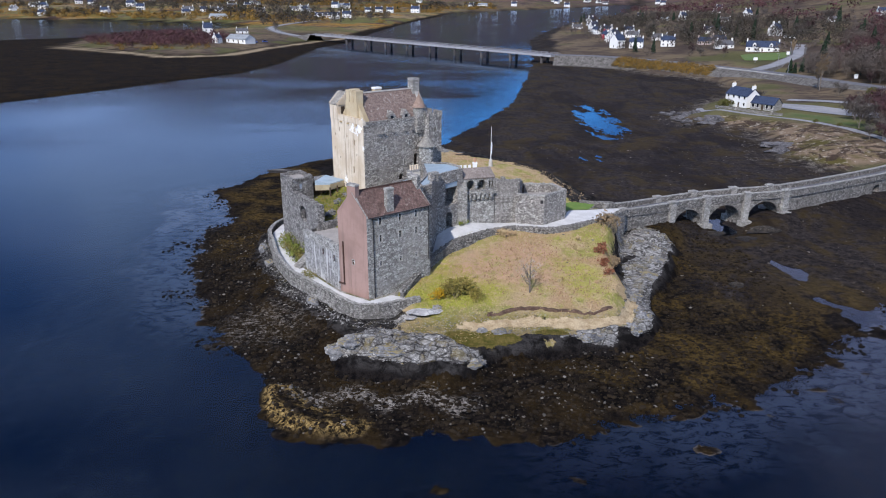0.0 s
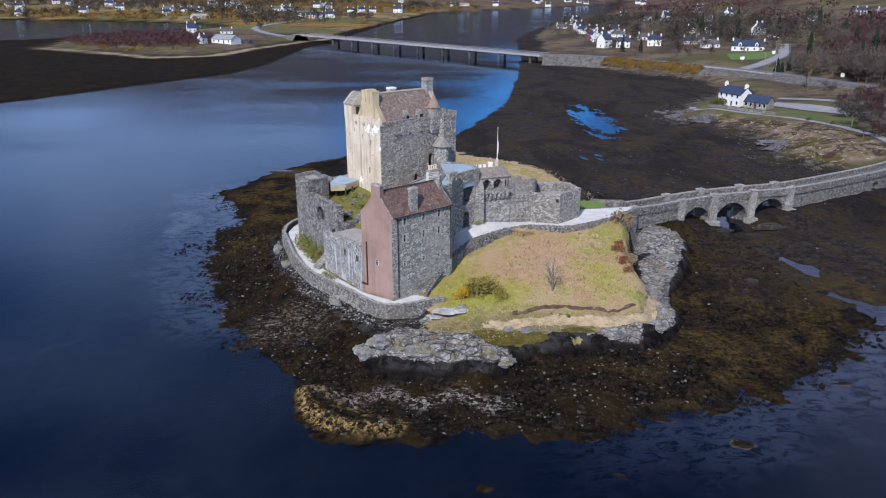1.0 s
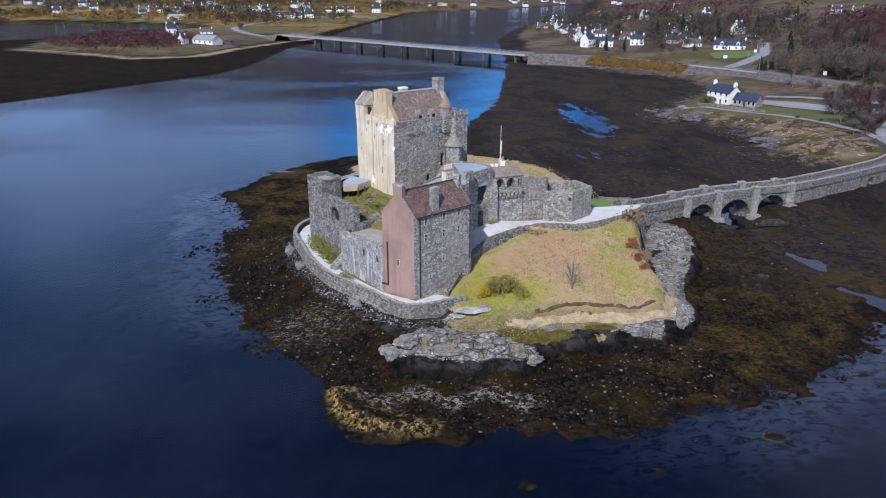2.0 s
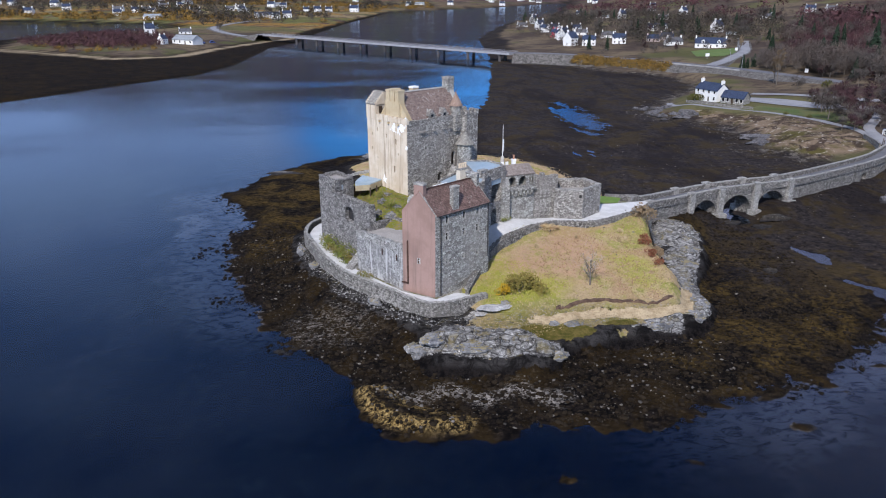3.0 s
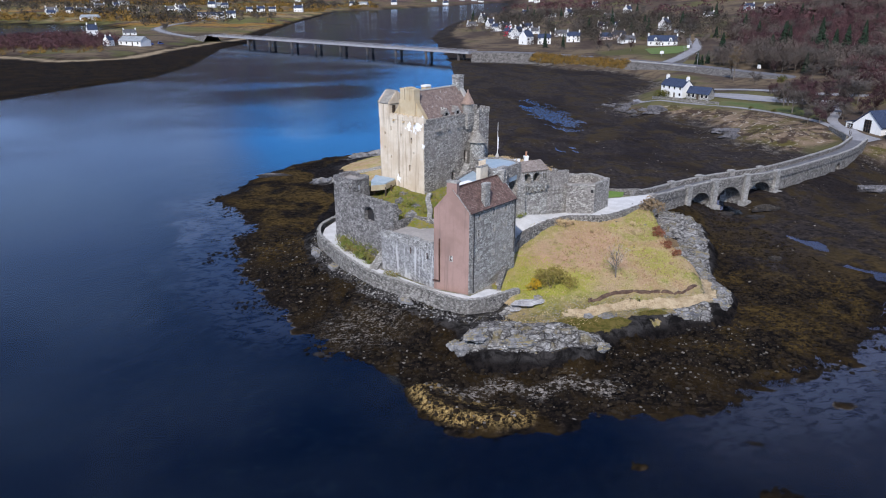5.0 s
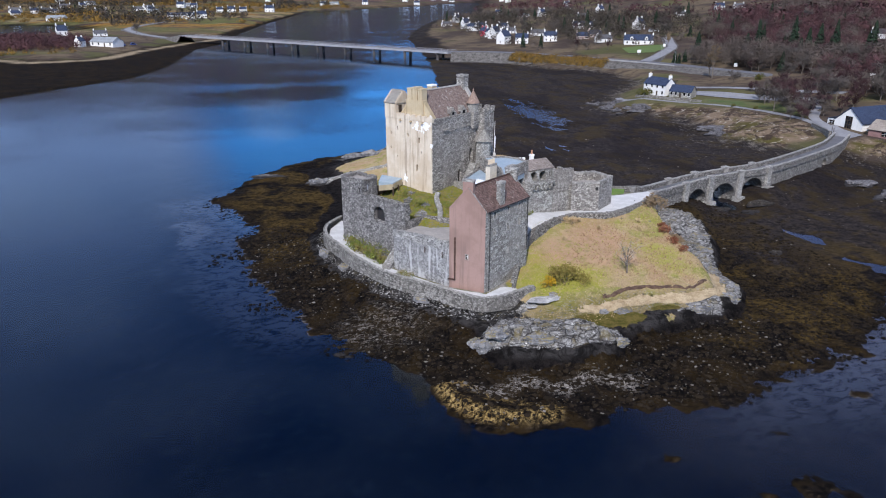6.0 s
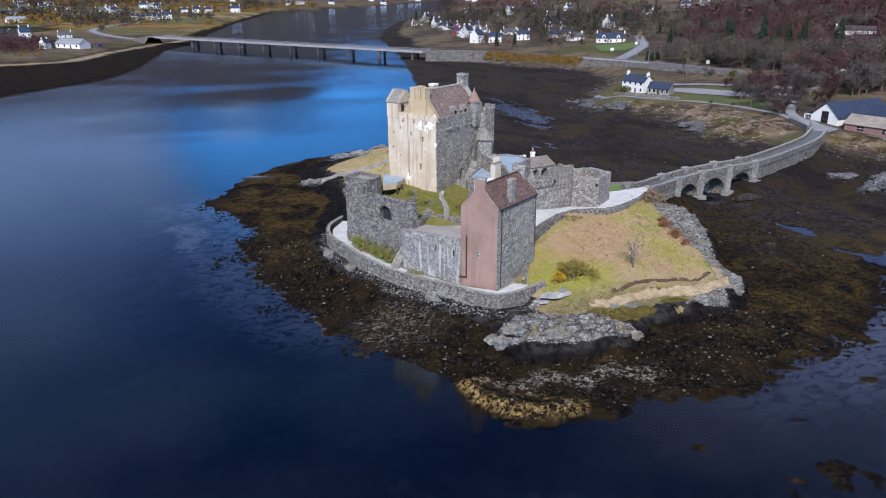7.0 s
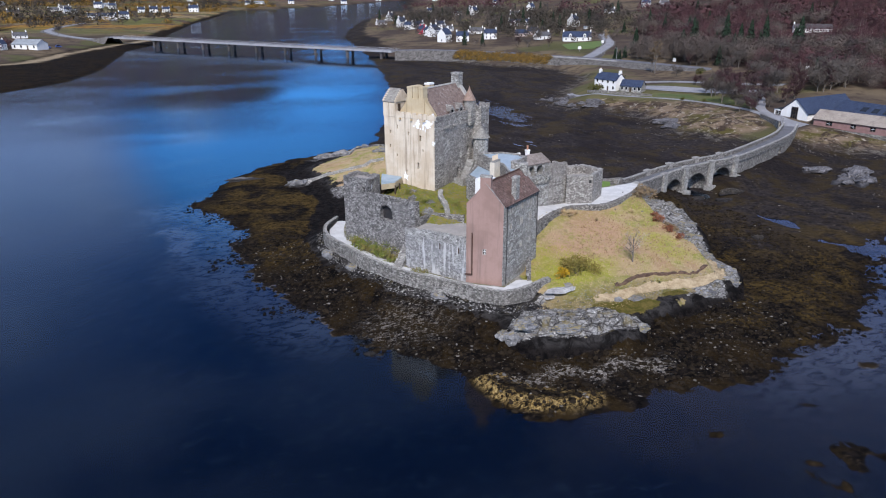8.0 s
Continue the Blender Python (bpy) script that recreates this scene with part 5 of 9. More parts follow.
# wall-head dormers on the front
for u in (6.5, 9.6):
    bm = bmesh.new()
    face(bm, [(*kp(u - 1.0, 0.42), KTOP + 0.3), (*kp(u + 1.0, 0.42), KTOP + 0.3), (*kp(u + 1.0, 0.42), 27.5), (*kp(u, 0.42), 28.6), (*kp(u - 1.0, 0.42), 27.5)])
    face(bm, [(*kp(u - 1.0, 0.42), 27.5), (*kp(u, 0.42), 28.6), (*kp(u, 2.0), 28.6), (*kp(u - 1.0, 1.2), 27.5)])
    face(bm, [(*kp(u, 0.42), 28.6), (*kp(u + 1.0, 0.42), 27.5), (*kp(u + 1.0, 1.2), 27.5), (*kp(u, 2.0), 28.6)])
    d = part("dormer", bm, KEEP_STONE, keep)
    bm = bmesh.new()
    prism(bm, rect(kp(u - 0.3, 0.40), KEEP_U, 0, 0.6, -0.03, 0.02), 26.95, 27.7)
    part("pane", bm, GLASS, d)
# square jamb tower at the end of the front
bm = facade(bmesh.new(), kp(13.2, -1.8), kp(16.2, -1.8), KZ, 27.2, [(1.3, 1.7, 24.2, 25.0, False)], 0.5)
facade(bm, kp(16.2, -1.8), kp(16.2, 2.5), KZ, 27.2)
facade(bm, kp(16.2, 2.5), kp(13.2, 2.5), KZ, 27.2)
facade(bm, kp(13.2, 2.5), kp(13.2, -1.8), KZ, 27.2)
face(bm, [(*kp(13.2, -1.8), 27.0), (*kp(16.2, -1.8), 27.0), (*kp(16.2, 2.5), 27.0), (*kp(13.2, 2.5), 27.0)])
jamb = part("jamb_tower", bm, KEEP_STONE, keep)
for u0, u1, v0, v1 in ((13.1, 13.9, -1.9, -1.4), (15.5, 16.3, -1.9, -1.4), (14.4, 15.0, -1.9, -1.4), (15.8, 16.3, -0.8, 0.2), (15.8, 16.3, 1.2, 2.4), (13.1, 13.6, -0.7, 0.0)):
    bm = bmesh.new()
    prism(bm, [kp(u0, v0), kp(u1, v0), kp(u1, v1), kp(u0, v1)], 27.0, 28.0)
    part("merlon", bm, KEEP_STONE, jamb)
# square bartizan and the cone-roofed cap turret
bm = bmesh.new()
prism(bm, [kp(11.4, -0.65), kp(13.2, -0.65), kp(13.2, 0.6), kp(11.4, 0.6)], 24.6, 27.1)
for i in range(4):
    prism(bm, [kp(11.45 + 0.45 * i, -0.5), kp(11.75 + 0.45 * i, -0.5), kp(11.75 + 0.45 * i, 0.0), kp(11.45 + 0.45 * i, 0.0)], 24.1, 24.6)
part("bartizan", bm, KEEP_STONE, keep)
bm = turned(bmesh.new(), kp(12.6, 0.5), [(1.05, 26.8), (1.05, 28.7), (1.15, 28.75)], 16)
tur = part("cap_turret", bm, GREY_STONE, keep)
bm = turned(bmesh.new(), kp(12.6, 0.5), [(1.3, 28.7), (1.15, 29.0), (0.1, 31.0), (0.14, 31.1), (0.0, 31.5)], 16)
part("cone_roof", bm, tiled("pink_stone_tile", (0.24, 0.165, 0.13), (0.33, 0.24, 0.19), (0.42, 0.38, 0.32)), tur)
# round stair turret at the foot
bm = turned(bmesh.new(), kp(12.2, -2.4), [(1.45, 11.0), (1.45, 22.0), (1.6, 22.1)], 20)
tur = part("stair_turret", bm, GREY_STONE, keep)
bm = turned(bmesh.new(), kp(12.2, -2.4), [(1.85, 21.95), (1.65, 22.15), (0.08, 24.1), (0.1, 24.25), (0.0, 24.5)], 20)
part("cone_roof", bm, GREY_SLATE, tur)

# the gabled house over the shore
A, B, D = Vector((-10.92, 106.51)), Vector((-1.6, 113.9)), Vector((-15.7, 110.05))
C = D + (B - A)
HL, HE, HR = (B - A).normalized(), 17.75, 21.15
gabled = thing("gabled_house", "tall narrow castle house with red-rendered gable and red-brown tiled roof", "castle house")
rows = ((16.1, 17.2, 0.55), (13.4, 14.5, 0.55), (9.55, 10.3, 0.45))
holes = [(s - w / 2, s + w / 2, a, b, False) for a, b, w in rows for s in (2.4, 6.05, 9.12)]
bm = facade(bmesh.new(), A, B, 2.5, HE, holes, 0.4)
part("wall", bm, GREY_STONE, gabled, "grey rubble wall with pale window surrounds")
for h in holes:
    window(gabled, A, B, h, 0.36, PALE_STONE, 0.15)
gw = [((D - A).length - 3.2, (D - A).length - 2.75, 9.6, 10.4, False)]
bm = facade(bmesh.new(), D, A, 2.5, HE, gw, 0.35)
G = (A - D) / 2 + D
face(bm, [(D.x, D.y, HE), (A.x, A.y, HE), (G.x, G.y, HR)])
part("gable", bm, RED_RENDER, gabled, "weathered red-brown render")
for h in gw:
    window(gabled, D, A, h, 0.3, PALE_STONE, 0.06)
bm = facade(bmesh.new(), B, C, 2.5, HE)
face(bm, [(B.x, B.y, HE), (C.x, C.y, HE), ((B.x + C.x) / 2, (B.y + C.y) / 2, HR)])
part("gable", bm, GREY_STONE, gabled)
bm = facade(bmesh.new(), C, D, 2.5, HE)
part("wall", bm, GREY_STONE, gabled)
R0, R1 = G + HL * 0.25, (B + C) / 2 - HL * 0.2
across = (D - A).normalized()
bm = bmesh.new()
a0, a1, d0, d1 = A + HL * 0.25 - across * 0.25, B - HL * 0.2 - across * 0.25, D + HL * 0.25 + across * 0.25, C - HL * 0.2 + across * 0.25
slab(bm, [(*a0, HE - 0.15), (*a1, HE - 0.15), (*R1, HR), (*R0, HR)], 0.2)
slab(bm, [(*d1, HE - 0.15), (*d0, HE - 0.15), (*R0, HR), (*R1, HR)], 0.2)
roof = part("roof", bm, RED_TILE, gabled, "red-brown tiles with scattered lichen")
bm = bmesh.new()
prism(bm, rect(R0, HL, 0, (R1 - R0).length, -0.12, 0.12), HR - 0.12, HR + 0.1)
part("ridge", bm, RUST, roof)
for e0, e1 in ((A, G), (D, G), (B, (B + C) / 2), (C, (B + C) / 2)):
    bm = bmesh.new()
    inn = HL * (0.32 if e0 in (A, D) else -0.32)
    z0, z1 = HE - 0.1, HR + 0.15
    q = [(*e0, z0), (*(e0 + inn), z0), (*(e1 + inn), z1), (*e1, z1)]
    if (Vector(q[1]) - Vector(q[0])).cross(Vector(q[3]) - Vector(q[0])).z < 0:
        q = [q[1], q[0], q[3], q[2]]
    slab(bm, q, 0.25)
    part("skew", bm, GREY_STONE if e0 not in (D,) else RED_RENDER, gabled)
gc = G + HL * 0.05
chimney(gabled, rect(gc, -across, -0.85, 0.85, 0.0, 0.85)[::1], 19.5, 22.3, RED_RENDER, 0, CAP_STONE)
sc = A + HL * 4.35
chimney(gabled, rect(sc, HL, -0.62, 0.62, -0.02, 0.75), 15.6, 21.5, GREY_STONE, 0)
bc = (B + C) / 2
chimney(gabled, rect(bc, -across, -1.0, 1.0, -0.75, 0.0)[::1], 19.3, 22.1, GREY_STONE, 0)
out = (HL.y, -HL.x)
pipe(gabled, A + HL * 1.08, out, 3.5, HE - 0.1)
pipe(gabled, A + HL * 11.5, out, 8.5, HE - 0.1)
gout = Vector((-across.y, across.x)) * -1
gout = Vector((across.y, -across.x)) if (Vector((across.y, -across.x)).dot(-HL) > 0) else Vector((-across.y, across.x))
pipe(gabled, A + across * 4.95, gout, 6.0, 13.0, RUST, 0.11)
bm = bmesh.new()
prism(bm, rect(A + across * 4.95 + gout * 0.15, across, -0.1, 1.15, -0.1, 0.1), 5.9, 6.1)
part("drain_elbow", bm, RUST, gabled)
bm = bmesh.new()
strip_wall(bm, [tuple(A + HL * 0.4 - across * 0.27), tuple(B - HL * 0.2 - across * 0.27)], 0.16, HE - 0.3, HE - 0.16)
part("gutter", bm, IRON, gabled)

BARNACLE_COPE = rubble("pitted_cope", (0.12, 0.118, 0.115), (0.55, 0.54, 0.52), (0.4, 0.39, 0.38), (0.36, 0.35, 0.34), pale=0.85, pale_col=(0.72, 0.71, 0.69), course=0.24)
# lower terrace beside the house
T0, T1 = Vector((-22.97, 119.93)), Vector((-15.73, 110.05))
TD = (T1 - T0).normalized()
terrace = thing("terrace_bastion", "grey rubble terrace wall streaked white with lime, paved on top", "castle terrace")
tp = [tuple(T0), tuple(T1), (-12.4, 114.2), (-11.2, 121.6), (-16.2, 126.2), (-20.6, 123.6)]
bm = facade(bmesh.new(), T0, T1, 2.5, 10.9, [(10.9, 11.15, 9.0, 9.6, False), (7.2, 7.45, 9.9, 10.3, False)], 0.5)
part("wall", bm, DRIP_STONE, terrace, "rubble with white lime runs")
bm = bmesh.new()
prism(bm, [tuple(Vector(p) + (Vector((-16, 119)) - Vector(p)).normalized() * 0.6) for p in tp], 3.0, 10.55)
part("paving", bm, TERRACE_FLOOR, terrace)
bm = facade(bmesh.new(), tp[5], T0, 3.0, 10.9)
part("wall", bm, RUIN_STONE, terrace)
bm = bmesh.new()
strip_wall(bm, [tuple(T0 + Vector((0.2, 0.3))), tuple(T1 + Vector((0.25, 0.3)))], 0.75, 10.4, [11.25, 11.85])
ragged_top(bm, tuple(T0 + Vector((0.0, 0.0))), tuple(T1), lambda t: 11.25 + 0.6 * t, 0.7, rng, 0.45, 0.28)
part("parapet", bm, BARNACLE_COPE, terrace, "pale pitted cope stones")
bm = bmesh.new()
strip_wall(bm, [(-20.3, 122.3), (-16.8, 125.2), (-11.8, 121.8)], 0.55, 10.3, 11.9)
part("back_wall", bm, RUIN_STONE, terrace)
for i in range(2):
    bm = bmesh.new()
    s = (7.3, 11.0)[i]
    turned(bm, T0 + TD * s + Vector((TD.y, -TD.x)) * 0.25, [(0.09, 9.2), (0.09, 10.2)], 8)
    part("drain_spout", bm, RUST, terrace)

# the ruined tower
RR, RD2 = Vector((-20.75, 121.74)), Vector((-0.528, 0.849))
ruin = thing("ruined_tower", "roofless grey rubble ruin with broken wall heads and an arched opening", "ruined tower")
RL = RR + RD2 * 17.5
p0, p1 = RL, RR
ln = 17.5


def rs(s):
    return ln - s


inn = Vector((RD2.y, -RD2.x))
S_CORNER, Z_LOW, Z_TOP = 11.6, 14.45, 16.75
C1, C2 = RR + RD2 * S_CORNER, Vector((-23.6, 134.7))
C3 = C2 + RD2 * 6.0
arch = (rs(8.3), rs(5.3), 10.6, 13.3, True)
slots = [(rs(14.85), rs(14.45), 14.9, 15.7, False), (rs(12.6), rs(12.0), 14.7, 16.1, False)]
bm = facade(bmesh.new(), p0, p1, 3.5, Z_LOW, [arch], 1.0)
facade(bm, p0, C1, Z_LOW, Z_TOP, slots, 0.8)
part("wall", bm, RUIN_STONE, ruin)
gable_win = (1.6, 2.25, 14.9, 15.9, False)
bm = facade(bmesh.new(), C1, C2, 3.5, Z_TOP, [gable_win], 0.6)
facade(bm, C2, C3, 3.5, Z_TOP)
facade(bm, C3, RL, 3.5, Z_TOP)
part("wall", bm, RUIN_STONE, ruin)
bm = facade(bmesh.new(), RR, RR + inn * 1.2, 3.5, Z_LOW)
facade(bm, RR + inn * 1.2, C1 + inn * 1.2, 3.5, Z_LOW)
part("wall", bm, RUIN_STONE, ruin)
bm = bmesh.new()
prism(bm, [tuple(v) for v in (C1, RR, RR + inn * 1.2, C1 + inn * 1.2)], Z_LOW - 0.1, [Z_LOW, Z_LOW + 0.3, Z_LOW + 0.3, Z_LOW])
ragged_top(bm, tuple(C1), tuple(RR), lambda t: Z_LOW + 0.1 + 0.3 * t, 1.15, rng, 0.55, 0.2)
part("wall_head", bm, RUIN_STONE, ruin)
# loose pale stones on the lower wall head
for i in range(9):
    bm = bmesh.new()
    t = 0.25 + 0.08 * i + rng.uniform(-0.02, 0.02)
    prism(bm, rect(C1.lerp(RR, t), RR - C1, 0, rng.uniform(0.25, 0.6), 0.05, rng.uniform(0.25, 0.5)), Z_LOW + 0.2 + 0.3 * t, Z_LOW + 0.45 + 0.3 * t)
    part("cope_stone", bm, CAP_STONE, ruin, "pale cope stone")
bm = bmesh.new()
for a, b in ((RL, C1), (C1, C2), (C2, C3), (C3, RL)):
    prism(bm, rect(a, b - a, 0.0, (b - a).length, 0.0, 0.75), Z_TOP - 0.3, Z_TOP + 0.01)
    ragged_top(bm, tuple(a), tuple(b), Z_TOP, 0.7, rng, 0.75, 0.42)
part("wall_head", bm, RUIN_STONE, ruin)
bm = prism(bmesh.new(), [tuple(v + (C1 + C3 - v * 2) / 2 * 0.12) for v in (RL, C1, C2, C3)], Z_TOP - 1.2, Z_TOP - 0.35)
part("roof_slab", bm, TERRACE_FLOOR, ruin, "bare stone slab within the wall heads")
# dark panes stand in for the shade inside the arch and second slot
for h in (arch, *slots):
    window(ruin, p0, p1, h, 0.85 if h is arch else 0.3, None, bars=False, pane_mat=WHITE_PATCH if h is slots[0] else IRON)
# white panes, here and in the first slot, stand in for brightness behind
window(ruin, C1, C2, gable_win, 0.3, None, bars=False, pane_mat=WHITE_PATCH)
shed = thing("lean_to_shed", "open-fronted timber shed with flat blue-grey roof", "shed")
sp = [(-23.3, 135.0), (-20.6, 135.4), (-18.4, 138.6), (-22.0, 139.8)]
bm = bmesh.new()
prism(bm, sp, 15.0, [15.9, 15.3, 15.3, 15.9])
part("roof", bm, BLUE_LEAD, shed)
bm = bmesh.new()
strip_wall(bm, [sp[0], sp[1], sp[2]], 0.2, 14.1, 15.1)
part("fascia", bm, plain("buff_boarding", (0.42, 0.36, 0.24), (0.36, 0.3, 0.2), 1.0), shed)
for p in (sp[1], sp[2], (-19.4, 136.6)):
    bm = bmesh.new()
    prism(bm, rect(p, (1, 0), -0.12, 0.12, -0.12, 0.12), 10.5, 14.6)
    part("post", bm, DARK_WOOD, shed)
bm = bmesh.new()
strip_wall(bm, [(-24.0, 136.5), (-20.0, 138.4)], 0.3, 9.5, 14.6)
part("back_wall", bm, DARK_WOOD, shed)

# hall range with flat roofs between house, keep and gate
hall = thing("hall_range", "grey rubble hall range under flat blue-grey lead roofs", "castle range")
hp = [(-3.0, 119.2), (-1.4, 120.8), (-0.6, 126.0), (4.0, 130.9), (3.6, 134.0), (1.4, 136.6), (-3.6, 137.2), (-2.6, 127.4), (-3.8, 121.6)]
lp = [(-7.4, 121.4), (-3.85, 121.5), (-2.65, 127.4), (-3.65, 137.0), (-8.6, 129.6)]
HZ, LZ = 18.9, 16.9
gate_door = [(2.3, 4.1, 8.0, 12.0, True), (2.2, 5.4, 13.2, 17.3, False)]
for plan, top in ((hp, HZ), (lp, LZ)):
    for i in range(len(plan)):
        a, b = plan[i], plan[(i + 1) % len(plan)]
        h = gate_door if plan is hp and i == 2 else []
        bm = facade(bmesh.new(), a, b, 5.0, top, h, 2.4)
        part("wall", bm, KEEP_STONE, hall)
        if h:
            window(hall, a, b, gate_door[0], 2.2, None, bars=False, pane_mat=DARK_WOOD)
            window(hall, a, b, gate_door[1], 2.3, None, bars=False, pane_mat=RUIN_STONE)
        a, b = Vector(a), Vector(b)
        bm = prism(bmesh.new(), rect(a, b - a, 0.0, (b - a).length, 0.0, 0.4), top - 0.02, top + (0.5 if plan is hp and i in (1, 2) else 0.22))
        part("parapet", bm, KEEP_STONE, hall)
    mid = sum((Vector(p) for p in plan), Vector((0, 0))) / len(plan)
    bm = bmesh.new()
    prism(bm, [tuple(Vector(p) + (mid - Vector(p)).normalized() * 0.3) for p in plan], top - 2.5, top - 0.05)
    part("roof", bm, BLUE_LEAD, hall, "blue-grey lead flat roof")
for i in range(3):
    bm = bmesh.new()
    prism(bm, rect((-6.6 + 0.35 * i, 122.6 + 1.5 * i), (0.35, 0.94), 0, 1.1, -1.9, 0.4), LZ - 0.1, LZ + 0.3)
    part("skylight", bm, GLASS, hall)
bm = bmesh.new()
prism(bm, [(-8.8, 119.3), (-6.3, 121.3), (-7.6, 123.4), (-10.0, 121.4)], 13.0, 18.4)
part("white_bay", bm, WHITE_WALL, hall, "cream-painted bay")
chimney(hall, rect((-4.5, 126.0), HL, -1.0, 1.0, -0.45, 0.5), LZ - 0.4, 20.3, plain("cream_stack", (0.66, 0.6, 0.5), (0.55, 0.5, 0.42), 1.0), 4, CAP_STONE, POT)
chimney(hall, rect((-1.2, 124.6), HL, -0.8, 0.8, -0.45, 0.45), HZ - 0.4, 20.2, KEEP_STONE, 0)

# gatehouse
gate = thing("gatehouse", "grey rubble gatehouse with arched loggia, corbels and stone-slated roof", "gatehouse")
g0, g1 = Vector((4.2, 131.4)), Vector((10.0, 133.2))
gd = (g1 - g0).normalized()
gl = (g1 - g0).length
gn = Vector((-gd.y, gd.x))
holes = [(0.5, 2.1, 15.0, 16.9, True), (2.7, 4.3, 15.0, 16.9, True), (4.9, 5.25, 15.2, 16.6, False), (5.45, 5.75, 15.2, 16.6, False), (3.6, 3.9, 9.6, 9.9, False)]
bm = facade(bmesh.new(), g0, g1, 5.0, 17.4, holes, 2.0)
facade(bm, g1, g1 + gn * 6, 5.0, 17.4)
facade(bm, g1 + gn * 6, g0 + gn * 6, 5.0, 17.4)
facade(bm, g0 + gn * 6, g0, 5.0, 17.4)
part("wall", bm, GREY_STONE, gate)
for h in holes:
    window(gate, g0, g1, h, 1.9, None, bars=False, pane_mat=GREY_STONE if h[4] else GLASS)
bm = bmesh.new()
slab(bm, [(*(g0 - gn * 0.2), 17.3), (*(g1 - gn * 0.2), 17.3), (*(g1 + gn * 2.6), 18.6), (*(g0 + gn * 2.6), 18.6)], 0.2)
slab(bm, [(*(g1 + gn * 6.2), 17.3), (*(g0 + gn * 6.2), 17.3), (*(g0 + gn * 2.6), 18.6), (*(g1 + gn * 2.6), 18.6)], 0.2)
part("roof", bm, tiled("gate_slate", (0.19, 0.155, 0.135), (0.34, 0.29, 0.26), (0.48, 0.45, 0.4), moss=0.5), gate, "brown-grey stone slates")
for i in range(7):
    bm = bmesh.new()
    prism(bm, rect(g0 + gd * (0.35 + 0.82 * i), -gn, 0.0, 0.55, -0.2, 0.2), 13.5, 14.35)
    prism(bm, rect(g0 + gd * (0.35 + 0.82 * i), -gn, 0.0, 0.3, -0.2, 0.2), 13.1, 13.5)
    part("corbel", bm, GREY_STONE, gate)
bm = bmesh.new()
prism(bm, rect(g0, gd, 0.0, gl, -0.55, 0.0), 14.3, 14.7)
part("string_course", bm, GREY_STONE, gate)
for s in (-0.9, 0.0):
    bm = bmesh.new()
    prism(bm, rect(g0 + gd * s, gd, -0.5, 0.4, -1.1, 0.0), 5.0, [15.4, 15.4, 17.2, 17.2])
    part("buttress", bm, GREY_STONE, gate)
chimney(gate, rect((6.4, 136.0), (1, 0.2), -0.35, 0.35, -0.3, 0.3), 17.0, 19.3, WHITE_WALL, 1, WHITE_PAINT, plain("terracotta", (0.4, 0.2, 0.12), (0.45, 0.26, 0.17), 1.0))
for i in range(5):
    bm = bmesh.new()
    prism(bm, rect((1.9 + 0.85 * i, 137.0 + 0.2 * i), (1, 0.2), 0, 0.5, 0, 0.4), 17.6, 18.3)
    part("merlon", bm, WHITE_WALL, gate, "white-painted merlon")

# curtain wall and hexagonal bastion
curtain = thing("curtain_wall", "grey rubble curtain wall with stepped broken head", "curtain wall")
bm = bmesh.new()
cl = [(10.0, 133.3), (12.0, 133.9), (14.4, 134.6)]
strip_wall(bm, [(cl[0][0], cl[0][1] + 0.5), (cl[1][0], cl[1][1] + 0.5), (cl[2][0], cl[2][1] + 0.5)], 1.0, 5.0, [16.4, 16.4, 16.2])
ragged_top(bm, cl[0], cl[1], 16.3, 0.9, rng, 0.9, 0.7)
ragged_top(bm, cl[1], cl[2], 16.1, 0.9, rng, 0.9, 0.5)
strip_wall(bm, [(14.4, 135.2), (15.2, 138.0), (15.6, 141.5)], 0.9, 6.0, [16.0, 15.4, 14.4])
ragged_top(bm, (14.8, 135.2), (15.8, 141.5), lambda t: 15.9 - 1.5 * t, 0.8, rng, 0.8, 0.4)
part("wall", bm, KEEP_STONE, curtain)
bast = thing("hexagonal_bastion", "low hexagonal grey rubble bastion, open to the sky", "bastion")
bp = [(14.0, 133.5), (19.15, 132.3), (23.9, 136.6), (22.0, 141.4), (15.7, 141.8)]
zt = 13.75
bm = facade(bmesh.new(), bp[0], bp[1], 5.0, zt, [], 0.6)
facade(bm, bp[1], bp[2], 5.0, zt)
part("wall", bm, KEEP_STONE, bast)
bm = facade(bmesh.new(), bp[2], bp[3], 5.0, zt)
facade(bm, bp[3], bp[4], 5.0, zt)
part("wall", bm, KEEP_STONE, bast)
cen = Vector((18.9, 137.3))
inner = [tuple(Vector(p) + (cen - Vector(p)).normalized() * 0.85) for p in bp]
bm = bmesh.new()
for i in range(4):
    facade(bm, inner[i + 1], inner[i], 11.5, zt)
part("inner_wall", bm, KEEP_STONE, bast)
bm = bmesh.new()
for i in range(4):
    q = [bp[i], bp[i + 1], inner[i + 1], inner[i]]
    prism(bm, q, zt, zt + 0.12)
    ragged_top(bm, bp[i], bp[i + 1], zt + 0.1, 0.6, rng, 0.8, 0.2)
part("cope", bm, CAP_STONE, bast)
bm = bmesh.new()
prism(bm, [tuple(Vector(p) + (cen - Vector(p)).normalized() * 0.7) for p in bp], 11.2, 12.2)
part("floor", bm, TERRACE_FLOOR, bast)
bm = bmesh.new()
bd = (Vector(bp[1]) - Vector(bp[0])).normalized()
prism(bm, rect(Vector(bp[0]) + bd * 4.55, bd, 0, 0.5, -0.04, 0.2), 12.35, 13.0)
part("gun_port", bm, IRON, bast)
bm = bmesh.new()
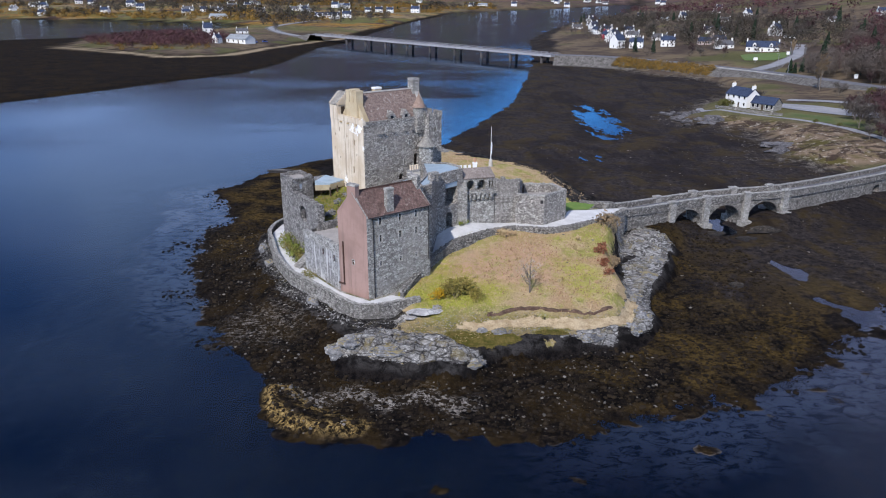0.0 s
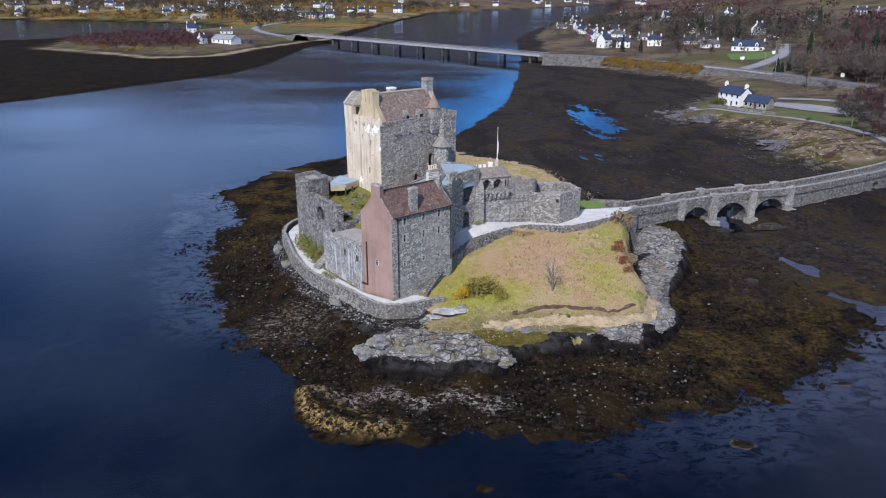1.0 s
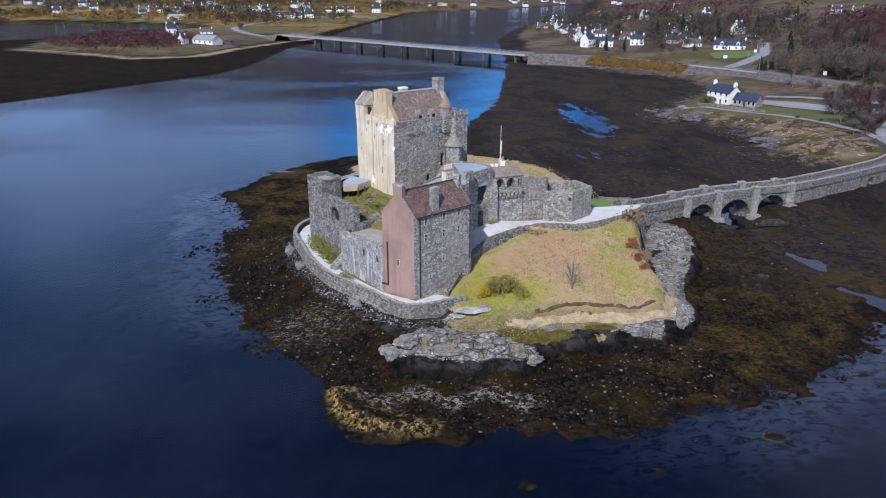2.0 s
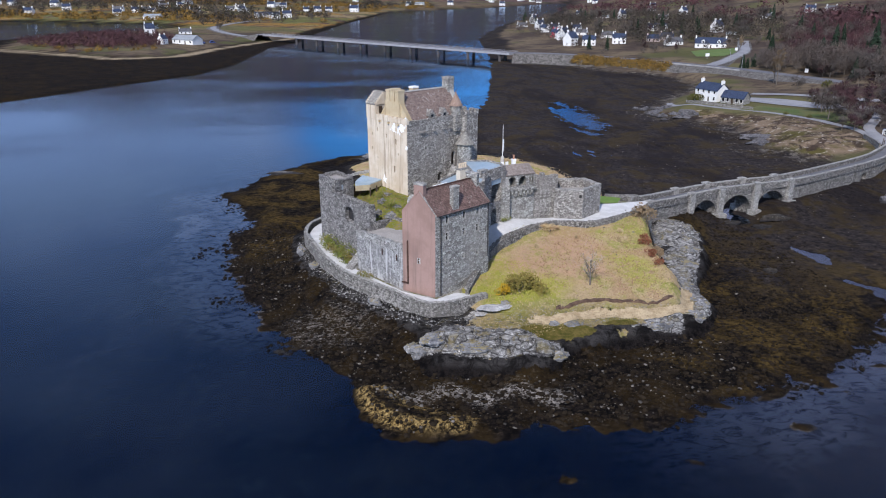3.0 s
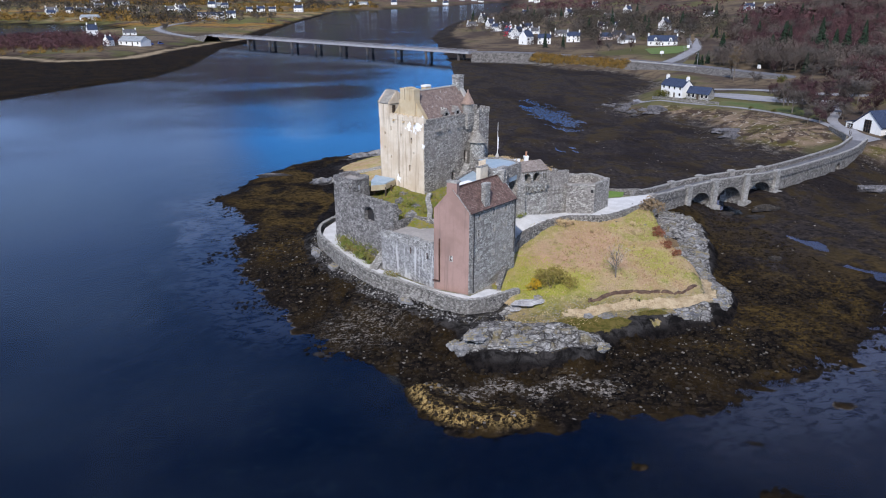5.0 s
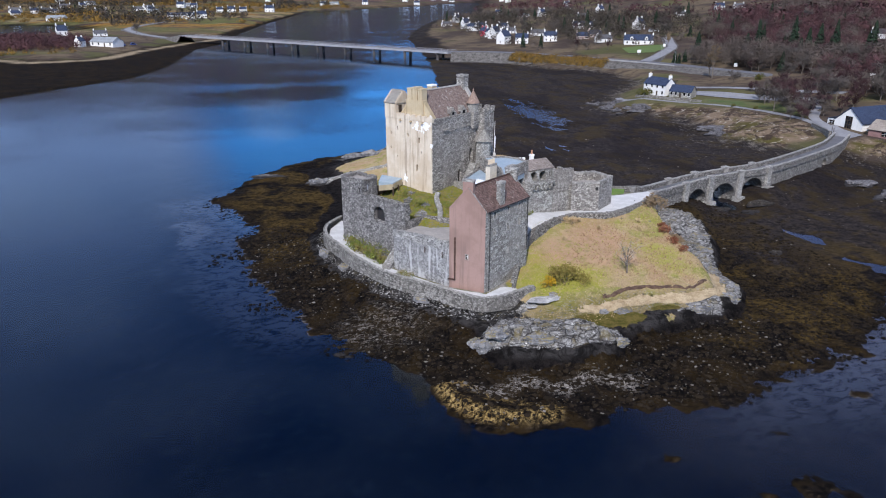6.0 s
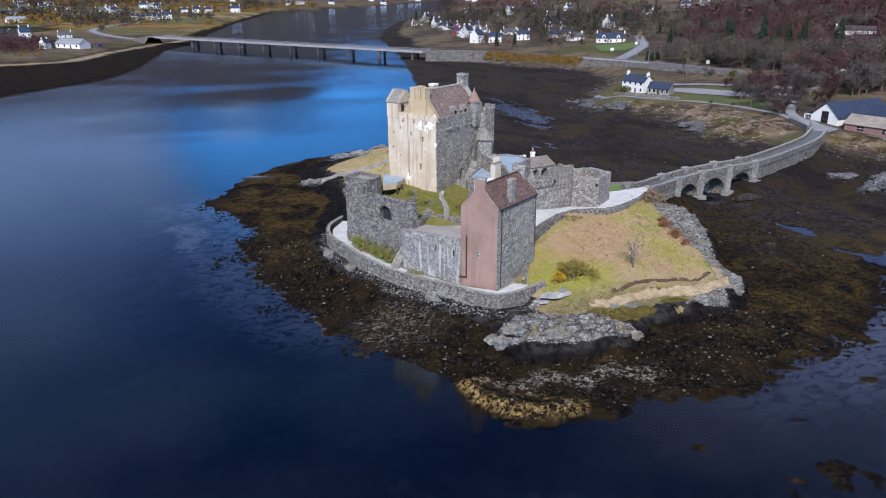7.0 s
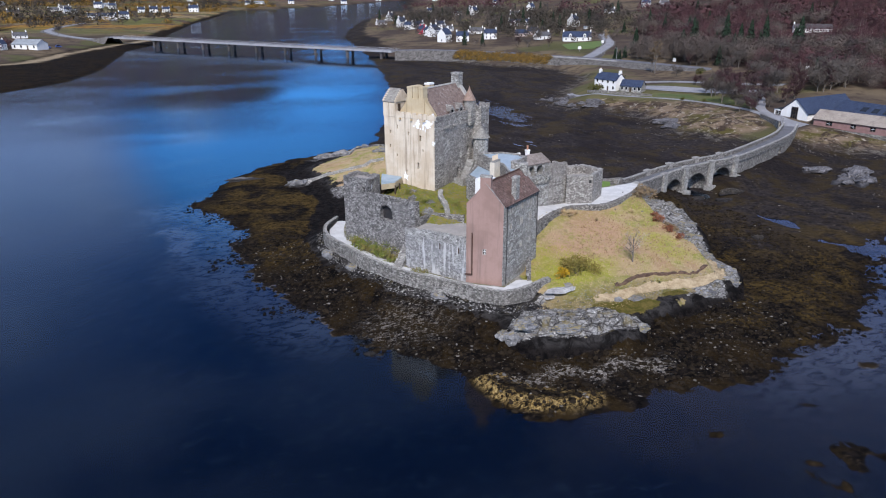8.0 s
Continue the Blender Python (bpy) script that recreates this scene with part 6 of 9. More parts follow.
prism(bm, rect((15.9, 139.0), (0, 1), 0, 0.8, -0.2, 0.2), 12.2, 13.9)
part("doorway", bm, DARK_WOOD, bast)

# outer sea wall, parapet of the approach, paths
sea = thing("sea_wall", "grey rubble retaining wall with a low parapet along the shore path", "retaining wall", kind="structure")
line = smooth_line([(-29.5, 149.5), (-32.6, 144.5), (-33.3, 138.5), (-31.5, 132.4), (-29.1, 125.0), (-25.1, 116.9), (-21.6, 112.9), (-17.9, 108.8), (-15.3, 105.6), (-12.7, 103.2), (-10.4, 102.8), (-7.9, 103.5), (-5.2, 104.8), (-3.0, 105.7)], 4)
bm = strip_wall(bmesh.new(), line, 0.6, 0.6, 5.3)
part("wall", bm, WALL_STONE, sea)
bm = bmesh.new()
for a, b in zip(line, line[1:]):
    ragged_top(bm, a, b, 5.3, 0.45, rng, 0.6, 0.16)
part("cope", bm, CAP_STONE, sea)
approach = thing("approach_wall", "low drystone parapet curving along the gravel approach", "parapet wall", kind="structure")
line2 = smooth_line([(-5.9, 107.2), (-3.4, 112.6), (-0.4, 118.5), (3.8, 123.5), (9.2, 128.1), (14.0, 129.9), (20.3, 129.2), (25.7, 131.7), (32.1, 136.3), (36.4, 141.2)], 5)
tops = [min(8.75, 5.4 + 3.4 * min(1, i / 14)) for i in range(len(line2))]
bm = strip_wall(bmesh.new(), line2, 0.6, 2.5, tops)
part("wall", bm, WALL_STONE, approach)
bm = bmesh.new()
for (a, b), z in zip(zip(line2, line2[1:]), tops[1:]):
    ragged_top(bm, a, b, z - 0.06, 0.5, rng, 0.55, 0.22)
part("cope", bm, WALL_STONE, approach)


def paved(name, outline, lift, material, label, step=1.1, level=None, category="path"):
    """A surface laid over the court or the ground, following its level."""
    xs = [p[0] for p in outline]
    ys = [p[1] for p in outline]
    bm = bmesh.new()
    vs = [bm.verts.new((x, y, 0)) for x, y in outline]
    for tri in geometry.tessellate_polygon([[Vector((x, y, 0)) for x, y in outline]]):
        f = bm.faces.new([vs[i] for i in tri])
        f.normal_update()
        if f.normal.z < 0:
            f.normal_flip()
    for axis_i, lo, hi in ((0, min(xs), max(xs)), (1, min(ys), max(ys))):
        c = lo + step
        while c < hi:
            co, no = [0, 0, 0], [0, 0, 0]
            co[axis_i], no[axis_i] = c, 1
            bmesh.ops.bisect_plane(bm, geom=bm.verts[:] + bm.edges[:] + bm.faces[:], plane_co=co, plane_no=no)
            c += step
    for v in bm.verts:
        z = level(v.co.x, v.co.y) if level else float(court_level(np.array(v.co.x), np.array(v.co.y)))
        v.co.z = z + lift
    ob = part(name, bm, material)
    return tagged(ob, label, category, kind="structure")


paved("gravel_court", [(-1.2, 117.8), (0.2, 119.2), (4.0, 123.9), (9.3, 128.5), (14.0, 130.3), (20.3, 129.6), (25.6, 132.1), (31.9, 136.7), (36.3, 141.6), (35.6, 143.4), (29.5, 142.2), (25.4, 141.7),
                       (23.6, 136.8), (19.2, 132.6), (14.2, 133.9), (10.0, 133.5), (4.2, 131.8), (3.6, 130.7), (-0.9, 126.2), (-1.7, 120.9)], 0.05, GRAVEL, "pale grey gravel forecourt and approach")
paved("shore_path", [(-29.4, 148.5), (-32.0, 143.5), (-32.7, 138.6), (-31.0, 132.6), (-28.6, 125.3), (-24.7, 117.4), (-21.2, 113.4), (-17.5, 109.4), (-14.9, 106.2), (-12.5, 103.9), (-10.4, 103.5), (-8.1, 104.1), (-5.6, 105.3), (-4.6, 106.0),
                     (-5.4, 107.4), (-7.6, 108.2), (-10.8, 105.9), (-15.9, 109.5), (-20.0, 115.0), (-23.9, 120.4), (-26.6, 125.9), (-29.0, 132.8), (-30.0, 138.4), (-29.2, 143.5), (-27.8, 148.0)], 0.05, GRAVEL, "pale gravel path along the sea wall")

# steps from the shore path up to the ruin
steps = thing("stone_steps", "worn grey stone steps against the terrace wall", "steps")
s_at, s_dir = Vector((-24.0, 119.4)), Vector((0.64, 0.77)).normalized()
for i in range(12):
    bm = bmesh.new()
    prism(bm, rect(s_at, s_dir, 0.3 * i, 0.3 * i + 0.34, -0.1, 1.1), 4.0, 4.65 + 0.18 * (i + 1))
    part("step", bm, CAP_STONE, steps)
bm = bmesh.new()
prism(bm, rect(s_at, s_dir, 0.0, 3.8, 1.1, 1.4), 4.0, [4.9, 7.0, 7.0, 4.9])
part("side_wall", bm, CAP_STONE, steps)

# forestair to the keep's upper door, and the dyke on the knoll
stair = thing("forestair", "grey stone outside stair with low parapet against the keep", "stair")
for i in range(13):
    bm = prism(bmesh.new(), [kp(8.7 + 0.2 * i, -1.5), kp(8.9 + 0.2 * i, -1.5), kp(8.9 + 0.2 * i, -0.02), kp(8.7 + 0.2 * i, -0.02)], 11.5, 14.3 + 0.25 * (i + 1))
    part("step", bm, CAP_STONE, stair)
bm = prism(bmesh.new(), [kp(8.7, -1.85), kp(11.4, -1.85), kp(11.4, -1.52), kp(8.7, -1.52)], 11.5, [15.0, 18.5, 18.5, 15.0])
part("parapet", bm, GREY_STONE, stair)
bm = prism(bmesh.new(), [kp(5.6, -2.6), kp(8.6, -2.6), kp(8.6, -0.02), kp(5.6, -0.02)], 11.0, 14.15)
part("landing", bm, CAP_STONE, stair)
bm = strip_wall(bmesh.new(), [kp(5.7, -0.6), kp(5.7, -2.5), kp(8.5, -2.5)], 0.35, 13.0, 15.0)
part("parapet", bm, GREY_STONE, stair)
for name_, line_, label_ in (("knoll_dyke", [(-12.9, 131.6), (-13.6, 130.0), (-13.7, 128.2), (-13.9, 125.6), (-14.4, 123.2)], "low drystone dyke down the grassy knoll"), ("shore_dyke", [(-29.0, 194.6), (-22.5, 193.6), (-16.0, 192.4), (-9.3, 191.2)], "low pale drystone dyke across the islet behind the keep")):
    dl = smooth_line(line_, 4)
    zs_ = [float(ground_height(np.array([p[0]]), np.array([p[1]]))[0]) for p in dl]
    bm = strip_wall(bmesh.new(), dl, 0.7, [z - 0.6 for z in zs_], [z + 0.65 + 0.1 * math.sin(9 * i) for i, z in enumerate(zs_)])
    ragged = [ragged_top(bm, a, b, z + 0.5, 0.5, rng, 0.6, 0.25) for a, b, z in zip(dl, dl[1:], zs_)]
    dyke = thing(name_, label_, "drystone wall")
    part("wall", bm, CAP_STONE, dyke)

# ---- stone footbridge ----
def level_at(x, y):
    """The height of the ground sheet at a place."""
    i, j = int(np.searchsorted(gx, x)) - 1, int(np.searchsorted(gy, y)) - 1
    i, j = min(max(i, 0), len(gx) - 2), min(max(j, 0), len(gy) - 2)
    u, v = (x - gx[i]) / (gx[i + 1] - gx[i]), (y - gy[j]) / (gy[j + 1] - gy[j])
    return float((GZ[j, i] * (1 - u) + GZ[j, i + 1] * u) * (1 - v) + (GZ[j + 1, i] * (1 - u) + GZ[j + 1, i + 1] * u) * v)


footbridge = thing("stone_bridge", "grey rubble stone bridge with round arches, pilasters and parapets", "bridge")
near = [(36.4, 143.4), (42.3, 146.8), (48.8, 150.6), (57.4, 154.4), (67.3, 157.6), (77.2, 160.6), (88.0, 166.2), (97.5, 172.0), (105.5, 176.9), (113.0, 181.8), (121.5, 188.2), (134.0, 199.5)]
WIDE, DECK = 4.3, [6.9, 6.5, 6.3, 6.4, 6.4, 6.3, 6.1, 5.8, 5.6, 5.4, 5.1, 4.9]
far = []
for i, p in enumerate(near):
    a, b = Vector(near[max(i - 1, 0)]), Vector(near[min(i + 1, len(near) - 1)])
    t = (b - a).normalized()
    far.append(tuple(Vector(p) + Vector((-t.y, t.x)) * WIDE))
spans = {2: (0.85, 0.75), 3: (0.75, 0.75), 4: (0.75, 0.8), 8: (2.6, 3.2)}
for i in range(len(near) - 1):
    a, b, c, d = near[i], near[i + 1], far[i + 1], far[i]
    length = (Vector(b) - Vector(a)).length
    zt = min(DECK[i], DECK[i + 1])
    holes, back = [], []
    if i in spans:
        m0, m1 = spans[i]
        crown = 5.3 if i < 6 else 3.9
        holes = [(m0, length - m1, -0.6, crown, True)]
        lb = (Vector(c) - Vector(d)).length
        back = [(lb - (lb - m1 * lb / length), lb - m0 * lb / length, -0.6, crown, True)]
    bm = facade(bmesh.new(), a, b, -0.6, zt, holes, WIDE * 0.97)
    facade(bm, c, d, -0.6, zt, back, 0.05)
    wall = part("spandrel_wall", bm, BRIDGE_STONE, footbridge)
    if holes and i < 6:
        s0, s1, _, crown, _ = holes[0]
        dd = (Vector(b) - Vector(a)).normalized()
        out = Vector((dd.y, -dd.x))
        r, mid = (s1 - s0) / 2, (s0 + s1) / 2
        spring = crown - r
        for k in range(15):
            a0, a1 = math.pi * k / 15 + 0.012, math.pi * (k + 1) / 15 - 0.012
            bm = bmesh.new()
            ring = []
            for ang, rr in ((a0, r), (a1, r), (a1, r + 0.5), (a0, r + 0.5)):
                q = Vector(a) + dd * (mid + rr * math.cos(ang))
                ring.append((q, spring + rr * math.sin(ang)))
            lo = [bm.verts.new((*(q + out * 0.07), z)) for q, z in ring]
            hi = [bm.verts.new((*(q - out * 0.1), z)) for q, z in ring]
            bm.faces.new(lo)
            bm.faces.new(hi[::-1])
            for n in range(4):
                bm.faces.new((lo[n], lo[(n + 1) % 4], hi[(n + 1) % 4], hi[n]))
            bmesh.ops.recalc_face_normals(bm, faces=bm.faces)
            part("voussoir", bm, BRIDGE_STONE, wall)
    bm = bmesh.new()
    prism(bm, [tuple(a), tuple(b), tuple(c), tuple(d)], zt - 0.4, [DECK[i] + 0.02, DECK[i + 1] + 0.02, DECK[i + 1] + 0.02, DECK[i] + 0.02])
    part("deck", bm, ASPHALT, footbridge)
for side, line, inward in ((0, near, 1), (1, far, -1)):
    sm = smooth_line(line, 3)
    zs = list(np.interp(np.linspace(0, len(line) - 1, len(sm)), range(len(line)), DECK))
    bm = strip_wall(bmesh.new(), sm, 0.5, [z - 0.5 for z in zs], [z + 1.0 for z in zs])
    par = part("parapet", bm, BRIDGE_STONE, footbridge)
    bm = strip_wall(bmesh.new(), sm, 0.66, [z + 1.0 for z in zs], [z + 1.16 for z in zs])
    part("cope", bm, CAP_STONE, par)
    for i in (0, 2, 3, 4, 5):
        t = (Vector(line[min(i + 1, 11)]) - Vector(line[max(i - 1, 0)])).normalized()
        o = Vector((t.y, -t.x)) * (1 if side == 0 else -1)
        p = Vector(line[i])
        bm = bmesh.new()
        prism(bm, rect(p - t * 0.75, t, 0, 1.5, *((-0.7, 0.35) if side == 0 else (-0.35, 0.7))), -0.5, DECK[i] + 1.25)
        prism(bm, rect(p - t * 0.9, t, 0, 1.8, *((-0.85, 0.45) if side == 0 else (-0.45, 0.85))), DECK[i] + 1.2, DECK[i] + 1.45)
        pil = part("pilaster", bm, CAP_STONE, footbridge)
        if i >= 2:
            bm = bmesh.new()
            prism(bm, rect(p - t * 1.2, t, 0, 2.4, *((-1.5, 0.4) if side == 0 else (-0.4, 1.5))), -0.5, (2.2, 1.7, 1.4, 2.6)[i - 2])
            part("cutwater", bm, CAP_STONE, pil)
# wing wall back to the court
bm = strip_wall(bmesh.new(), smooth_line([(28.8, 148.6), (31.5, 147.6), (35.0, 147.4), (34.6, 147.0)], 3), 0.5, 6.0, 8.5)
part("wing_wall", bm, BRIDGE_STONE, footbridge)

# ---- road bridge ----
roadbridge = thing("road_bridge", "long low concrete road bridge on paired dark columns", "road bridge")
RB0, RB1 = Vector((-123.4, 742.7)), Vector((75.6, 514.2))
rd = (RB1 - RB0).normalized()
rn = Vector((-rd.y, rd.x))
rl = (RB1 - RB0).length
bm = bmesh.new()
prism(bm, rect(RB0, rd, 0, rl, 0, 10.5), 5.6, 6.9)
part("deck", bm, CONCRETE, roadbridge)
bm = bmesh.new()
prism(bm, rect(RB0, rd, 0, rl, 1.2, 9.3), 6.9, 6.95)
part("carriageway", bm, ASPHALT, roadbridge)
for w in (0.1, 10.2):
    bm = bmesh.new()
    prism(bm, rect(RB0, rd, 0, rl, w, w + 0.12), 7.75, 7.9)
    prism(bm, rect(RB0, rd, 0, rl, w, w + 0.12), 7.3, 7.42)
    rail = part("handrail", bm, CONCRETE, roadbridge, "grey steel railing")
    for i in range(60):
        bm = bmesh.new()
        prism(bm, rect(RB0 + rd * (rl * (i + 0.5) / 60), rd, -0.06, 0.06, w, w + 0.12), 6.9, 7.8)
        part("rail_post", bm, CONCRETE, rail)
for i in range(9):
    s = 52 + (rl - 62) * i / 8
    p = RB0 + rd * s
    bm = bmesh.new()
    prism(bm, rect(p, rd, -0.7, 0.7, 0.6, 9.9), 4.7, 5.6)
    pier = part("crosshead", bm, DARK_CONCRETE, roadbridge)
    for w in (2.0, 8.5):
        bm = turned(bmesh.new(), p + rn * w, [(1.0, -6.0), (1.0, 4.75)], 14)
        part("column", bm, DARK_CONCRETE, pier)


def embankment(name, line, zs, width, top_mat, label, skirt=7.0):
    """A road on its bank: the carriageway and stony slopes to both sides."""
    road = thing(name, label, "road", kind="structure")
    bm = strip_wall(bmesh.new(), line, width, [z - 0.6 for z in zs], zs)
    part("carriageway", bm, top_mat, road)
    bm = bmesh.new()
    rows = []
    pts = [Vector(p) for p in line]
    for i, p in enumerate(pts):
        t = (pts[min(i + 1, len(pts) - 1)] - pts[max(i - 1, 0)]).normalized()
        n = Vector((-t.y, t.x))
        rows.append([bm.verts.new((*(p + n * w), z)) for w, z in ((width / 2 + skirt, -9.0), (width / 2 + 1.2, zs[i] - 0.12), (-width / 2 - 1.2, zs[i] - 0.12), (-width / 2 - skirt, -9.0))])
        for v in (rows[-1][0], rows[-1][3]):
            v.co.z = min(level_at(v.co.x, v.co.y) - 0.3, zs[i] - 0.5)
    for a, b in zip(rows, rows[1:]):
        for k in range(3):
            bm.faces.new((a[k], a[k + 1], b[k + 1], b[k]))
    bmesh.ops.recalc_face_normals(bm, faces=bm.faces)
    part("bank", bm, SHINGLE, road, "pale stony bank")
    return road


SHINGLE = rock_mat("rough_bank", (0.055, 0.05, 0.046), (0.14, 0.13, 0.12), (0.30, 0.285, 0.27), tidal=0.5)
main_line = smooth_line([(79.6, 517.6), (98, 511), (115.8, 499), (131, 484), (144, 467), (156, 449), (167, 430), (177, 412), (185.5, 394), (198, 357), (207, 327), (228.1, 287.2), (261.4, 245.3)], 4)
main_z = list(np.interp([p[0] for p in main_line], [72, 104, 157, 204, 262], [6.9, 7.2, 7.2, 7.6, 9.5]))
embankment("main_road", main_line, main_z, 8.0, ASPHALT, "grey two-lane main road on a stony bank", 8.5)
retaining = thing("retaining_wall", "pale concrete retaining wall with underpass below the road", "retaining wall", kind="structure")
rw = [(151.5, 446.0), (162.2, 427.6), (172.2, 409.6), (180.5, 391.6)]
part("wall", strip_wall(bmesh.new(), rw, 0.5, 3.0, [7.0, 7.35, 7.4, 7.4]), CONCRETE, retaining)
part("cope", strip_wall(bmesh.new(), rw, 0.7, [7.0, 7.35, 7.4, 7.4], [7.2, 7.6, 7.6, 7.6]), PALE_STONE, retaining)
# no hole: a near-black block stands in for the shade within the underpass
bm = prism(bmesh.new(), rect((164.6, 423.4), (0.49, -0.87), 0, 6.0, -0.45, 0.1), 3.4, 6.1)
part("underpass", bm, IRON, retaining, "underpass opening, its shade a dark block")
side_line = smooth_line([(175.0, 418.0), (187, 432), (203, 452), (227.8, 480.3), (241.9, 507.9), (264.1, 552.2)], 4)
embankment("side_road", side_line, [7.25] + [max(7.2, level_at(*p) + 0.25) for p in side_line[1:]], 6.5, PALE_ROAD, "pale side road climbing from the junction", 2.5)
west_line = smooth_line([(-123.4, 742.7), (-142, 768.6), (-176.2, 823.3), (-205.1, 922.6), (-199, 1051.2), (-158.4, 1169.7)], 4)
embankment("west_road", west_line, [6.9] + [max(3.0, level_at(*p) + 0.4, 6.9 - 0.12 * i * 8) for i, p in enumerate(west_line[1:])], 7.0, PALE_ROAD, "pale road leading from the bridge", 6.0)


def draped(name, line, width, material, label, lift=0.12, step=2.0):
    """A path that lies on the ground."""
    bm = bmesh.new()
    pts = []
    for a, b in zip(line, line[1:]):
        n = max(1, int((Vector(b) - Vector(a)).length / step))
        pts += [Vector(a).lerp(Vector(b), k / n) for k in range(n)]
    pts.append(Vector(line[-1]))
    rows = []
    for i, p in enumerate(pts):
        t = (pts[min(i + 1, len(pts) - 1)] - pts[max(i - 1, 0)]).normalized()
        n = Vector((-t.y, t.x))
        q = [p + n * width / 2, p - n * width / 2]
        rows.append([bm.verts.new((v.x, v.y, level_at(v.x, v.y) + lift)) for v in q])
    for a, b in zip(rows, rows[1:]):
        bm.faces.new((a[1], b[1], b[0], a[0]))
    return tagged(part(name, bm, material), label, "path", kind="structure")


draped("shore_path", smooth_line([(111.6, 317.9), (108.5, 304.1), (112.3, 291.2), (120.2, 280.2), (130.9, 268.2), (137.7, 251.3), (138.6, 234.5), (138, 224), (136, 210)], 4), 2.6, PALE_ROAD, "pale path along the shore below the cottage")
draped("car_park", smooth_line([(136.2, 298.9), (146.9, 285.9), (157.7, 272), (166.5, 258)], 4), 12, PALE_ROAD, "worn grey car park behind the cottage", 0.25)
draped("car_park_lane", smooth_line([(147.2, 313.6), (160.9, 299.7), (175.6, 281.7), (186.4, 263.8)], 4), 6, PALE_ROAD, "grey lane beside the car park", 0.25)
draped("shop_lane", smooth_line([(133.5, 201.5), (135.5, 206), (138, 213), (142, 226), (152.5, 238.4), (168.5, 258)], 4), 3.4, PALE_ROAD, "grey lane from the bridge past the shop", 0.3)

draped("shop_forecourt", smooth_line([(137.5, 201.0), (137.0, 208.0), (138.5, 216.0)], 4), 6.5, PALE_ROAD, "pale grey forecourt before the white shop", 0.34)

# ---- houses of the mainland ----
def house(name, label, length, depth, eave, rise, roof_mat=DARK_SLATE, wall_mat=WHITE_WALL, dormers=0, stacks=2, storeys=1, bays=3, gable_front=False):
    """A harled house about the origin, its front to -y: walls, roof, windows, door, stacks and dormers as parts."""
    root = tagged(new(name), label, "house")
    x0, x1, y0, y1 = -length / 2, length / 2, -depth / 2, depth / 2
    holes = []
    for st in range(storeys):
        for i in range(bays):
            s = length * (i + 0.5) / bays
            if st == 0 and i == bays // 2 and bays > 1:
                holes.append((s - 0.5, s + 0.5, 0.1, 2.1, False))
            else:
                holes.append((s - 0.5, s + 0.5, 0.9 + 2.6 * st, 2.2 + 2.6 * st, False))
    bm = facade(bmesh.new(), (x0, y0), (x1, y0), -2.5, eave, holes, 0.25)
    facade(bm, (x1, y0), (x1, y1), -2.5, eave)
    facade(bm, (x1, y1), (x0, y1), -2.5, eave)
    side_hole = [(depth / 2 - 0.5, depth / 2 + 0.5, 0.9, 2.2, False)]
    facade(bm, (x0, y1), (x0, y0), -2.5, eave, side_hole, 0.25)
    for x in (x0, x1):
        face(bm, [(x, y0, eave), (x, y1, eave), (x, 0, eave + rise)] if x > 0 else [(x, y1, eave), (x, y0, eave), (x, 0, eave + rise)])
    part("wall", bm, wall_mat, root)
    for h in holes:
        if h[2] < 0.5:
            w = window(root, (x0, y0), (x1, y0), h, 0.2, None, bars=False, pane_mat=DARK_WOOD)
            w.name = "door"
        else:
            window(root, (x0, y0), (x1, y0), h, 0.2, WHITE_PAINT, 0.1, bars=False)
    window(root, (x0, y1), (x0, y0), side_hole[0], 0.2, WHITE_PAINT, 0.1, bars=False)
    bm = bmesh.new()
    o = 0.35
    e = eave - o * rise / (depth / 2)
    slab(bm, [(x0 - 0.2, y0 - o, e), (x1 + 0.2, y0 - o, e), (x1 + 0.2, 0, eave + rise + 0.08), (x0 - 0.2, 0, eave + rise + 0.08)], 0.16)
    slab(bm, [(x1 + 0.2, y1 + o, e), (x0 - 0.2, y1 + o, e), (x0 - 0.2, 0, eave + rise + 0.08), (x1 + 0.2, 0, eave + rise + 0.08)], 0.16)
    part("roof", bm, roof_mat, root)
    for i in range(stacks):
        x = (x0 + 0.45, x1 - 0.45)[i]
        bm = bmesh.new()
        prism(bm, [(x - 0.4, -0.7), (x + 0.4, -0.7), (x + 0.4, 0.7), (x - 0.4, 0.7)], eave + rise - 1.0, eave + rise + 1.2)
        c = part("chimney", bm, wall_mat, root)
        for y in (-0.3, 0.3):
            part("chimney_pot", turned(bmesh.new(), (x, y), [(0.15, eave + rise + 1.2), (0.13, eave + rise + 1.7)], 8), POT, c)
    for i in range(dormers):
        x = x0 + length * (i + 0.5) / dormers
        z0, z1 = eave - 0.1, eave + 1.5
        yb = y0 + 2.6
        bm = bmesh.new()
        face(bm, [(x - 1.1, y0 - 0.02, z0), (x + 1.1, y0 - 0.02, z0), (x + 1.1, y0 - 0.02, z1), (x, y0 - 0.02, z1 + 1.1), (x - 1.1, y0 - 0.02, z1)])
        face(bm, [(x - 1.1, yb, z0), (x - 1.1, y0 - 0.02, z0), (x - 1.1, y0 - 0.02, z1), (x - 1.1, yb, z1)])
        face(bm, [(x + 1.1, y0 - 0.02, z0), (x + 1.1, yb, z0), (x + 1.1, yb, z1), (x + 1.1, y0 - 0.02, z1)])
        d = part("dormer", bm, wall_mat, root)
        bm = bmesh.new()
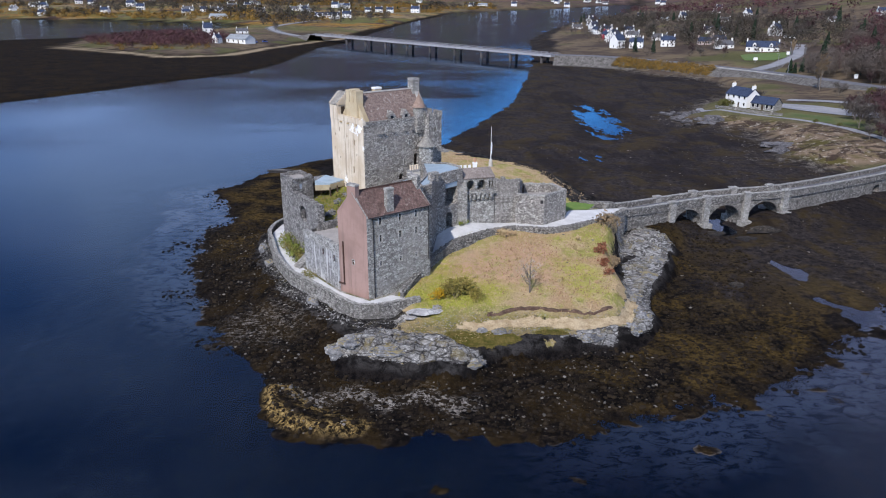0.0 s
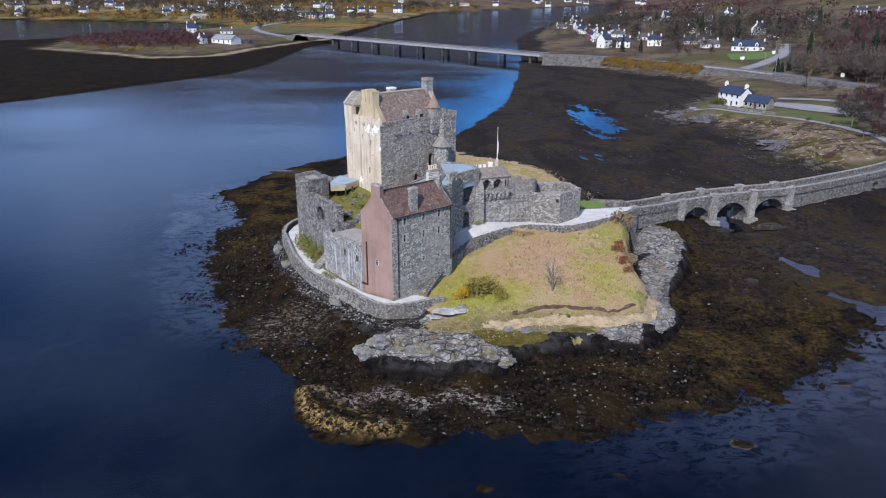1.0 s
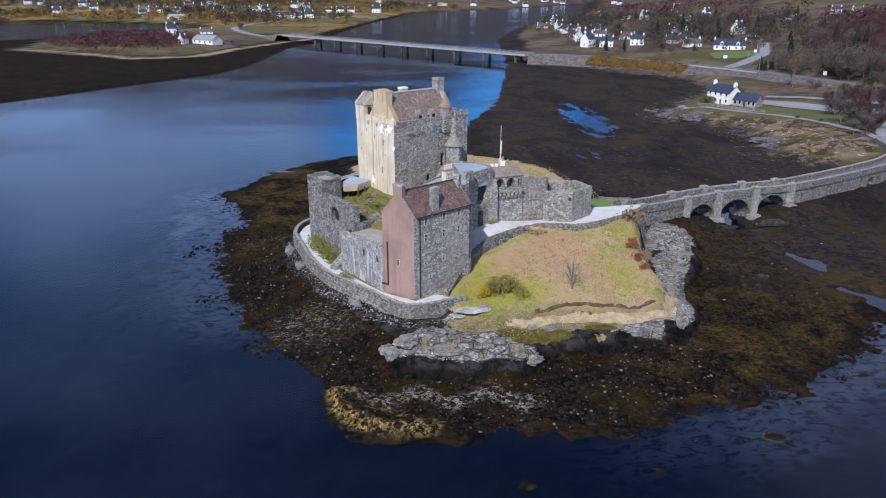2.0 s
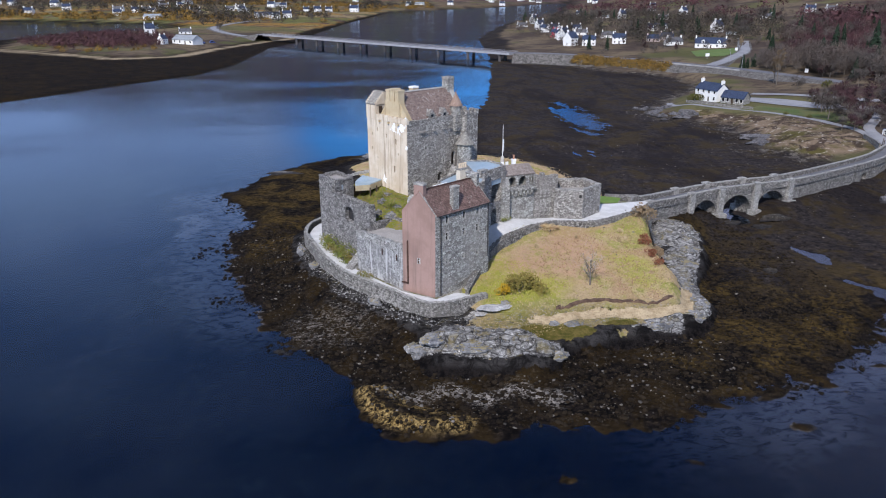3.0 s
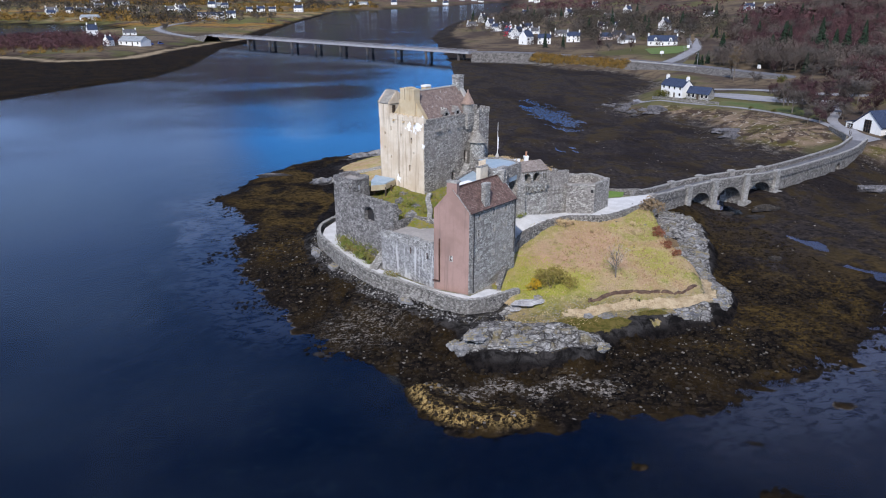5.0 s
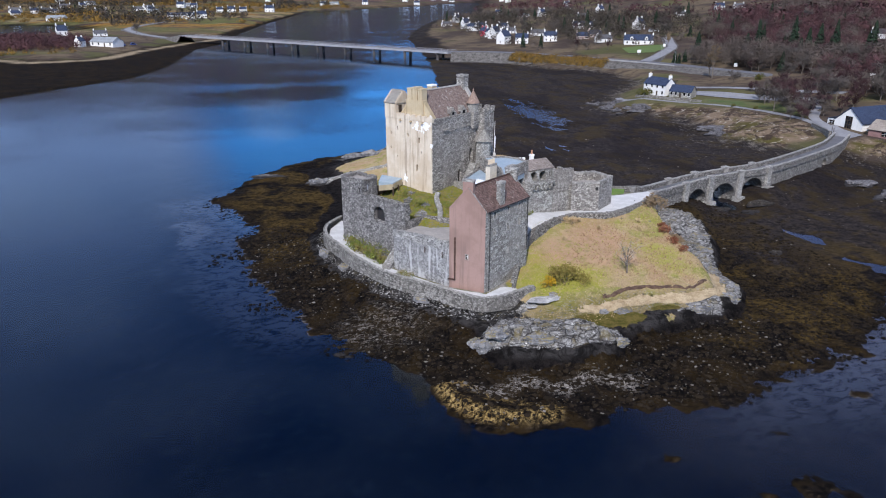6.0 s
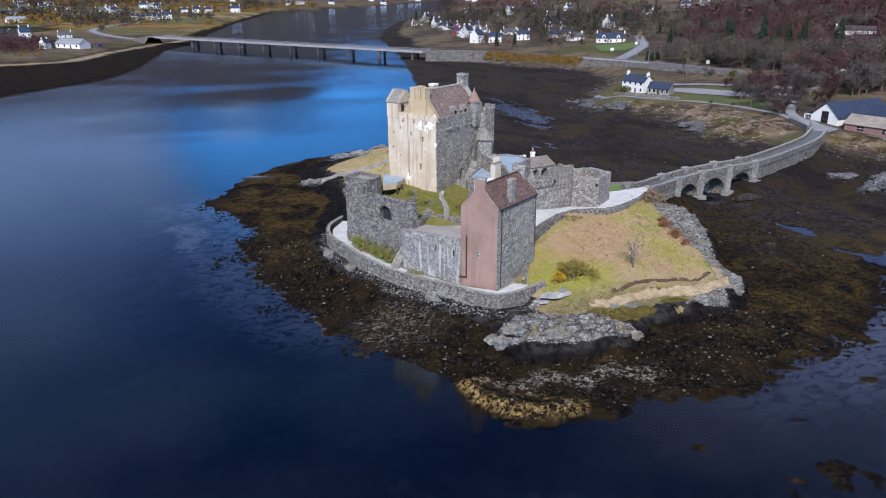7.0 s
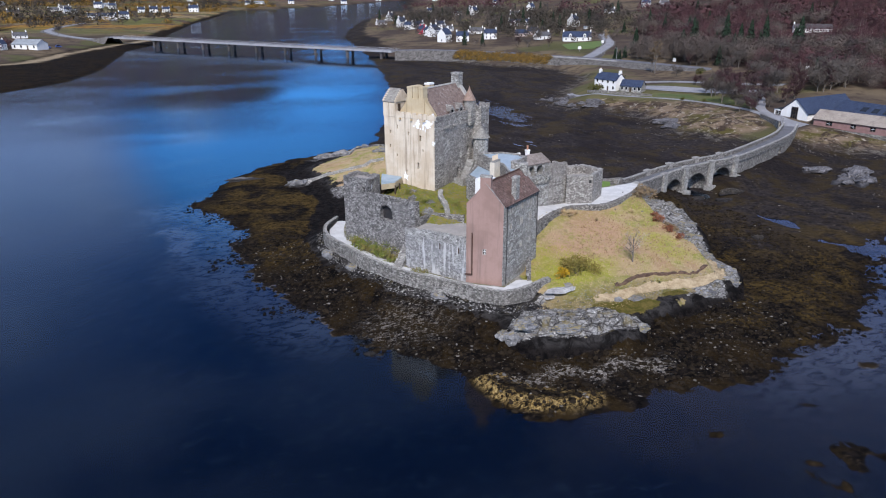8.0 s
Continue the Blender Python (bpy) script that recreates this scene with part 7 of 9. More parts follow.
        slab(bm, [(x - 1.3, y0 - 0.2, z1 - 0.15), (x, y0 - 0.2, z1 + 1.15), (x, yb + 0.8, z1 + 1.15), (x - 1.3, yb + 0.3, z1 - 0.15)][::-1], 0.1)
        slab(bm, [(x, y0 - 0.2, z1 + 1.15), (x + 1.3, y0 - 0.2, z1 - 0.15), (x + 1.3, yb + 0.3, z1 - 0.15), (x, yb + 0.8, z1 + 1.15)][::-1], 0.1)
        part("dormer_roof", bm, roof_mat, d)
        bm = bmesh.new()
        prism(bm, [(x - 0.55, y0 - 0.06), (x + 0.55, y0 - 0.06), (x + 0.55, y0 - 0.03), (x - 0.55, y0 - 0.03)], eave + 0.2, eave + 1.4)
        part("pane", bm, GLASS, d)
    return root


def stand(ob, x, y, yaw, sink=0.15, scale=1.0):
    ob.matrix_basis = pose(x, y, level_at(x, y) - sink, 0, 0, yaw) @ Matrix.Diagonal((scale, scale, scale, 1))
    return ob


# the shore cottage and its slated extension
cottage = stand(house("cottage", "white two-storey cottage with dark slate roof and gable chimneys", 12.0, 6.5, 5.0, 2.6, storeys=2, bays=4), 123.0, 301.5, -69)
stand(house("stone_annexe", "low grey stone annexe with dark slate roof beside cottage", 9.5, 6.0, 2.7, 2.3, wall_mat=GREY_STONE, stacks=0, bays=5), 128.2, 290.5, -52)
garden = thing("garden_wall", "low grey stone garden wall before the cottage", "garden wall", kind="structure")
gl2 = smooth_line([(113.4, 304), (114.4, 296.1), (118.2, 288.1), (123.6, 280.2), (128, 275.2)], 4)
part("wall", strip_wall(bmesh.new(), gl2, 0.5, [level_at(*p) - 1 for p in gl2], [level_at(*p) + 1.1 for p in gl2]), WALL_STONE, garden)

# shop at the bridge end: white gabled front, slate roofs, and the long boarded shed
shop = thing("visitor_shop", "white gabled shop with wide dark slate roofs and tall glazed door", "shop")
s0, s1 = Vector((142.0, 219.5)), Vector((144.2, 206.2))
sd = (s1 - s0).normalized()
sn = Vector((-sd.y, sd.x))
sl = (s1 - s0).length
zb = 4.2
hole = [(0.7, 2.6, zb + 1.6, zb + 2.7, False)]
bm = facade(bmesh.new(), s0, s1, zb - 2, zb + 3.4, [(h[0], h[1], h[2], min(h[3], zb + 3.4), False) for h in hole], 0.3)
a, b = s0 + sd * sl * 0.22, s1
face(bm, [(*a, zb + 3.4), (*b, zb + 3.4), (*((a + b) / 2), zb + 7.6)])
facade(bm, s1, s1 + sn * 26, zb - 2, zb + 3.4)
facade(bm, s1 + sn * 26, s0 + sn * 26, zb - 2, zb + 3.4)
facade(bm, s0 + sn * 26, s0, zb - 2, zb + 3.4)
part("wall", bm, WHITE_WALL, shop)
for h in hole:
    window(shop, s0, s1, (h[0], h[1], h[2], min(h[3], zb + 3.4), False), 0.25, DARK_WOOD, 0.15)
bm = bmesh.new()
m = (a + b) / 2
slab(bm, [(*(a - sd * 0.4 - sn * 0.3), zb + 3.1), (*(m - sn * 0.3), zb + 7.8), (*(m + sn * 26), zb + 7.8), (*(a - sd * 0.4 + sn * 26), zb + 3.1)][::-1], 0.2)
slab(bm, [(*(m - sn * 0.3), zb + 7.8), (*(b + sd * 0.4 - sn * 0.3), zb + 3.1), (*(b + sd * 0.4 + sn * 26), zb + 3.1), (*(m + sn * 26), zb + 7.8)][::-1], 0.2)
part("roof", bm, DARK_SLATE, shop)
bm = prism(bmesh.new(), rect(m, sd, -1.25, 1.25, -0.06, 0.1), zb + 0.4, zb + 5.0)
glazed = part("glazed_door", bm, GLASS, shop)
for off in (-1.3, -0.45, 0.45, 1.22):
    bm = prism(bmesh.new(), rect(m, sd, off, off + 0.08, -0.12, 0.0), zb + 0.4, zb + 5.0)
    part("mullion", bm, DARK_WOOD, glazed)
for z in (zb + 2.4, zb + 3.6, zb + 4.95):
    bm = prism(bmesh.new(), rect(m, sd, -1.3, 1.3, -0.12, 0.0), z, z + 0.1)
    part("transom", bm, DARK_WOOD, glazed)
bm = bmesh.new()
slab(bm, [(*(s0 - sd * 0.5 - sn * 0.2), zb + 3.0), (*(a - sn * 0.2), zb + 4.0), (*(a + sn * 20), zb + 4.0), (*(s0 - sd * 0.5 + sn * 20), zb + 3.0)][::-1], 0.2)
part("lean_to_roof", bm, DARK_SLATE, shop)
bm = bmesh.new()
q0 = s1 + sn * 12
prism(bm, rect(q0, sd, 0, 34, 0, 13), zb - 2, zb + 3.2)
part("wing_wall", bm, WHITE_WALL, shop)
bm = bmesh.new()
slab(bm, [(*(q0 - sn * 0.4), zb + 3.0), (*(q0 + sd * 34 - sn * 0.4), zb + 3.0), (*(q0 + sd * 34 + sn * 6.5), zb + 7.0), (*(q0 + sn * 6.5), zb + 7.0)], 0.2)
slab(bm, [(*(q0 + sd * 34 + sn * 13.4), zb + 3.0), (*(q0 + sn * 13.4), zb + 3.0), (*(q0 + sn * 6.5), zb + 7.0), (*(q0 + sd * 34 + sn * 6.5), zb + 7.0)], 0.2)
part("wing_roof", bm, DARK_SLATE, shop)
for i in range(3):
    bm = bmesh.new()
    c0 = q0 + sd * (9 + 4 * i) + sn * 2.2
    slab(bm, [(*c0, zb + 4.62), (*(c0 + sd * 2), zb + 4.62), (*(c0 + sd * 2 + sn * 2), zb + 5.8), (*(c0 + sn * 2), zb + 5.8)], 0.1)
    part("roof_window", bm, GLASS, shop)
barn = thing("boarded_shed", "long low pink-brown boarded shed with weathered buff roof", "shed")
b0, b1 = Vector((142.5, 201.5)), Vector((152.0, 177.0))
bdv = (b1 - b0).normalized()
bnv = Vector((-bdv.y, bdv.x))
bl = (b1 - b0).length
hole = [(4.2, 6.0, 5.2, 6.4, False), (12.0, 13.5, 5.2, 6.4, False), (18.0, 19.5, 5.2, 6.4, False)]
bm = facade(bmesh.new(), b0, b1, 2.0, 7.0, hole, 0.2)
facade(bm, b1, b1 + bnv * 9, 2.0, 7.0)
facade(bm, b1 + bnv * 9, b0 + bnv * 9, 2.0, 7.0)
facade(bm, b0 + bnv * 9, b0, 2.0, 7.0)
part("wall", bm, PINK_WOOD, barn)
for h in hole:
    window(barn, b0, b1, h, 0.18, DARK_WOOD, 0.12)
bm = bmesh.new()
slab(bm, [(*(b0 - bdv * 0.5 - bnv * 0.5), 6.9), (*(b1 + bdv * 0.5 - bnv * 0.5), 6.9), (*(b1 + bdv * 0.5 + bnv * 4.5), 9.6), (*(b0 - bdv * 0.5 + bnv * 4.5), 9.6)], 0.18)
slab(bm, [(*(b1 + bdv * 0.5 + bnv * 9.5), 6.9), (*(b0 - bdv * 0.5 + bnv * 9.5), 6.9), (*(b0 - bdv * 0.5 + bnv * 4.5), 9.6), (*(b1 + bdv * 0.5 + bnv * 4.5), 9.6)], 0.18)
part("roof", bm, MOSSY_ROOF, barn)
bm = bmesh.new()
prism(bm, rect(b0, bdv, -1, bl + 1, -1.3, -0.9), 1.0, 4.4)
part("plinth_wall", bm, WALL_STONE, barn)
gate_wall = thing("bridge_gate_wall", "grey rubble wall and dark notice boards at bridge end", "wall", kind="structure")
gw2 = smooth_line([(130.0, 203.5), (131.5, 207.0), (133.0, 212.0), (135.0, 218.0)], 3)
part("wall", strip_wall(bmesh.new(), gw2, 0.5, 2.5, 6.3), WALL_STONE, gate_wall)
for x, y in ((130.6, 202.6), (131.8, 204.8)):
    bm = bmesh.new()
    prism(bm, rect((x, y), (0.7, 0.7), 0, 1.0, 0, 0.12), 5.0, 7.4)
    part("notice_board", bm, DARK_WOOD, gate_wall)

# bungalow in the wood
stand(house("bungalow", "long white bungalow with grey-brown roof among trees", 26, 9, 3.0, 2.9, tiled("grey_brown_tile", (0.055, 0.048, 0.05), (0.085, 0.075, 0.077), (0.12, 0.11, 0.1)), bays=7, stacks=1), 384, 456, -37)

# village: kinds of house, each built once
plans = {
    "row": house("village_house", "white village house with slate roof and end chimneys", 10, 6.5, 4.9, 2.8, storeys=2, bays=3),
    "low": house("village_house", "white single-storey cottage with grey slate roof", 12, 6.5, 2.9, 2.7, tiled("mid_slate", (0.08, 0.08, 0.09), (0.13, 0.13, 0.14), (0.18, 0.18, 0.17), moss=0.2), bays=3),
    "dormer": house("village_house", "white dormered villa with blue-black slate roof", 21, 8, 3.3, 3.6, dormers=2, bays=5),
    "tall": house("village_house", "tall white gabled house with slate roof", 8, 8.5, 6.4, 4.2, storeys=2, bays=2),
    "pink": house("village_house", "grey-pink harled cottage with slate roof", 10, 6, 3.0, 2.6, wall_mat=harling("pink_grey_harling", (0.5, 0.4, 0.37), (0.45, 0.37, 0.35), (0.3, 0.26, 0.24), 0.3), bays=3),
    "red": house("village_house", "narrow crimson-painted house in village row", 6, 6.5, 5.0, 2.8, wall_mat=RED_PAINT, storeys=2, bays=2),
    "grey": house("village_house", "grey-roofed low outbuilding with pale walls", 16, 8, 2.8, 2.2, tiled("pale_sheet", (0.2, 0.22, 0.24), (0.27, 0.29, 0.31), (0.3, 0.3, 0.3), row=1.0, width=1.0, moss=0.1), stacks=0, bays=4),
    "hotel": house("village_house", "large white hotel with many windows and dark roof", 38, 10, 5.6, 3.6, storeys=2, bays=9, dormers=5),
}
used = set()


def village(kind, x, y, yaw, scale=1.0):
    proto = plans[kind]
    m = pose(x, y, level_at(x, y) - 0.2, 0, 0, yaw)
    if kind in used:
        ob = copy_thing(proto, m)
    else:
        used.add(kind)
        ob = proto
    ob.matrix_basis = m @ Matrix.Diagonal((scale, scale, scale, 1))
    ob["group"] = "houses of the village"


for row in (("tall", 192.4, 973.6, 40), ("tall", 165.3, 818.4, 20), ("row", 156.9, 756.1, -60), ("row", 165.7, 751.1, -50), ("low", 163.1, 904.6, 10), ("red", 150.3, 686.9, -62), ("row", 150.2, 664.1, -60),
            ("tall", 147, 642.3, 35), ("tall", 134.5, 573.1, 30), ("row", 147.3, 567.1, -20), ("row", 171.1, 567.9, -15), ("grey", 293.6, 1003.5, -10), ("tall", 311.2, 977.6, 20), ("dormer", 251.4, 692.9, -8),
            ("pink", 200.9, 574.6, -12), ("pink", 214.8, 582.4, -8)):
    village(*row)
for row in (("tall", 388.3, 963.1, 25), ("low", 202.5, 537.9, 10), ("dormer", 220.2, 515, -22), ("tall", 281.6, 637.2, 30), ("grey", 279.3, 604.6, -10, 0.5), ("row", 460.2, 794.1, -15), ("low", 471.9, 774.2, 0), ("row", 488.5, 1336.5, 0),
            ("low", 402.6, 777.8, 5), ("low", 176.1, 691.6, -40), ("row", 180.4, 726.2, -40), ("low", 334.3, 893.2, -30), ("row", 355.9, 1105.9, 20), ("row", 306.9, 1165.7, -20), ("low", 425.8, 1174.6, 10), ("low", 183.5, 632.1, -30)):
    village(*row)
for row in (("tall", -234.1, 762.4, 25, 1.1), ("low", -207.2, 790.9, 20), ("grey", -178.5, 674.8, -32, 1.5), ("tall", -197.3, 667.1, 60, 0.75), ("hotel", -176.1, 1183.7, 12), ("row", -150.1, 1217.1, 10, 1.4), ("row", -659.4, 1629.4, 0, 1.7), ("row", -587.3, 1496.1, 10, 1.5),
            ("low", -475.9, 1439.7, 0, 1.6), ("row", -433.7, 1397.8, 15, 1.3), ("grey", -348.3, 1193.1, -10, 1.6), ("low", -323.1, 1363.2, 5, 1.5), ("row", -50.4, 1527.2, -10, 1.7), ("row", -120.1, 1482.2, 10, 1.4),
            ("row", -140, 1468.5, 5, 1.2), ("row", -99.2, 1495.9, -5, 1.3)):
    village(*row)
vr = random.Random(11)
for _ in range(34):
    x = vr.uniform(-900, 150)
    y = vr.uniform(1300, 2100) if x < -80 else vr.uniform(1900, 2350)
    if level_at(x, y) > 2.5:
        village(vr.choice(["row", "low", "row", "grey"]), x, y, vr.uniform(-40, 40), vr.uniform(1.2, 1.6))
for _ in range(14):
    x, y = vr.uniform(150, 700), vr.uniform(2050, 2600)
    if 2.0 < level_at(x, y) < 60:
        village(vr.choice(["row", "low"]), x, y, vr.uniform(-40, 40), 1.5)


# parked vehicles, posts and boards
def car(label, paint, long_=4.2, tall=1.45, category="car"):
    """A parked car about the origin, nose to +x: body, cabin glass, wheels."""
    root = tagged(new("parked_car"), label, category)
    h = long_ / 2
    bm = bmesh.new()
    side = [(-h, 0.35), (h, 0.35), (h, 0.75), (h * 0.55, 0.9), (h * 0.25, tall), (-h * 0.65, tall), (-h * 0.95, 0.95), (-h, 0.8)]
    a, b = [bm.verts.new((x, -0.85, z)) for x, z in side], [bm.verts.new((x, 0.85, z)) for x, z in side]
    bm.faces.new(a)
    bm.faces.new(b[::-1])
    for i in range(len(side)):
        j = (i + 1) % len(side)
        bm.faces.new((a[j], a[i], b[i], b[j]))
    body = part("body", bm, paint, root)
    for y0, y1 in ((-0.87, -0.86), (0.86, 0.87)):
        bm = prism(bmesh.new(), [(-h * 0.6, y0), (h * 0.3, y0), (h * 0.3, y1), (-h * 0.6, y1)], 0.95, tall - 0.1)
        part("side_window", bm, GLASS, body)
    for x in (-h * 0.62, h * 0.62):
        for y in (-0.78, 0.78):
            bm = bmesh.new()
            ring = [(x + 0.31 * math.cos(k * math.pi / 6), 0.31 + 0.31 * math.sin(k * math.pi / 6)) for k in range(12)]
            lo, hi = [bm.verts.new((p[0], y - 0.1, p[1])) for p in ring], [bm.verts.new((p[0], y + 0.1, p[1])) for p in ring]
            bm.faces.new(lo)
            bm.faces.new(hi[::-1])
            for k in range(12):
                bm.faces.new((lo[(k + 1) % 12], lo[k], hi[k], hi[(k + 1) % 12]))
            part("wheel", bm, IRON, root)
    return root


BLUE_PAINT = plain("blue_paint", (0.03, 0.06, 0.2), (0.04, 0.07, 0.24), 1.0, 0.35, spec=0.5)
stand(car("dark blue car parked beside the white hall", BLUE_PAINT), -166.5, 681.0, -40, 0.0)
stand(car("dark blue van parked behind the white hall", BLUE_PAINT, 5.0, 2.1, "van"), -160.5, 690.0, 20, 0.0)
stand(car("white van parked by the wood's edge", WHITE_PAINT, 5.2, 2.2, "van"), 212.0, 380.0, 60, 0.0)


def post(name, label, x, y, height, board=None, category="post", material=CONCRETE):
    """A slim post on the ground, with a lamp arm or a board at its head."""
    root = thing(name, label, category)
    z = level_at(x, y)
    part("pole", turned(bmesh.new(), (x, y), [(0.14, z - 0.5), (0.09, z + height)], 8), material, root)
    if board:
        w, h = board
        part("board", prism(bmesh.new(), [(x - w / 2, y - 0.2), (x + w / 2, y - 0.2), (x + w / 2, y - 0.12), (x - w / 2, y - 0.12)], z + height - h, z + height), WHITE_PAINT, root)
    else:
        part("lamp_head", prism(bmesh.new(), [(x - 1.2, y - 0.12), (x + 0.1, y - 0.12), (x + 0.1, y + 0.12), (x - 1.2, y + 0.12)], z + height - 0.1, z + height + 0.1), material, root)
    return root


for x, y in ((197.6, 438.5), (188.0, 404.0), (225.0, 484.0)):
    post("street_lamp", "tall grey street lamp beside the road junction", x, y, 8.5, category="street lamp")
post("road_sign", "white road sign on the green lawn", 194.1, 462.0, 3.4, (2.6, 1.8), "sign")
post("road_sign", "white road sign beside the side road", 222.0, 480.0, 3.2, (2.0, 1.8), "sign")
post("grey_board", "tall pale grey board among bare trees", 199.2, 266.0, 6.5, (2.4, 4.6), "sign")

# ---- trees and shrubs ----
def tree_proto(name, label, height, spread, seed, twig_mat, trunk_r=0.22, twigs=620, twig_len=1.5, twig_w=0.10, shape=0.5, bare=True):
    """A bare tree: tapered trunk, limbs, and a crown of fine twigs with gaps."""
    r = random.Random(seed)
    root = tagged(new(name), label, "tree")
    bm = bmesh.new()

    def limb(a, b, ra, rb, n=5):
        d = (b - a).normalized()
        s = d.orthogonal().normalized()
        q = d.cross(s)
        lo = [bm.verts.new(a + (s * math.cos(2 * math.pi * k / n) + q * math.sin(2 * math.pi * k / n)) * ra) for k in range(n)]
        hi = [bm.verts.new(b + (s * math.cos(2 * math.pi * k / n) + q * math.sin(2 * math.pi * k / n)) * rb) for k in range(n)]
        for k in range(n):
            bm.faces.new((lo[k], lo[(k + 1) % n], hi[(k + 1) % n], hi[k]))

    base, tips = Vector((0, 0, -0.6)), []
    top = Vector((r.uniform(-0.4, 0.4), r.uniform(-0.4, 0.4), height * 0.55))
    limb(base, top, trunk_r, trunk_r * 0.55, 7)
    for i in range(11):
        t = r.uniform(0.3, 1.0)
        a = base.lerp(top, t)
        ang = r.uniform(0, 2 * math.pi)
        out = spread * r.uniform(0.4, 0.85)
        b = a + Vector((math.cos(ang) * out, math.sin(ang) * out, height * r.uniform(0.12, 0.42)))
        mid = a.lerp(b, 0.5) + Vector((0, 0, -0.05 * height * r.random()))
        limb(a, mid, trunk_r * 0.42, trunk_r * 0.26)
        limb(mid, b, trunk_r * 0.26, trunk_r * 0.08)
        tips += [mid, b, b, a.lerp(b, 0.75)]
        for _ in range(3):
            c = mid.lerp(b, r.random()) + Vector((r.uniform(-1, 1), r.uniform(-1, 1), r.uniform(0.2, 1))) * spread * 0.3
            limb(mid, c, trunk_r * 0.16, trunk_r * 0.04, 4)
            tips.append(c)
    part("trunk", bm, BARK, root, uv=False)
    bm = bmesh.new()
    for _ in range(twigs):
        o = r.choice(tips) + Vector((r.gauss(0, 0.5), r.gauss(0, 0.5), r.gauss(0.1, 0.45))) * spread * 0.26
        d = Vector((r.gauss(0, 0.7), r.gauss(0, 0.7), r.uniform(0.1, 1.2))).normalized() * twig_len * r.uniform(0.5, 1.3)
        w = d.orthogonal().normalized() * twig_w * r.uniform(0.6, 1.4)
        e = o + d * 0.6 + Vector((r.uniform(-1, 1), r.uniform(-1, 1), 0.3)) * 0.35 * twig_len
        face(bm, (o - w, o + w, o + d))
        face(bm, (o + d * 0.3 - w * 0.7, o + d * 0.3 + w * 0.7, e))
    part("crown", bm, twig_mat, root, uv=False)
    return root


def conifer_proto(name, label, height, seed):
    r = random.Random(seed)
    root = tagged(new(name), label, "conifer")
    part("trunk", turned(bmesh.new(), (0, 0), [(0.28, -0.6), (0.16, height * 0.5), (0.03, height * 0.97)], 7), BARK, root, uv=False)
    bm = bmesh.new()
    for i in range(560):
        t = r.random() ** 0.75
        z = height * (0.1 + 0.9 * t)
        reach = (1 - t) ** 0.8 * height * 0.2 * r.uniform(0.45, 1.1) + 0.15
        a = r.uniform(0, 2 * math.pi)
        tip = Vector((math.cos(a) * reach, math.sin(a) * reach, z - reach * 0.35))
        root_p = Vector((math.cos(a) * reach * 0.25, math.sin(a) * reach * 0.25, z + 0.15))
        s = Vector((-math.sin(a), math.cos(a), r.uniform(-0.4, 0.4))) * (0.16 + reach * 0.22)
        face(bm, (root_p, tip - s * 0.6, tip + Vector((0, 0, -0.2)), tip + s * 0.6))
    part("crown", bm, NEEDLE, root, uv=False)
    return root


def bush_proto(name, label, mat_, radius, height, seed, n=420, leaf=0.16, tall=1.0, category="shrub"):
    """A shrub of many small sprigs on short stems, uneven in outline."""
    r = random.Random(seed)
    root = tagged(new(name), label, category)
    lumps = [(Vector((r.uniform(-1, 1) * radius * 0.6, r.uniform(-1, 1) * radius * 0.6, height * r.uniform(0.25, 0.7))), r.uniform(0.35, 0.6) * radius) for _ in range(7)]
    bm = bmesh.new()
    for c, q in lumps:
        a, b = Vector((c.x * 0.2, c.y * 0.2, -0.3)), c
        s = Vector((0.04, 0, 0))
        face(bm, (a - s, a + s, b + s * 0.4, b - s * 0.4))
    part("stems", bm, BARK, root, uv=False)
    bm = bmesh.new()
    for _ in range(n):
        c, q = r.choice(lumps)
        d = Vector((r.gauss(0, 1), r.gauss(0, 1), r.gauss(0.25, 0.8))).normalized()
        p = c + d * q * r.uniform(0.55, 1.1)
        p.z = max(p.z, 0.03)
        u = d.orthogonal().normalized()
        v = d.cross(u)
        ang = r.uniform(0, 6.28)
        u, v = (u * math.cos(ang) + v * math.sin(ang)) * leaf * r.uniform(0.6, 1.5), (d * 0.9 + v * 0.5) * leaf * tall * r.uniform(0.7, 1.6)
        face(bm, (p - u, p + u * 0.2 - v * 0.2, p + u, p + v))
    part("leaves", bm, mat_, root, uv=False)
    return root


nr = random.Random(21)
kinds = {
    "grey": [tree_proto("bare_tree", "bare grey-brown deciduous tree in the wood", 11, 5.0, 1, TWIG_GREY), tree_proto("bare_tree", "bare grey round-crowned deciduous tree", 9, 5.2, 2, TWIG_GREY, twigs=560)],
    "plum": [tree_proto("bare_tree", "bare plum-brown birch tree in the wood", 10, 3.8, 3, TWIG_PLUM, twigs=460), tree_proto("bare_tree", "bare reddish-brown thicket tree", 7.5, 3.8, 4, TWIG_PLUM, twigs=520)],
    "tan": [tree_proto("poplar_tree", "slender tan leafless poplar by the road", 15, 2.2, 5, TWIG_TAN, twigs=420)],
    "fir": [conifer_proto("conifer", "dark green conifer standing in the wood", 14, 6), conifer_proto("conifer", "short dark green conifer", 9, 7)],
}
first = set()


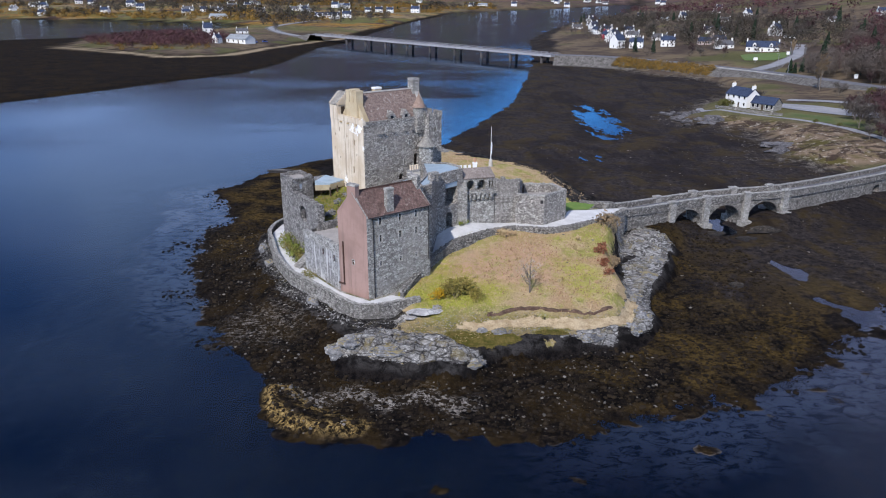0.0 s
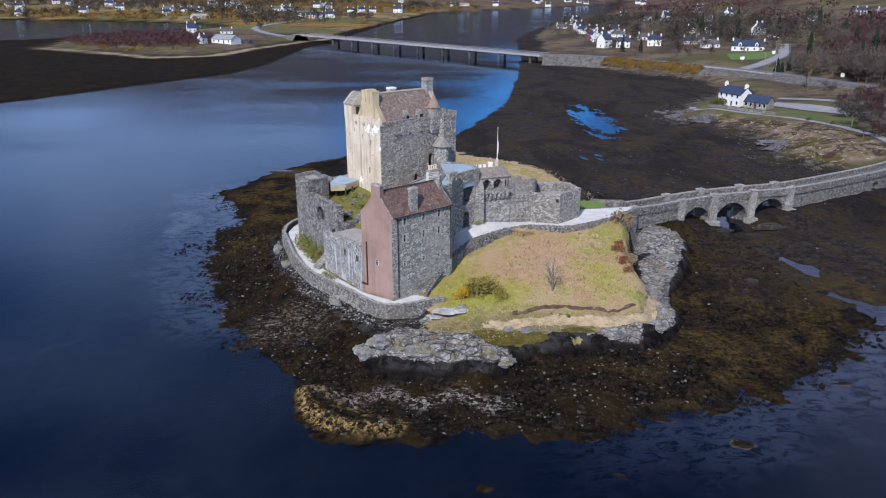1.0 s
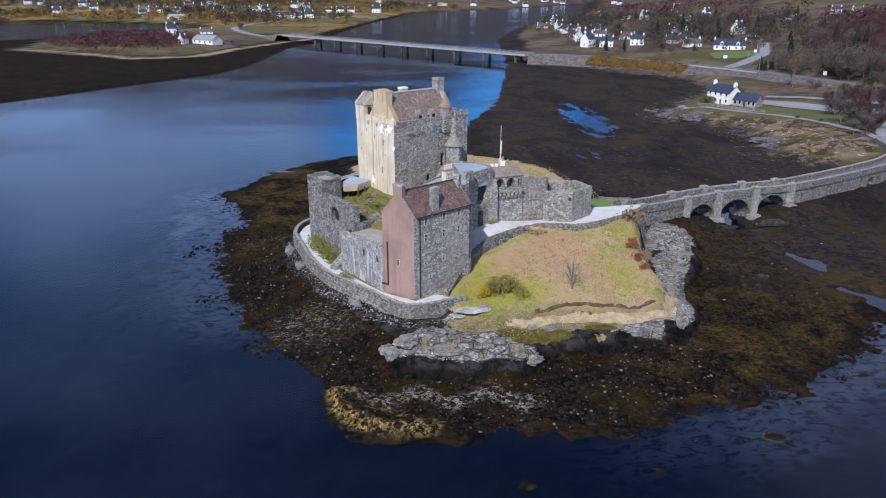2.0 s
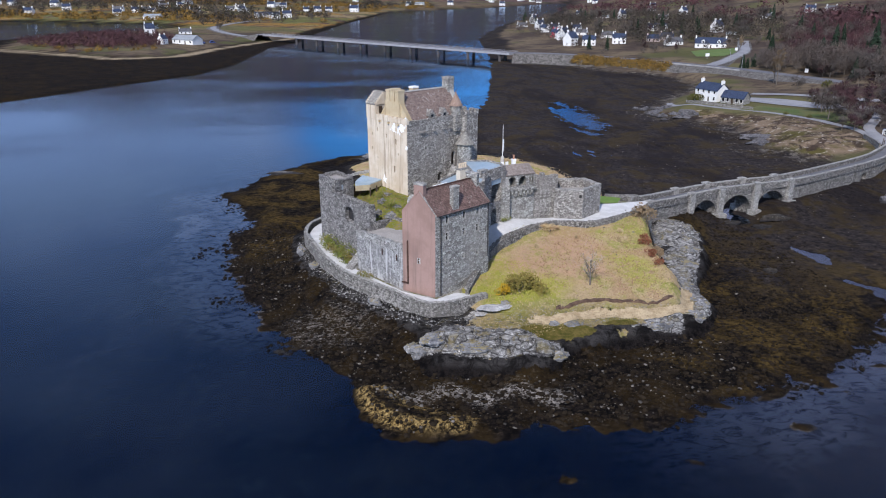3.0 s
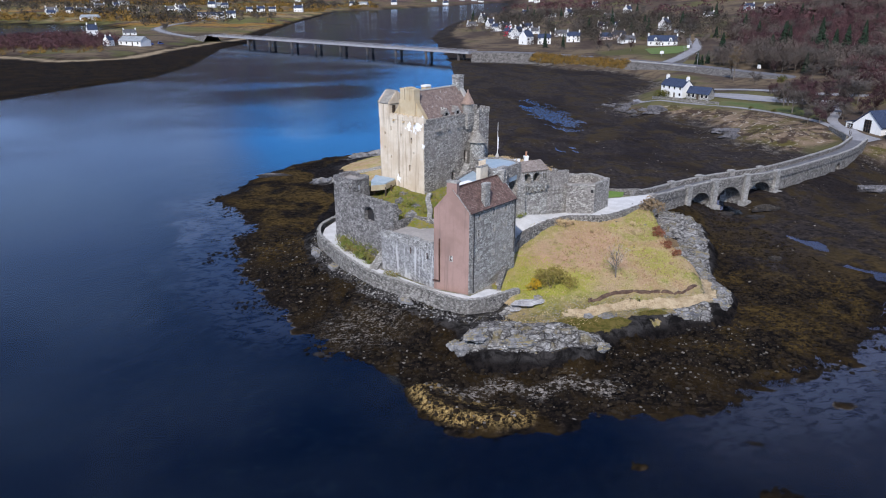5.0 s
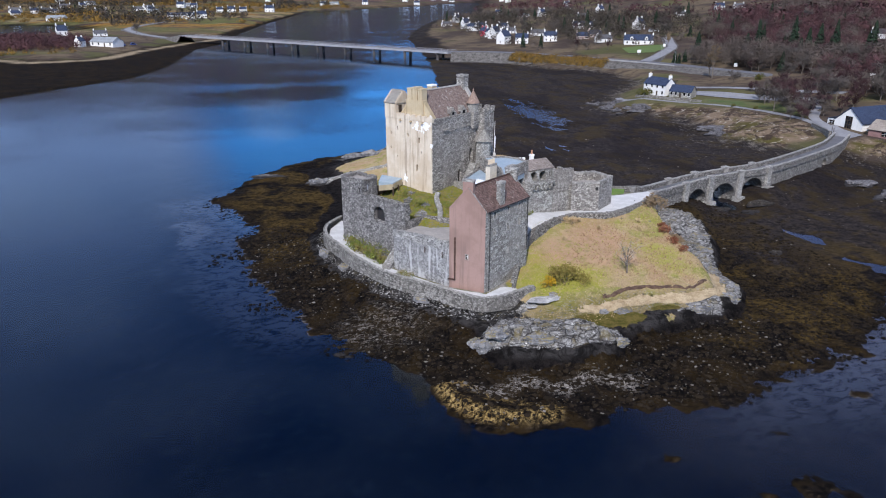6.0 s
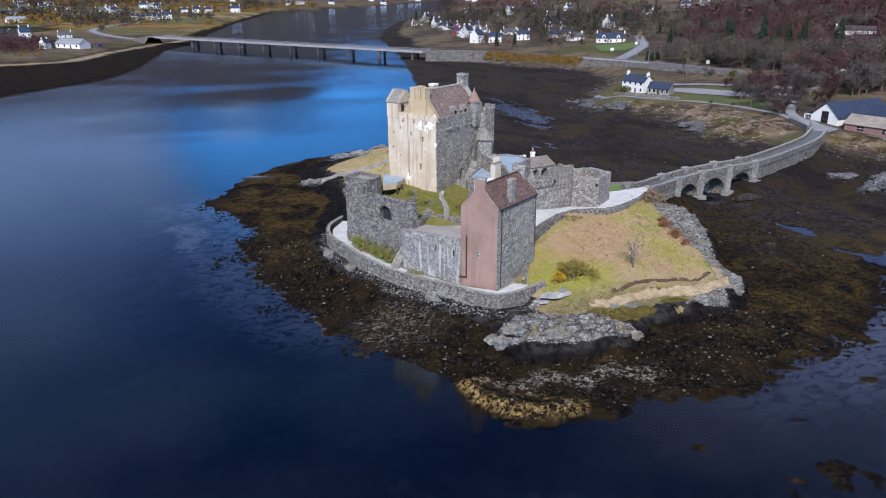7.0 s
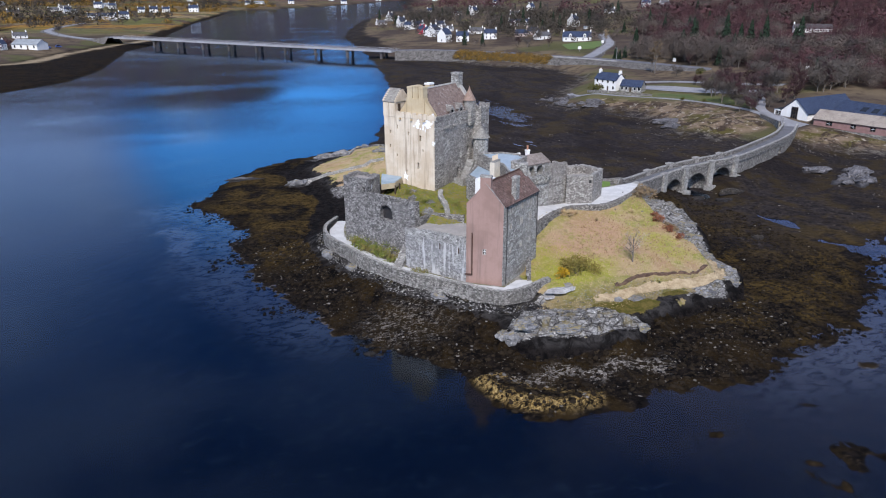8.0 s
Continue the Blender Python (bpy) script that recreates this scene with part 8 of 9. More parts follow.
def plant(kind, x, y, scale=1.0, group="trees of the mainland"):
    i = nr.randrange(len(kinds[kind]))
    proto = kinds[kind][i]
    m = pose(x, y, level_at(x, y), 0, 0, nr.uniform(0, 360))
    ob = proto if (kind, i) not in first else copy_thing(proto, m)
    first.add((kind, i))
    ob.matrix_basis = m @ Matrix.Diagonal((scale, scale, scale * nr.uniform(0.85, 1.15), 1))
    ob["group"] = group
    return ob


BRACKEN = foliage("dead_bracken", (0.20, 0.115, 0.07), (0.34, 0.22, 0.13), (0.30, 0.21, 0.12))
placed = 0
while placed < 105:
    x, y = nr.uniform(180, 520), nr.uniform(225, 750)
    if float(inside(np.array([x]), np.array([y]), WOOD)[0]) < 0 or (x > 400 and nr.random() < 0.55):
        continue
    t = min(max((x - 384) * -0.69 + (y - 456) * -0.72, 0), 32)
    if math.hypot(x - 384 + 0.69 * t, y - 456 + 0.72 * t) < 22:
        continue
    plant(nr.choices(["grey", "plum", "fir"], [0.40, 0.46, 0.14])[0], x, y, nr.uniform(0.75, 1.25), "trees of the wood")
    placed += 1
for x, y, s in ((226.5, 444.6, 1.6), (234.1, 404, 1.8), (238.5, 400, 1.5), (260.8, 397.8, 1.6), (254.6, 377.1, 1.8), (262.6, 378, 1.5), (274.2, 351.2, 1.7), (200.2, 261.7, 1.1), (286.2, 367.9, 1.5), (268, 372, 1.4)):
    plant("fir", x, y, s)
for x, y, s in ((177.2, 347, 1.1), (179.2, 353, 1.0), (225.8, 482.3, 0.8)):
    plant("tan", x, y, s)
for x, y, s in ((154.6, 257.1, 0.8), (146.5, 237.4, 0.8), (137, 226, 0.7), (151.8, 271, 0.7), (149.7, 262.1, 0.8), (155.4, 238.3, 0.9), (160.8, 289.8, 0.6), (143, 232, 0.75), (162.5, 248.2, 0.9), (170.5, 258, 0.9), (158, 232, 0.8), (166.3, 236.3, 0.9), (176.3, 246.1, 1.0)):
    plant("plum", x, y, s)
for x, y, s in ((147.9, 262, 1.0), (141, 247, 0.9), (142, 240, 1.0), (140, 229, 0.8), (145, 233, 1.0), (155.6, 257.4, 1.1), (152, 243, 1.1), (162.2, 272.9, 1.1), (149, 248, 1.1), (158, 264, 1.0), (160, 244, 1.1), (168, 266, 1.1), (172, 252, 1.2), (178, 262, 1.2)):
    plant(nr.choice(["plum", "plum", "grey"]), x, y, s)
# the wood's lower edge, above the main road
for _ in range(60):
    t, w = nr.random(), nr.uniform(16, 50)
    q = Vector((192, 352)).lerp(Vector((252, 262)), t) + Vector((0.83, 0.55)) * w
    plant(nr.choices(["grey", "plum", "fir"], [0.6, 0.3, 0.1])[0], q.x, q.y, nr.uniform(0.8, 1.25), "trees of the wood")
for _ in range(22):
    t, w = nr.random(), nr.uniform(8, 26)
    q = Vector((163, 400)).lerp(Vector((192, 352)), t) + Vector((0.85, 0.5)) * (w + 24)
    plant(nr.choices(["grey", "plum", "fir"], [0.6, 0.3, 0.1])[0], q.x, q.y, nr.uniform(0.6, 1.1), "trees of the wood")
for _ in range(18):
    q = Vector((176, 236)).lerp(Vector((205, 262)), nr.random()) + Vector((nr.uniform(-4, 14), nr.uniform(-8, 12)))
    plant(nr.choices(["grey", "plum"], [0.7, 0.3])[0], q.x, q.y, nr.uniform(0.8, 1.15), "trees of the wood")
for x, y, s in ((192.5, 285.5, 1.1), (214.6, 327.9, 1.0), (197.7, 315.2, 0.9), (210.3, 291.3, 1.1), (148, 229, 0.6), (202.1, 251.8, 1.0), (134, 228, 0.5), (183.5, 277.7, 0.9), (133.3, 309.8, 0.6), (127.4, 313.8, 0.5), (175, 325.3, 0.7), (186.7, 305.4, 0.8)):
    plant("grey", x, y, s)
for x, y, k, s in ((207.2, 850.7, "fir", 1.0), (229.4, 903, "grey", 1.2), (233.2, 879.2, "fir", 1.0), (140.2, 542.4, "fir", 0.8), (150, 530.4, "fir", 0.7), (207.5, 657.7, "grey", 1.2), (215.4, 651.7, "fir", 1.0), (190.5, 524.2, "grey", 1.0), (331.5, 799.2, "grey", 1.3),
                   (338.2, 777.4, "plum", 1.3), (284.3, 601.6, "grey", 1.1), (276.1, 575.9, "grey", 1.0), (365.5, 720.7, "grey", 1.4), (373.3, 712.7, "fir", 1.2), (171.7, 515.4, "plum", 0.8), (173.5, 501.5, "grey", 0.7), (186.3, 493.5, "plum", 0.8)):
    plant(k, x, y, s)
for _ in range(56):
    x, y = nr.uniform(150, 420), nr.uniform(520, 1150)
    if x > 120 + (y - 500) * 0.12 and level_at(x, y) > 5:
        plant(nr.choices(["grey", "plum", "fir"], [0.3, 0.2, 0.5])[0], x, y, nr.uniform(0.8, 1.3), "trees of the village")
for _ in range(20):
    x, y = nr.uniform(-700, -60), nr.uniform(760, 1700)
    if level_at(x, y) > 2.2:
        plant(nr.choices(["grey", "plum", "fir"], [0.5, 0.35, 0.15])[0], x, y, nr.uniform(0.8, 1.3), "trees of the far shore")

# far scrub and woods, too many to count
def spots_in(n, x0, x1, y0, y1, s0, s1, seed, test=None):
    r = random.Random(seed)
    out = []
    while len(out) < n:
        x, y = r.uniform(x0, x1), r.uniform(y0, y1)
        if test is None or test(x, y):
            out.append((x, y, r.uniform(s0, s1)))
    return out


def within(poly):
    return lambda x, y: float(inside(np.array([x]), np.array([y]), poly)[0]) > 0


def in_wood(x, y):
    """Inside the wood, clear of the bungalow and the slope below it."""
    t = min(max(((x - 384) * -0.69 + (y - 456) * -0.72), 0), 32)
    return within(WOOD)(x, y) and math.hypot(x - 384 + 0.69 * t, y - 456 + 0.72 * t) > 21


def crowns(name, label, spots, mat_, seed, twigs=150, twig=0.30, tall=1.0, foot=0.3, category="trees", lift=None):
    """Rounded leafless crowns over many spots as one mesh: sprigs that lie over uneven domes, each dome in a tone of its own."""
    r = random.Random(seed)
    verts, faces, tones, normals = [], [], [], []
    for x, y, s in spots:
        z, tone = (lift or level_at)(x, y), r.random()
        lobes = [Vector((r.gauss(0, 1), r.gauss(0, 1), r.uniform(0.2, 1.2))).normalized() for _ in range(5)]
        for _ in range(twigs):
            d = Vector((r.gauss(0, 1), r.gauss(0, 1), r.gauss(0.35, 0.8))).normalized()
            swell = 0.78 + 0.3 * max(d.dot(q) for q in lobes)
            rad = s * swell * (1.0 - 0.45 * r.random() ** 2)
            c = Vector((x, y, z + s * tall * (0.55 + foot))) + Vector((d.x * rad, d.y * rad, d.z * rad * tall))
            if c.z < z:
                continue
            n = (d + Vector((r.gauss(0, 0.45), r.gauss(0, 0.45), r.gauss(0.1, 0.4)))).normalized()
            u = n.orthogonal().normalized()
            v = n.cross(u)
            a = r.uniform(0, 6.28)
            u, v = u * math.cos(a) + v * math.sin(a), v * math.cos(a) - u * math.sin(a)
            u, v = u * twig * s * 0.28 * r.uniform(0.5, 1.1), v * twig * s * 0.55 * r.uniform(0.6, 1.5)
            k0 = len(verts)
            verts += [tuple(c - u - v * 0.5), tuple(c + u - v * 0.4), tuple(c + u * 0.3 + v)]
            faces.append((k0, k0 + 1, k0 + 2) if u.cross(v).dot(d) > 0 else (k0, k0 + 2, k0 + 1))
            soft = (d + (n - d) * 0.35 + Vector((0, 0, 0.15))).normalized()
            normals += [tuple(soft)] * 3
            tones += [min(1.0, max(0.0, tone + r.gauss(0, 0.06)))] * 3
    me = bpy.data.meshes.new(name)
    me.from_pydata(verts, [], faces)
    me.attributes.new("tone", "FLOAT", "POINT").data.foreach_set("value", tones)
    me.polygons.foreach_set("use_smooth", [True] * len(me.polygons))
    me.normals_split_custom_set_from_vertices(normals)
    me.materials.append(mat_)
    return tagged(new(name, me), label, category, kind="stuff")


def lumpy(x, y, size, seed):
    return float(fbm(np.array([x]), np.array([y]), size, 3, seed)[0])


crowns("wood_undergrowth", "reddish-brown bare undergrowth of the wood", spots_in(2600, 180, 540, 225, 760, 1.4, 2.6, 31, in_wood), WOOD_PLUM, 32, 80, 0.36)
crowns("wood_canopy", "plum-brown leafless canopy of the wood", spots_in(1500, 190, 540, 240, 760, 2.2, 3.8, 61, in_wood), WOOD_PLUM, 62, 250, 0.19, 1.35, 0.9)
crowns("grey_canopy", "grey leafless crowns among the plum wood", spots_in(330, 185, 480, 240, 700, 3.2, 5.2, 63, lambda x, y: in_wood(x, y) and lumpy(x, y, 60, 64) > 0.12), WOOD_GREY, 65, 560, 0.16, 1.15, 0.6)
edge_line = [Vector((175, 385)), Vector((192, 352)), Vector((214, 312)), Vector((252, 262))]
edge_spots = []
for _ in range(230):
    i = nr.randrange(3)
    q = edge_line[i].lerp(edge_line[i + 1], nr.random()) + Vector((0.83, 0.55)) * nr.uniform(15, 62)
    edge_spots.append((q.x, q.y, nr.uniform(2.6, 4.6)))
crowns("grey_thicket", "grey leafless trees along the wood's edge", edge_spots, WOOD_GREY, 47, 520, 0.16, 1.3, 0.9)
crowns("shop_thicket", "grey leafless trees behind the shop", [(x, y, nr.uniform(2.4, 4.4)) for x, y in ((nr.uniform(182, 236), nr.uniform(222, 284)) for _ in range(90)) if (x - 160) * 0.9 > (y - 262) * -0.4 + 22], WOOD_GREY, 66, 560, 0.16, 1.15, 0.5)
crowns("village_trees", "dark leafless garden trees between the village houses", [(x, y, nr.uniform(2.6, 5.2)) for x, y in ((nr.uniform(140, 360), nr.uniform(535, 980)) for _ in range(760)) if x > 128 + (y - 520) * 0.12 and lumpy(x, y, 50, 67) > -0.1], WOOD_DARK, 68, 120, 0.3, 1.3, 0.5)
tr = random.Random(69)
verts, faces = [], []
for x, y, s in spots_in(800, 185, 500, 230, 700, 5.0, 9.5, 70, in_wood):
    z, k0, rr = level_at(x, y), len(verts), tr.uniform(0.10, 0.2)
    lx, ly = tr.uniform(-0.8, 0.8), tr.uniform(-0.8, 0.8)
    verts += [(x + rr * c, y + rr * d, z - 0.4) for c, d in ((1, 0), (-0.5, 0.87), (-0.5, -0.87))] + [(x + lx + 0.04 * c, y + ly + 0.04 * d, z + s) for c, d in ((1, 0), (-0.5, 0.87), (-0.5, -0.87))]
    faces += [(k0 + a, k0 + (a + 1) % 3, k0 + 3 + (a + 1) % 3, k0 + 3 + a) for a in range(3)]
me = bpy.data.meshes.new("wood_trunks")
me.from_pydata(verts, [], faces)
me.materials.append(foliage("pale_trunks", (0.16, 0.14, 0.125), (0.3, 0.27, 0.24), (0.18, 0.16, 0.14)))
tagged(new("wood_trunks", me), "slender pale trunks of the leafless wood", "trunks", kind="stuff")
crowns("far_wood", "brown leafless scrub on the far slopes", spots_in(1500, 380, 1400, 350, 1700, 4, 8, 33, lambda x, y: lumpy(x, y, 160, 35) > -0.15), WOOD_PLUM, 34, 40, 0.5)
crowns("spit_thicket", "plum-brown thicket on the low spit", spots_in(520, -345, -195, 625, 790, 2.0, 4.0, 35, within([(-330.8, 695.9), (-291.6, 646.1), (-227.5, 607.9), (-197.7, 623.5), (-188.3, 684.8), (-221.3, 764.3), (-290.4, 784.7)])), WOOD_PLUM, 36, 60, 0.4)
crowns("spit_gorse", "yellow-flecked gorse on the low spit", spots_in(90, -340, -190, 600, 760, 1.5, 3.0, 37, within([(-321, 676), (-267, 621.1), (-198.1, 576), (-178.1, 605.5), (-207.3, 655.3), (-290.8, 735.2)])), WOOD_OCHRE, 38, 60, 0.4, 0.7, 0.0)
gr = random.Random(48)
bank_spots, bank_top = [], {}
for (ax, ay), (bx, by), za in zip(main_line[9:], main_line[10:24], main_z[9:]):
    d = (Vector((bx, by)) - Vector((ax, ay))).normalized()
    for _ in range(26):
        off = gr.uniform(5.6, 11.0)
        q = Vector((ax, ay)).lerp(Vector((bx, by)), gr.random()) - Vector((-d.y, d.x)) * off
        bank_spots.append((q.x, q.y, gr.uniform(1.4, 2.4)))
        bank_top[(q.x, q.y)] = za - 0.93 * max(0.0, off - 5.2) + 0.35
crowns("road_gorse", "ochre gorse along the road bank", bank_spots, WOOD_OCHRE, 39, 60, 0.4, 0.7, 0.0, "shrubs", lambda x, y: max(bank_top[(x, y)], level_at(x, y)) - 0.5)
crowns("far_shore_gorse", "ochre gorse and bracken over the far shore", spots_in(1700, -950, 140, 1040, 2100, 3.5, 8, 40, lambda x, y: level_at(x, y) > 2.4 and lumpy(x, y, 130, 49) > 0.05), WOOD_OCHRE, 41, 34, 0.55, 0.6, 0.0)
crowns("far_shore_trees", "brown leafless trees about the far shore houses", spots_in(900, -950, 140, 1010, 2100, 4, 8, 42, lambda x, y: level_at(x, y) > 2.2 and lumpy(x, y, 90, 50) > 0.08), WOOD_DARK, 43, 46, 0.5, 1.1, 0.2)
crowns("village_scrub", "brown bushes among the village houses", spots_in(700, 130, 460, 500, 1300, 2, 4.5, 44, lambda x, y: level_at(x, y) > 4.5), WOOD_GREY, 45, 60, 0.45, 0.9)

# shrubs and tufts of the islet
gorse_at = bush_proto("gorse_bush", "dense olive-brown gorse bush on grassy slope", GORSE, 1.9, 2.4, 51)
gorse_at.matrix_basis = pose(2.4, 106.5, level_at(2.4, 106.5), 0, 0, 20)
for x, y, s in ((4.2, 107.6, 0.95), (0.8, 107.4, 0.8), (3.4, 109.0, 0.9), (5.6, 106.4, 0.7), (1.6, 109.6, 0.7)):
    copy_thing(gorse_at, pose(x, y, level_at(x, y), 0, 0, s * 300)).scale = (s, s, s)
yellow = bush_proto("flowering_gorse", "yellow-flowering gorse bush beside the olive gorse", GORSE_YELLOW, 0.95, 1.3, 52, 300, 0.13)
yellow.matrix_basis = pose(-0.6, 106.6, level_at(-0.6, 106.6), 0, 0, 0) @ Matrix.Diagonal((1.25, 1.25, 1.3, 1))
bare = tree_proto("bare_tree", "small pale leafless tree on the grassy slope", 5.4, 2.4, 53, foliage("pale_twigs", (0.32, 0.27, 0.22), (0.46, 0.4, 0.33), (0.3, 0.25, 0.2)), 0.17, 170, 0.9, 0.03)
bare.matrix_basis = pose(14.0, 108.3, level_at(14.0, 108.3), 0, 0, 30) @ Matrix.Diagonal((0.85, 0.85, 1.45, 1))
thorn = bush_proto("brown_bush", "rusty brown leafless bush at slope edge", TWIG_TAN, 1.6, 2.6, 54, 420, 0.14, 1.8)
thorn.matrix_basis = pose(31.0, 131.5, level_at(31, 131.5), 0, 0, 0) @ Matrix.Diagonal((1.25, 1.25, 1.3, 1))
russet = bush_proto("russet_bush", "russet bare bush along the slope edge", foliage("russet_twigs", (0.16, 0.06, 0.035), (0.26, 0.11, 0.06), (0.2, 0.09, 0.05)), 1.1, 1.3, 58, 300, 0.12, 1.6)
russet.matrix_basis = pose(27.6, 121.5, level_at(27.6, 121.5), 0, 0, 0)
for x, y, s in ((27.4, 117.5, 0.9), (27.5, 114.4, 0.8), (28.4, 124.0, 0.7)):
    copy_thing(russet, pose(x, y, level_at(x, y), 0, 0, s * 500)).scale = (s, s, s)
for x, y, s in ((30.0, 121.5, 0.7), (29.2, 118.5, 0.6), (21.0, 151.0, 0.9), (24.5, 153.0, 1.0), (28.0, 152.0, 0.9), (31.5, 153.5, 0.6)):
    copy_thing(thorn, pose(x, y, level_at(x, y), 0, 0, s * 500)).scale = (s, s, s)
reed = bush_proto("reed_clump", "tall tan reed clump by the approach wall", DRY_GRASS, 0.9, 1.5, 55, 220, 0.07, 6.0)
reed.matrix_basis = pose(12.0, 127.6, level_at(12, 127.6), 0, 0, 0)
for x, y, s in ((11.0, 128.2, 0.9), (13.2, 128.0, 0.7), (8.0, 121.5, 0.5), (16.0, 124.5, 0.55), (21.0, 119.0, 0.45), (11.5, 113.0, 0.4), (24.5, 126.0, 0.6), (19.0, 111.5, 0.4), (5.5, 113.0, 0.45), (25.0, 111.0, 0.4), (36.8, 152.5, 1.3), (38.0, 151.8, 1.1), (39.4, 152.6, 1.2)):
    copy_thing(reed, pose(x, y, level_at(x, y), 0, 0, s * 400)).scale = (s, s, s)
ivy = bush_proto("creeper_clump", "green and russet shrub below the ruined wall", IVY, 1.5, 1.3, 56, 380, 0.13)
ivy.matrix_basis = pose(-26.8, 128.0, 4.6, 0, 0, 0)
for x, y, z, s in ((-25.7, 125.8, 4.8, 1.25), (-28.2, 131.4, 4.8, 1.2), (-24.8, 124.0, 4.7, 1.15), (-28.9, 134.0, 4.9, 0.9), (-27.5, 129.6, 4.6, 1.2), (-23.8, 122.4, 4.6, 0.9), (-24.6, 122.8, 4.4, 0.7), (-22.4, 116.2, 4.6, 0.6), (-21.4, 115.2, 4.5, 0.6), (-17.9, 124.9, 11.2, 0.7), (-14.5, 126.4, 11.6, 0.9),
                (-17.0, 129.0, 12.6, 0.9), (-11.4, 127.2, 12.0, 0.8), (-18.2, 133.4, 13.2, 0.7), (3.6, 129.6, 9.2, 0.45), (4.5, 130.6, 9.2, 0.5)):
    copy_thing(ivy, pose(x, y, z, 0, 0, s * 700)).scale = (s, s, s)
hedge = bush_proto("hedge", "clipped olive hedge beside the cottage", HEDGE, 3.2, 2.6, 57, 700, 0.24, category="hedge")
hedge.matrix_basis = pose(117.9, 305.5, level_at(117.9, 305.5), 0, 0, 0)
copy_thing(hedge, pose(116.4, 301.5, level_at(116.4, 301.5), 0, 0, 60))
for x, y, s in ((133.9, 262.3, 0.35), (138.3, 254.3, 0.35), (188.9, 325.2, 0.9), (172.8, 295.6, 0.5)):
    copy_thing(hedge, pose(x, y, level_at(x, y), 0, 0, 60)).scale = (s, s, s)


def turf(name, label, poly, n, mat_, blade, seed, lift=0.0):
    """Grass tufts over an outline, as one mesh."""
    r = random.Random(seed)
    xs, ys = [p[0] for p in poly], [p[1] for p in poly]
    px = np.array([r.uniform(min(xs), max(xs)) for _ in range(n * 2)])
    py = np.array([r.uniform(min(ys), max(ys)) for _ in range(n * 2)])
    keep_ = inside(px, py, poly) > 0.3
    px, py = px[keep_][:n], py[keep_][:n]
    pz = ground_height(px, py)
    verts, faces = [], []
    for x, y, z in zip(px, py, pz):
        for _ in range(4):
            a = r.uniform(0, 6.28)
            w, h = blade * r.uniform(0.3, 0.6), blade * r.uniform(0.8, 2.0)
            dx, dy = math.cos(a) * w, math.sin(a) * w
            lx, ly = r.uniform(-0.6, 0.6) * h, r.uniform(-0.6, 0.6) * h
            k0 = len(verts)
            verts += [(x - dx, y - dy, z - 0.03 + lift), (x + dx, y + dy, z - 0.03 + lift), (x + lx, y + ly, z + h + lift)]
            faces.append((k0, k0 + 1, k0 + 2))
    me = bpy.data.meshes.new(name)
    me.from_pydata(verts, [], faces)
    me.materials.append(mat_)
    return tagged(new(name, me), label, "grass", kind="stuff")


turf("dry_grass", "tufted ochre winter grass on the islet slope", HILL, 2300, DRY_GRASS, 0.12, 61)
turf("bracken", "dead reddish-brown bracken on the islet slope", [(8, 108), (20, 106), (28, 108), (30, 128), (33, 136), (22, 128), (12, 124), (6, 116)], 900, BRACKEN, 0.16, 65)
turf("green_grass", "yellow-green grass tufts among the dry grass", HILL, 1500, HILL_GREEN, 0.11, 62)
turf("lush_grass", "bright green grass at the foot of the approach wall", [(-5, 106), (3, 103.5), (9, 106), (8, 111), (5, 117), (0, 117.5), (-4, 112)], 1500, HILL_GREEN, 0.13, 67)
turf("low_grass", "ochre and olive grass among the low rocks", [(-10, 97.5), (2, 95), (10, 98.5), (16, 101), (14, 103), (2, 101.5), (-4, 102.5)], 380, DRY_GRASS, 0.10, 66)
turf("north_grass", "dry grass on the northern part of islet", [(-2, 155), (14, 150), (32, 152), (36, 165), (28, 190), (8, 210), (-12, 200), (-14, 170)], 2600, DRY_GRASS, 0.14, 63)
turf("ward_grass", "green grass on the castle knoll", [(-20, 124), (-16, 126), (-11, 122), (-6, 124), (-8, 130), (-14, 132), (-20, 138), (-24, 134)], 1500, IVY, 0.16, 64)

# lawns and the eroded turf edge
paved("lawn", [(25.0, 142.2), (29.6, 142.6), (31.5, 146.0), (27.5, 148.0), (23.5, 146.0)], 0.06, plain("mown_grass", (0.10, 0.17, 0.03), (0.13, 0.19, 0.04), 0.8, 0.9, 0.3), "small mown green lawn beside the bastion", category="lawn")
paved("cottage_lawn", [(123, 277), (131, 270), (139, 256), (141, 240), (141, 228), (150, 244), (152, 256), (144, 273), (135, 283)], 0.15, plain("rough_grass", (0.06, 0.085, 0.02), (0.10, 0.095, 0.035), 0.12, 0.9, 0.3), "rough green grass by the car park", 2.5, level_at, "lawn")
paved("villa_lawn", [(198, 496), (214, 500), (234, 500), (226, 482), (208, 468), (192, 473)], 0.2, plain("villa_grass", (0.08, 0.125, 0.035), (0.10, 0.14, 0.035), 0.2, 0.9), "green lawn before the dormered villa", 5.0, level_at, "lawn")
edge = smooth_line([(7.0, 102.3), (8.5, 102.6), (13.5, 104.0), (18.0, 103.4), (22.0, 102.9), (26.0, 104.2)], 8)
edge = [(x + nr.uniform(-0.08, 0.08), y + nr.uniform(-0.1, 0.1)) for x, y in edge]
bm = strip_wall(bmesh.new(), edge, 0.6, [level_at(*p) - 0.6 for p in edge], [level_at(*p) + nr.uniform(0.0, 0.3) for p in edge])
tagged(part("turf_edge", bm, plain("bare_peat", (0.075, 0.045, 0.032), (0.15, 0.095, 0.065), 1.5, 0.95, 0.4)), "eroded dark peat edge below the grassy slope", "bank", kind="structure")

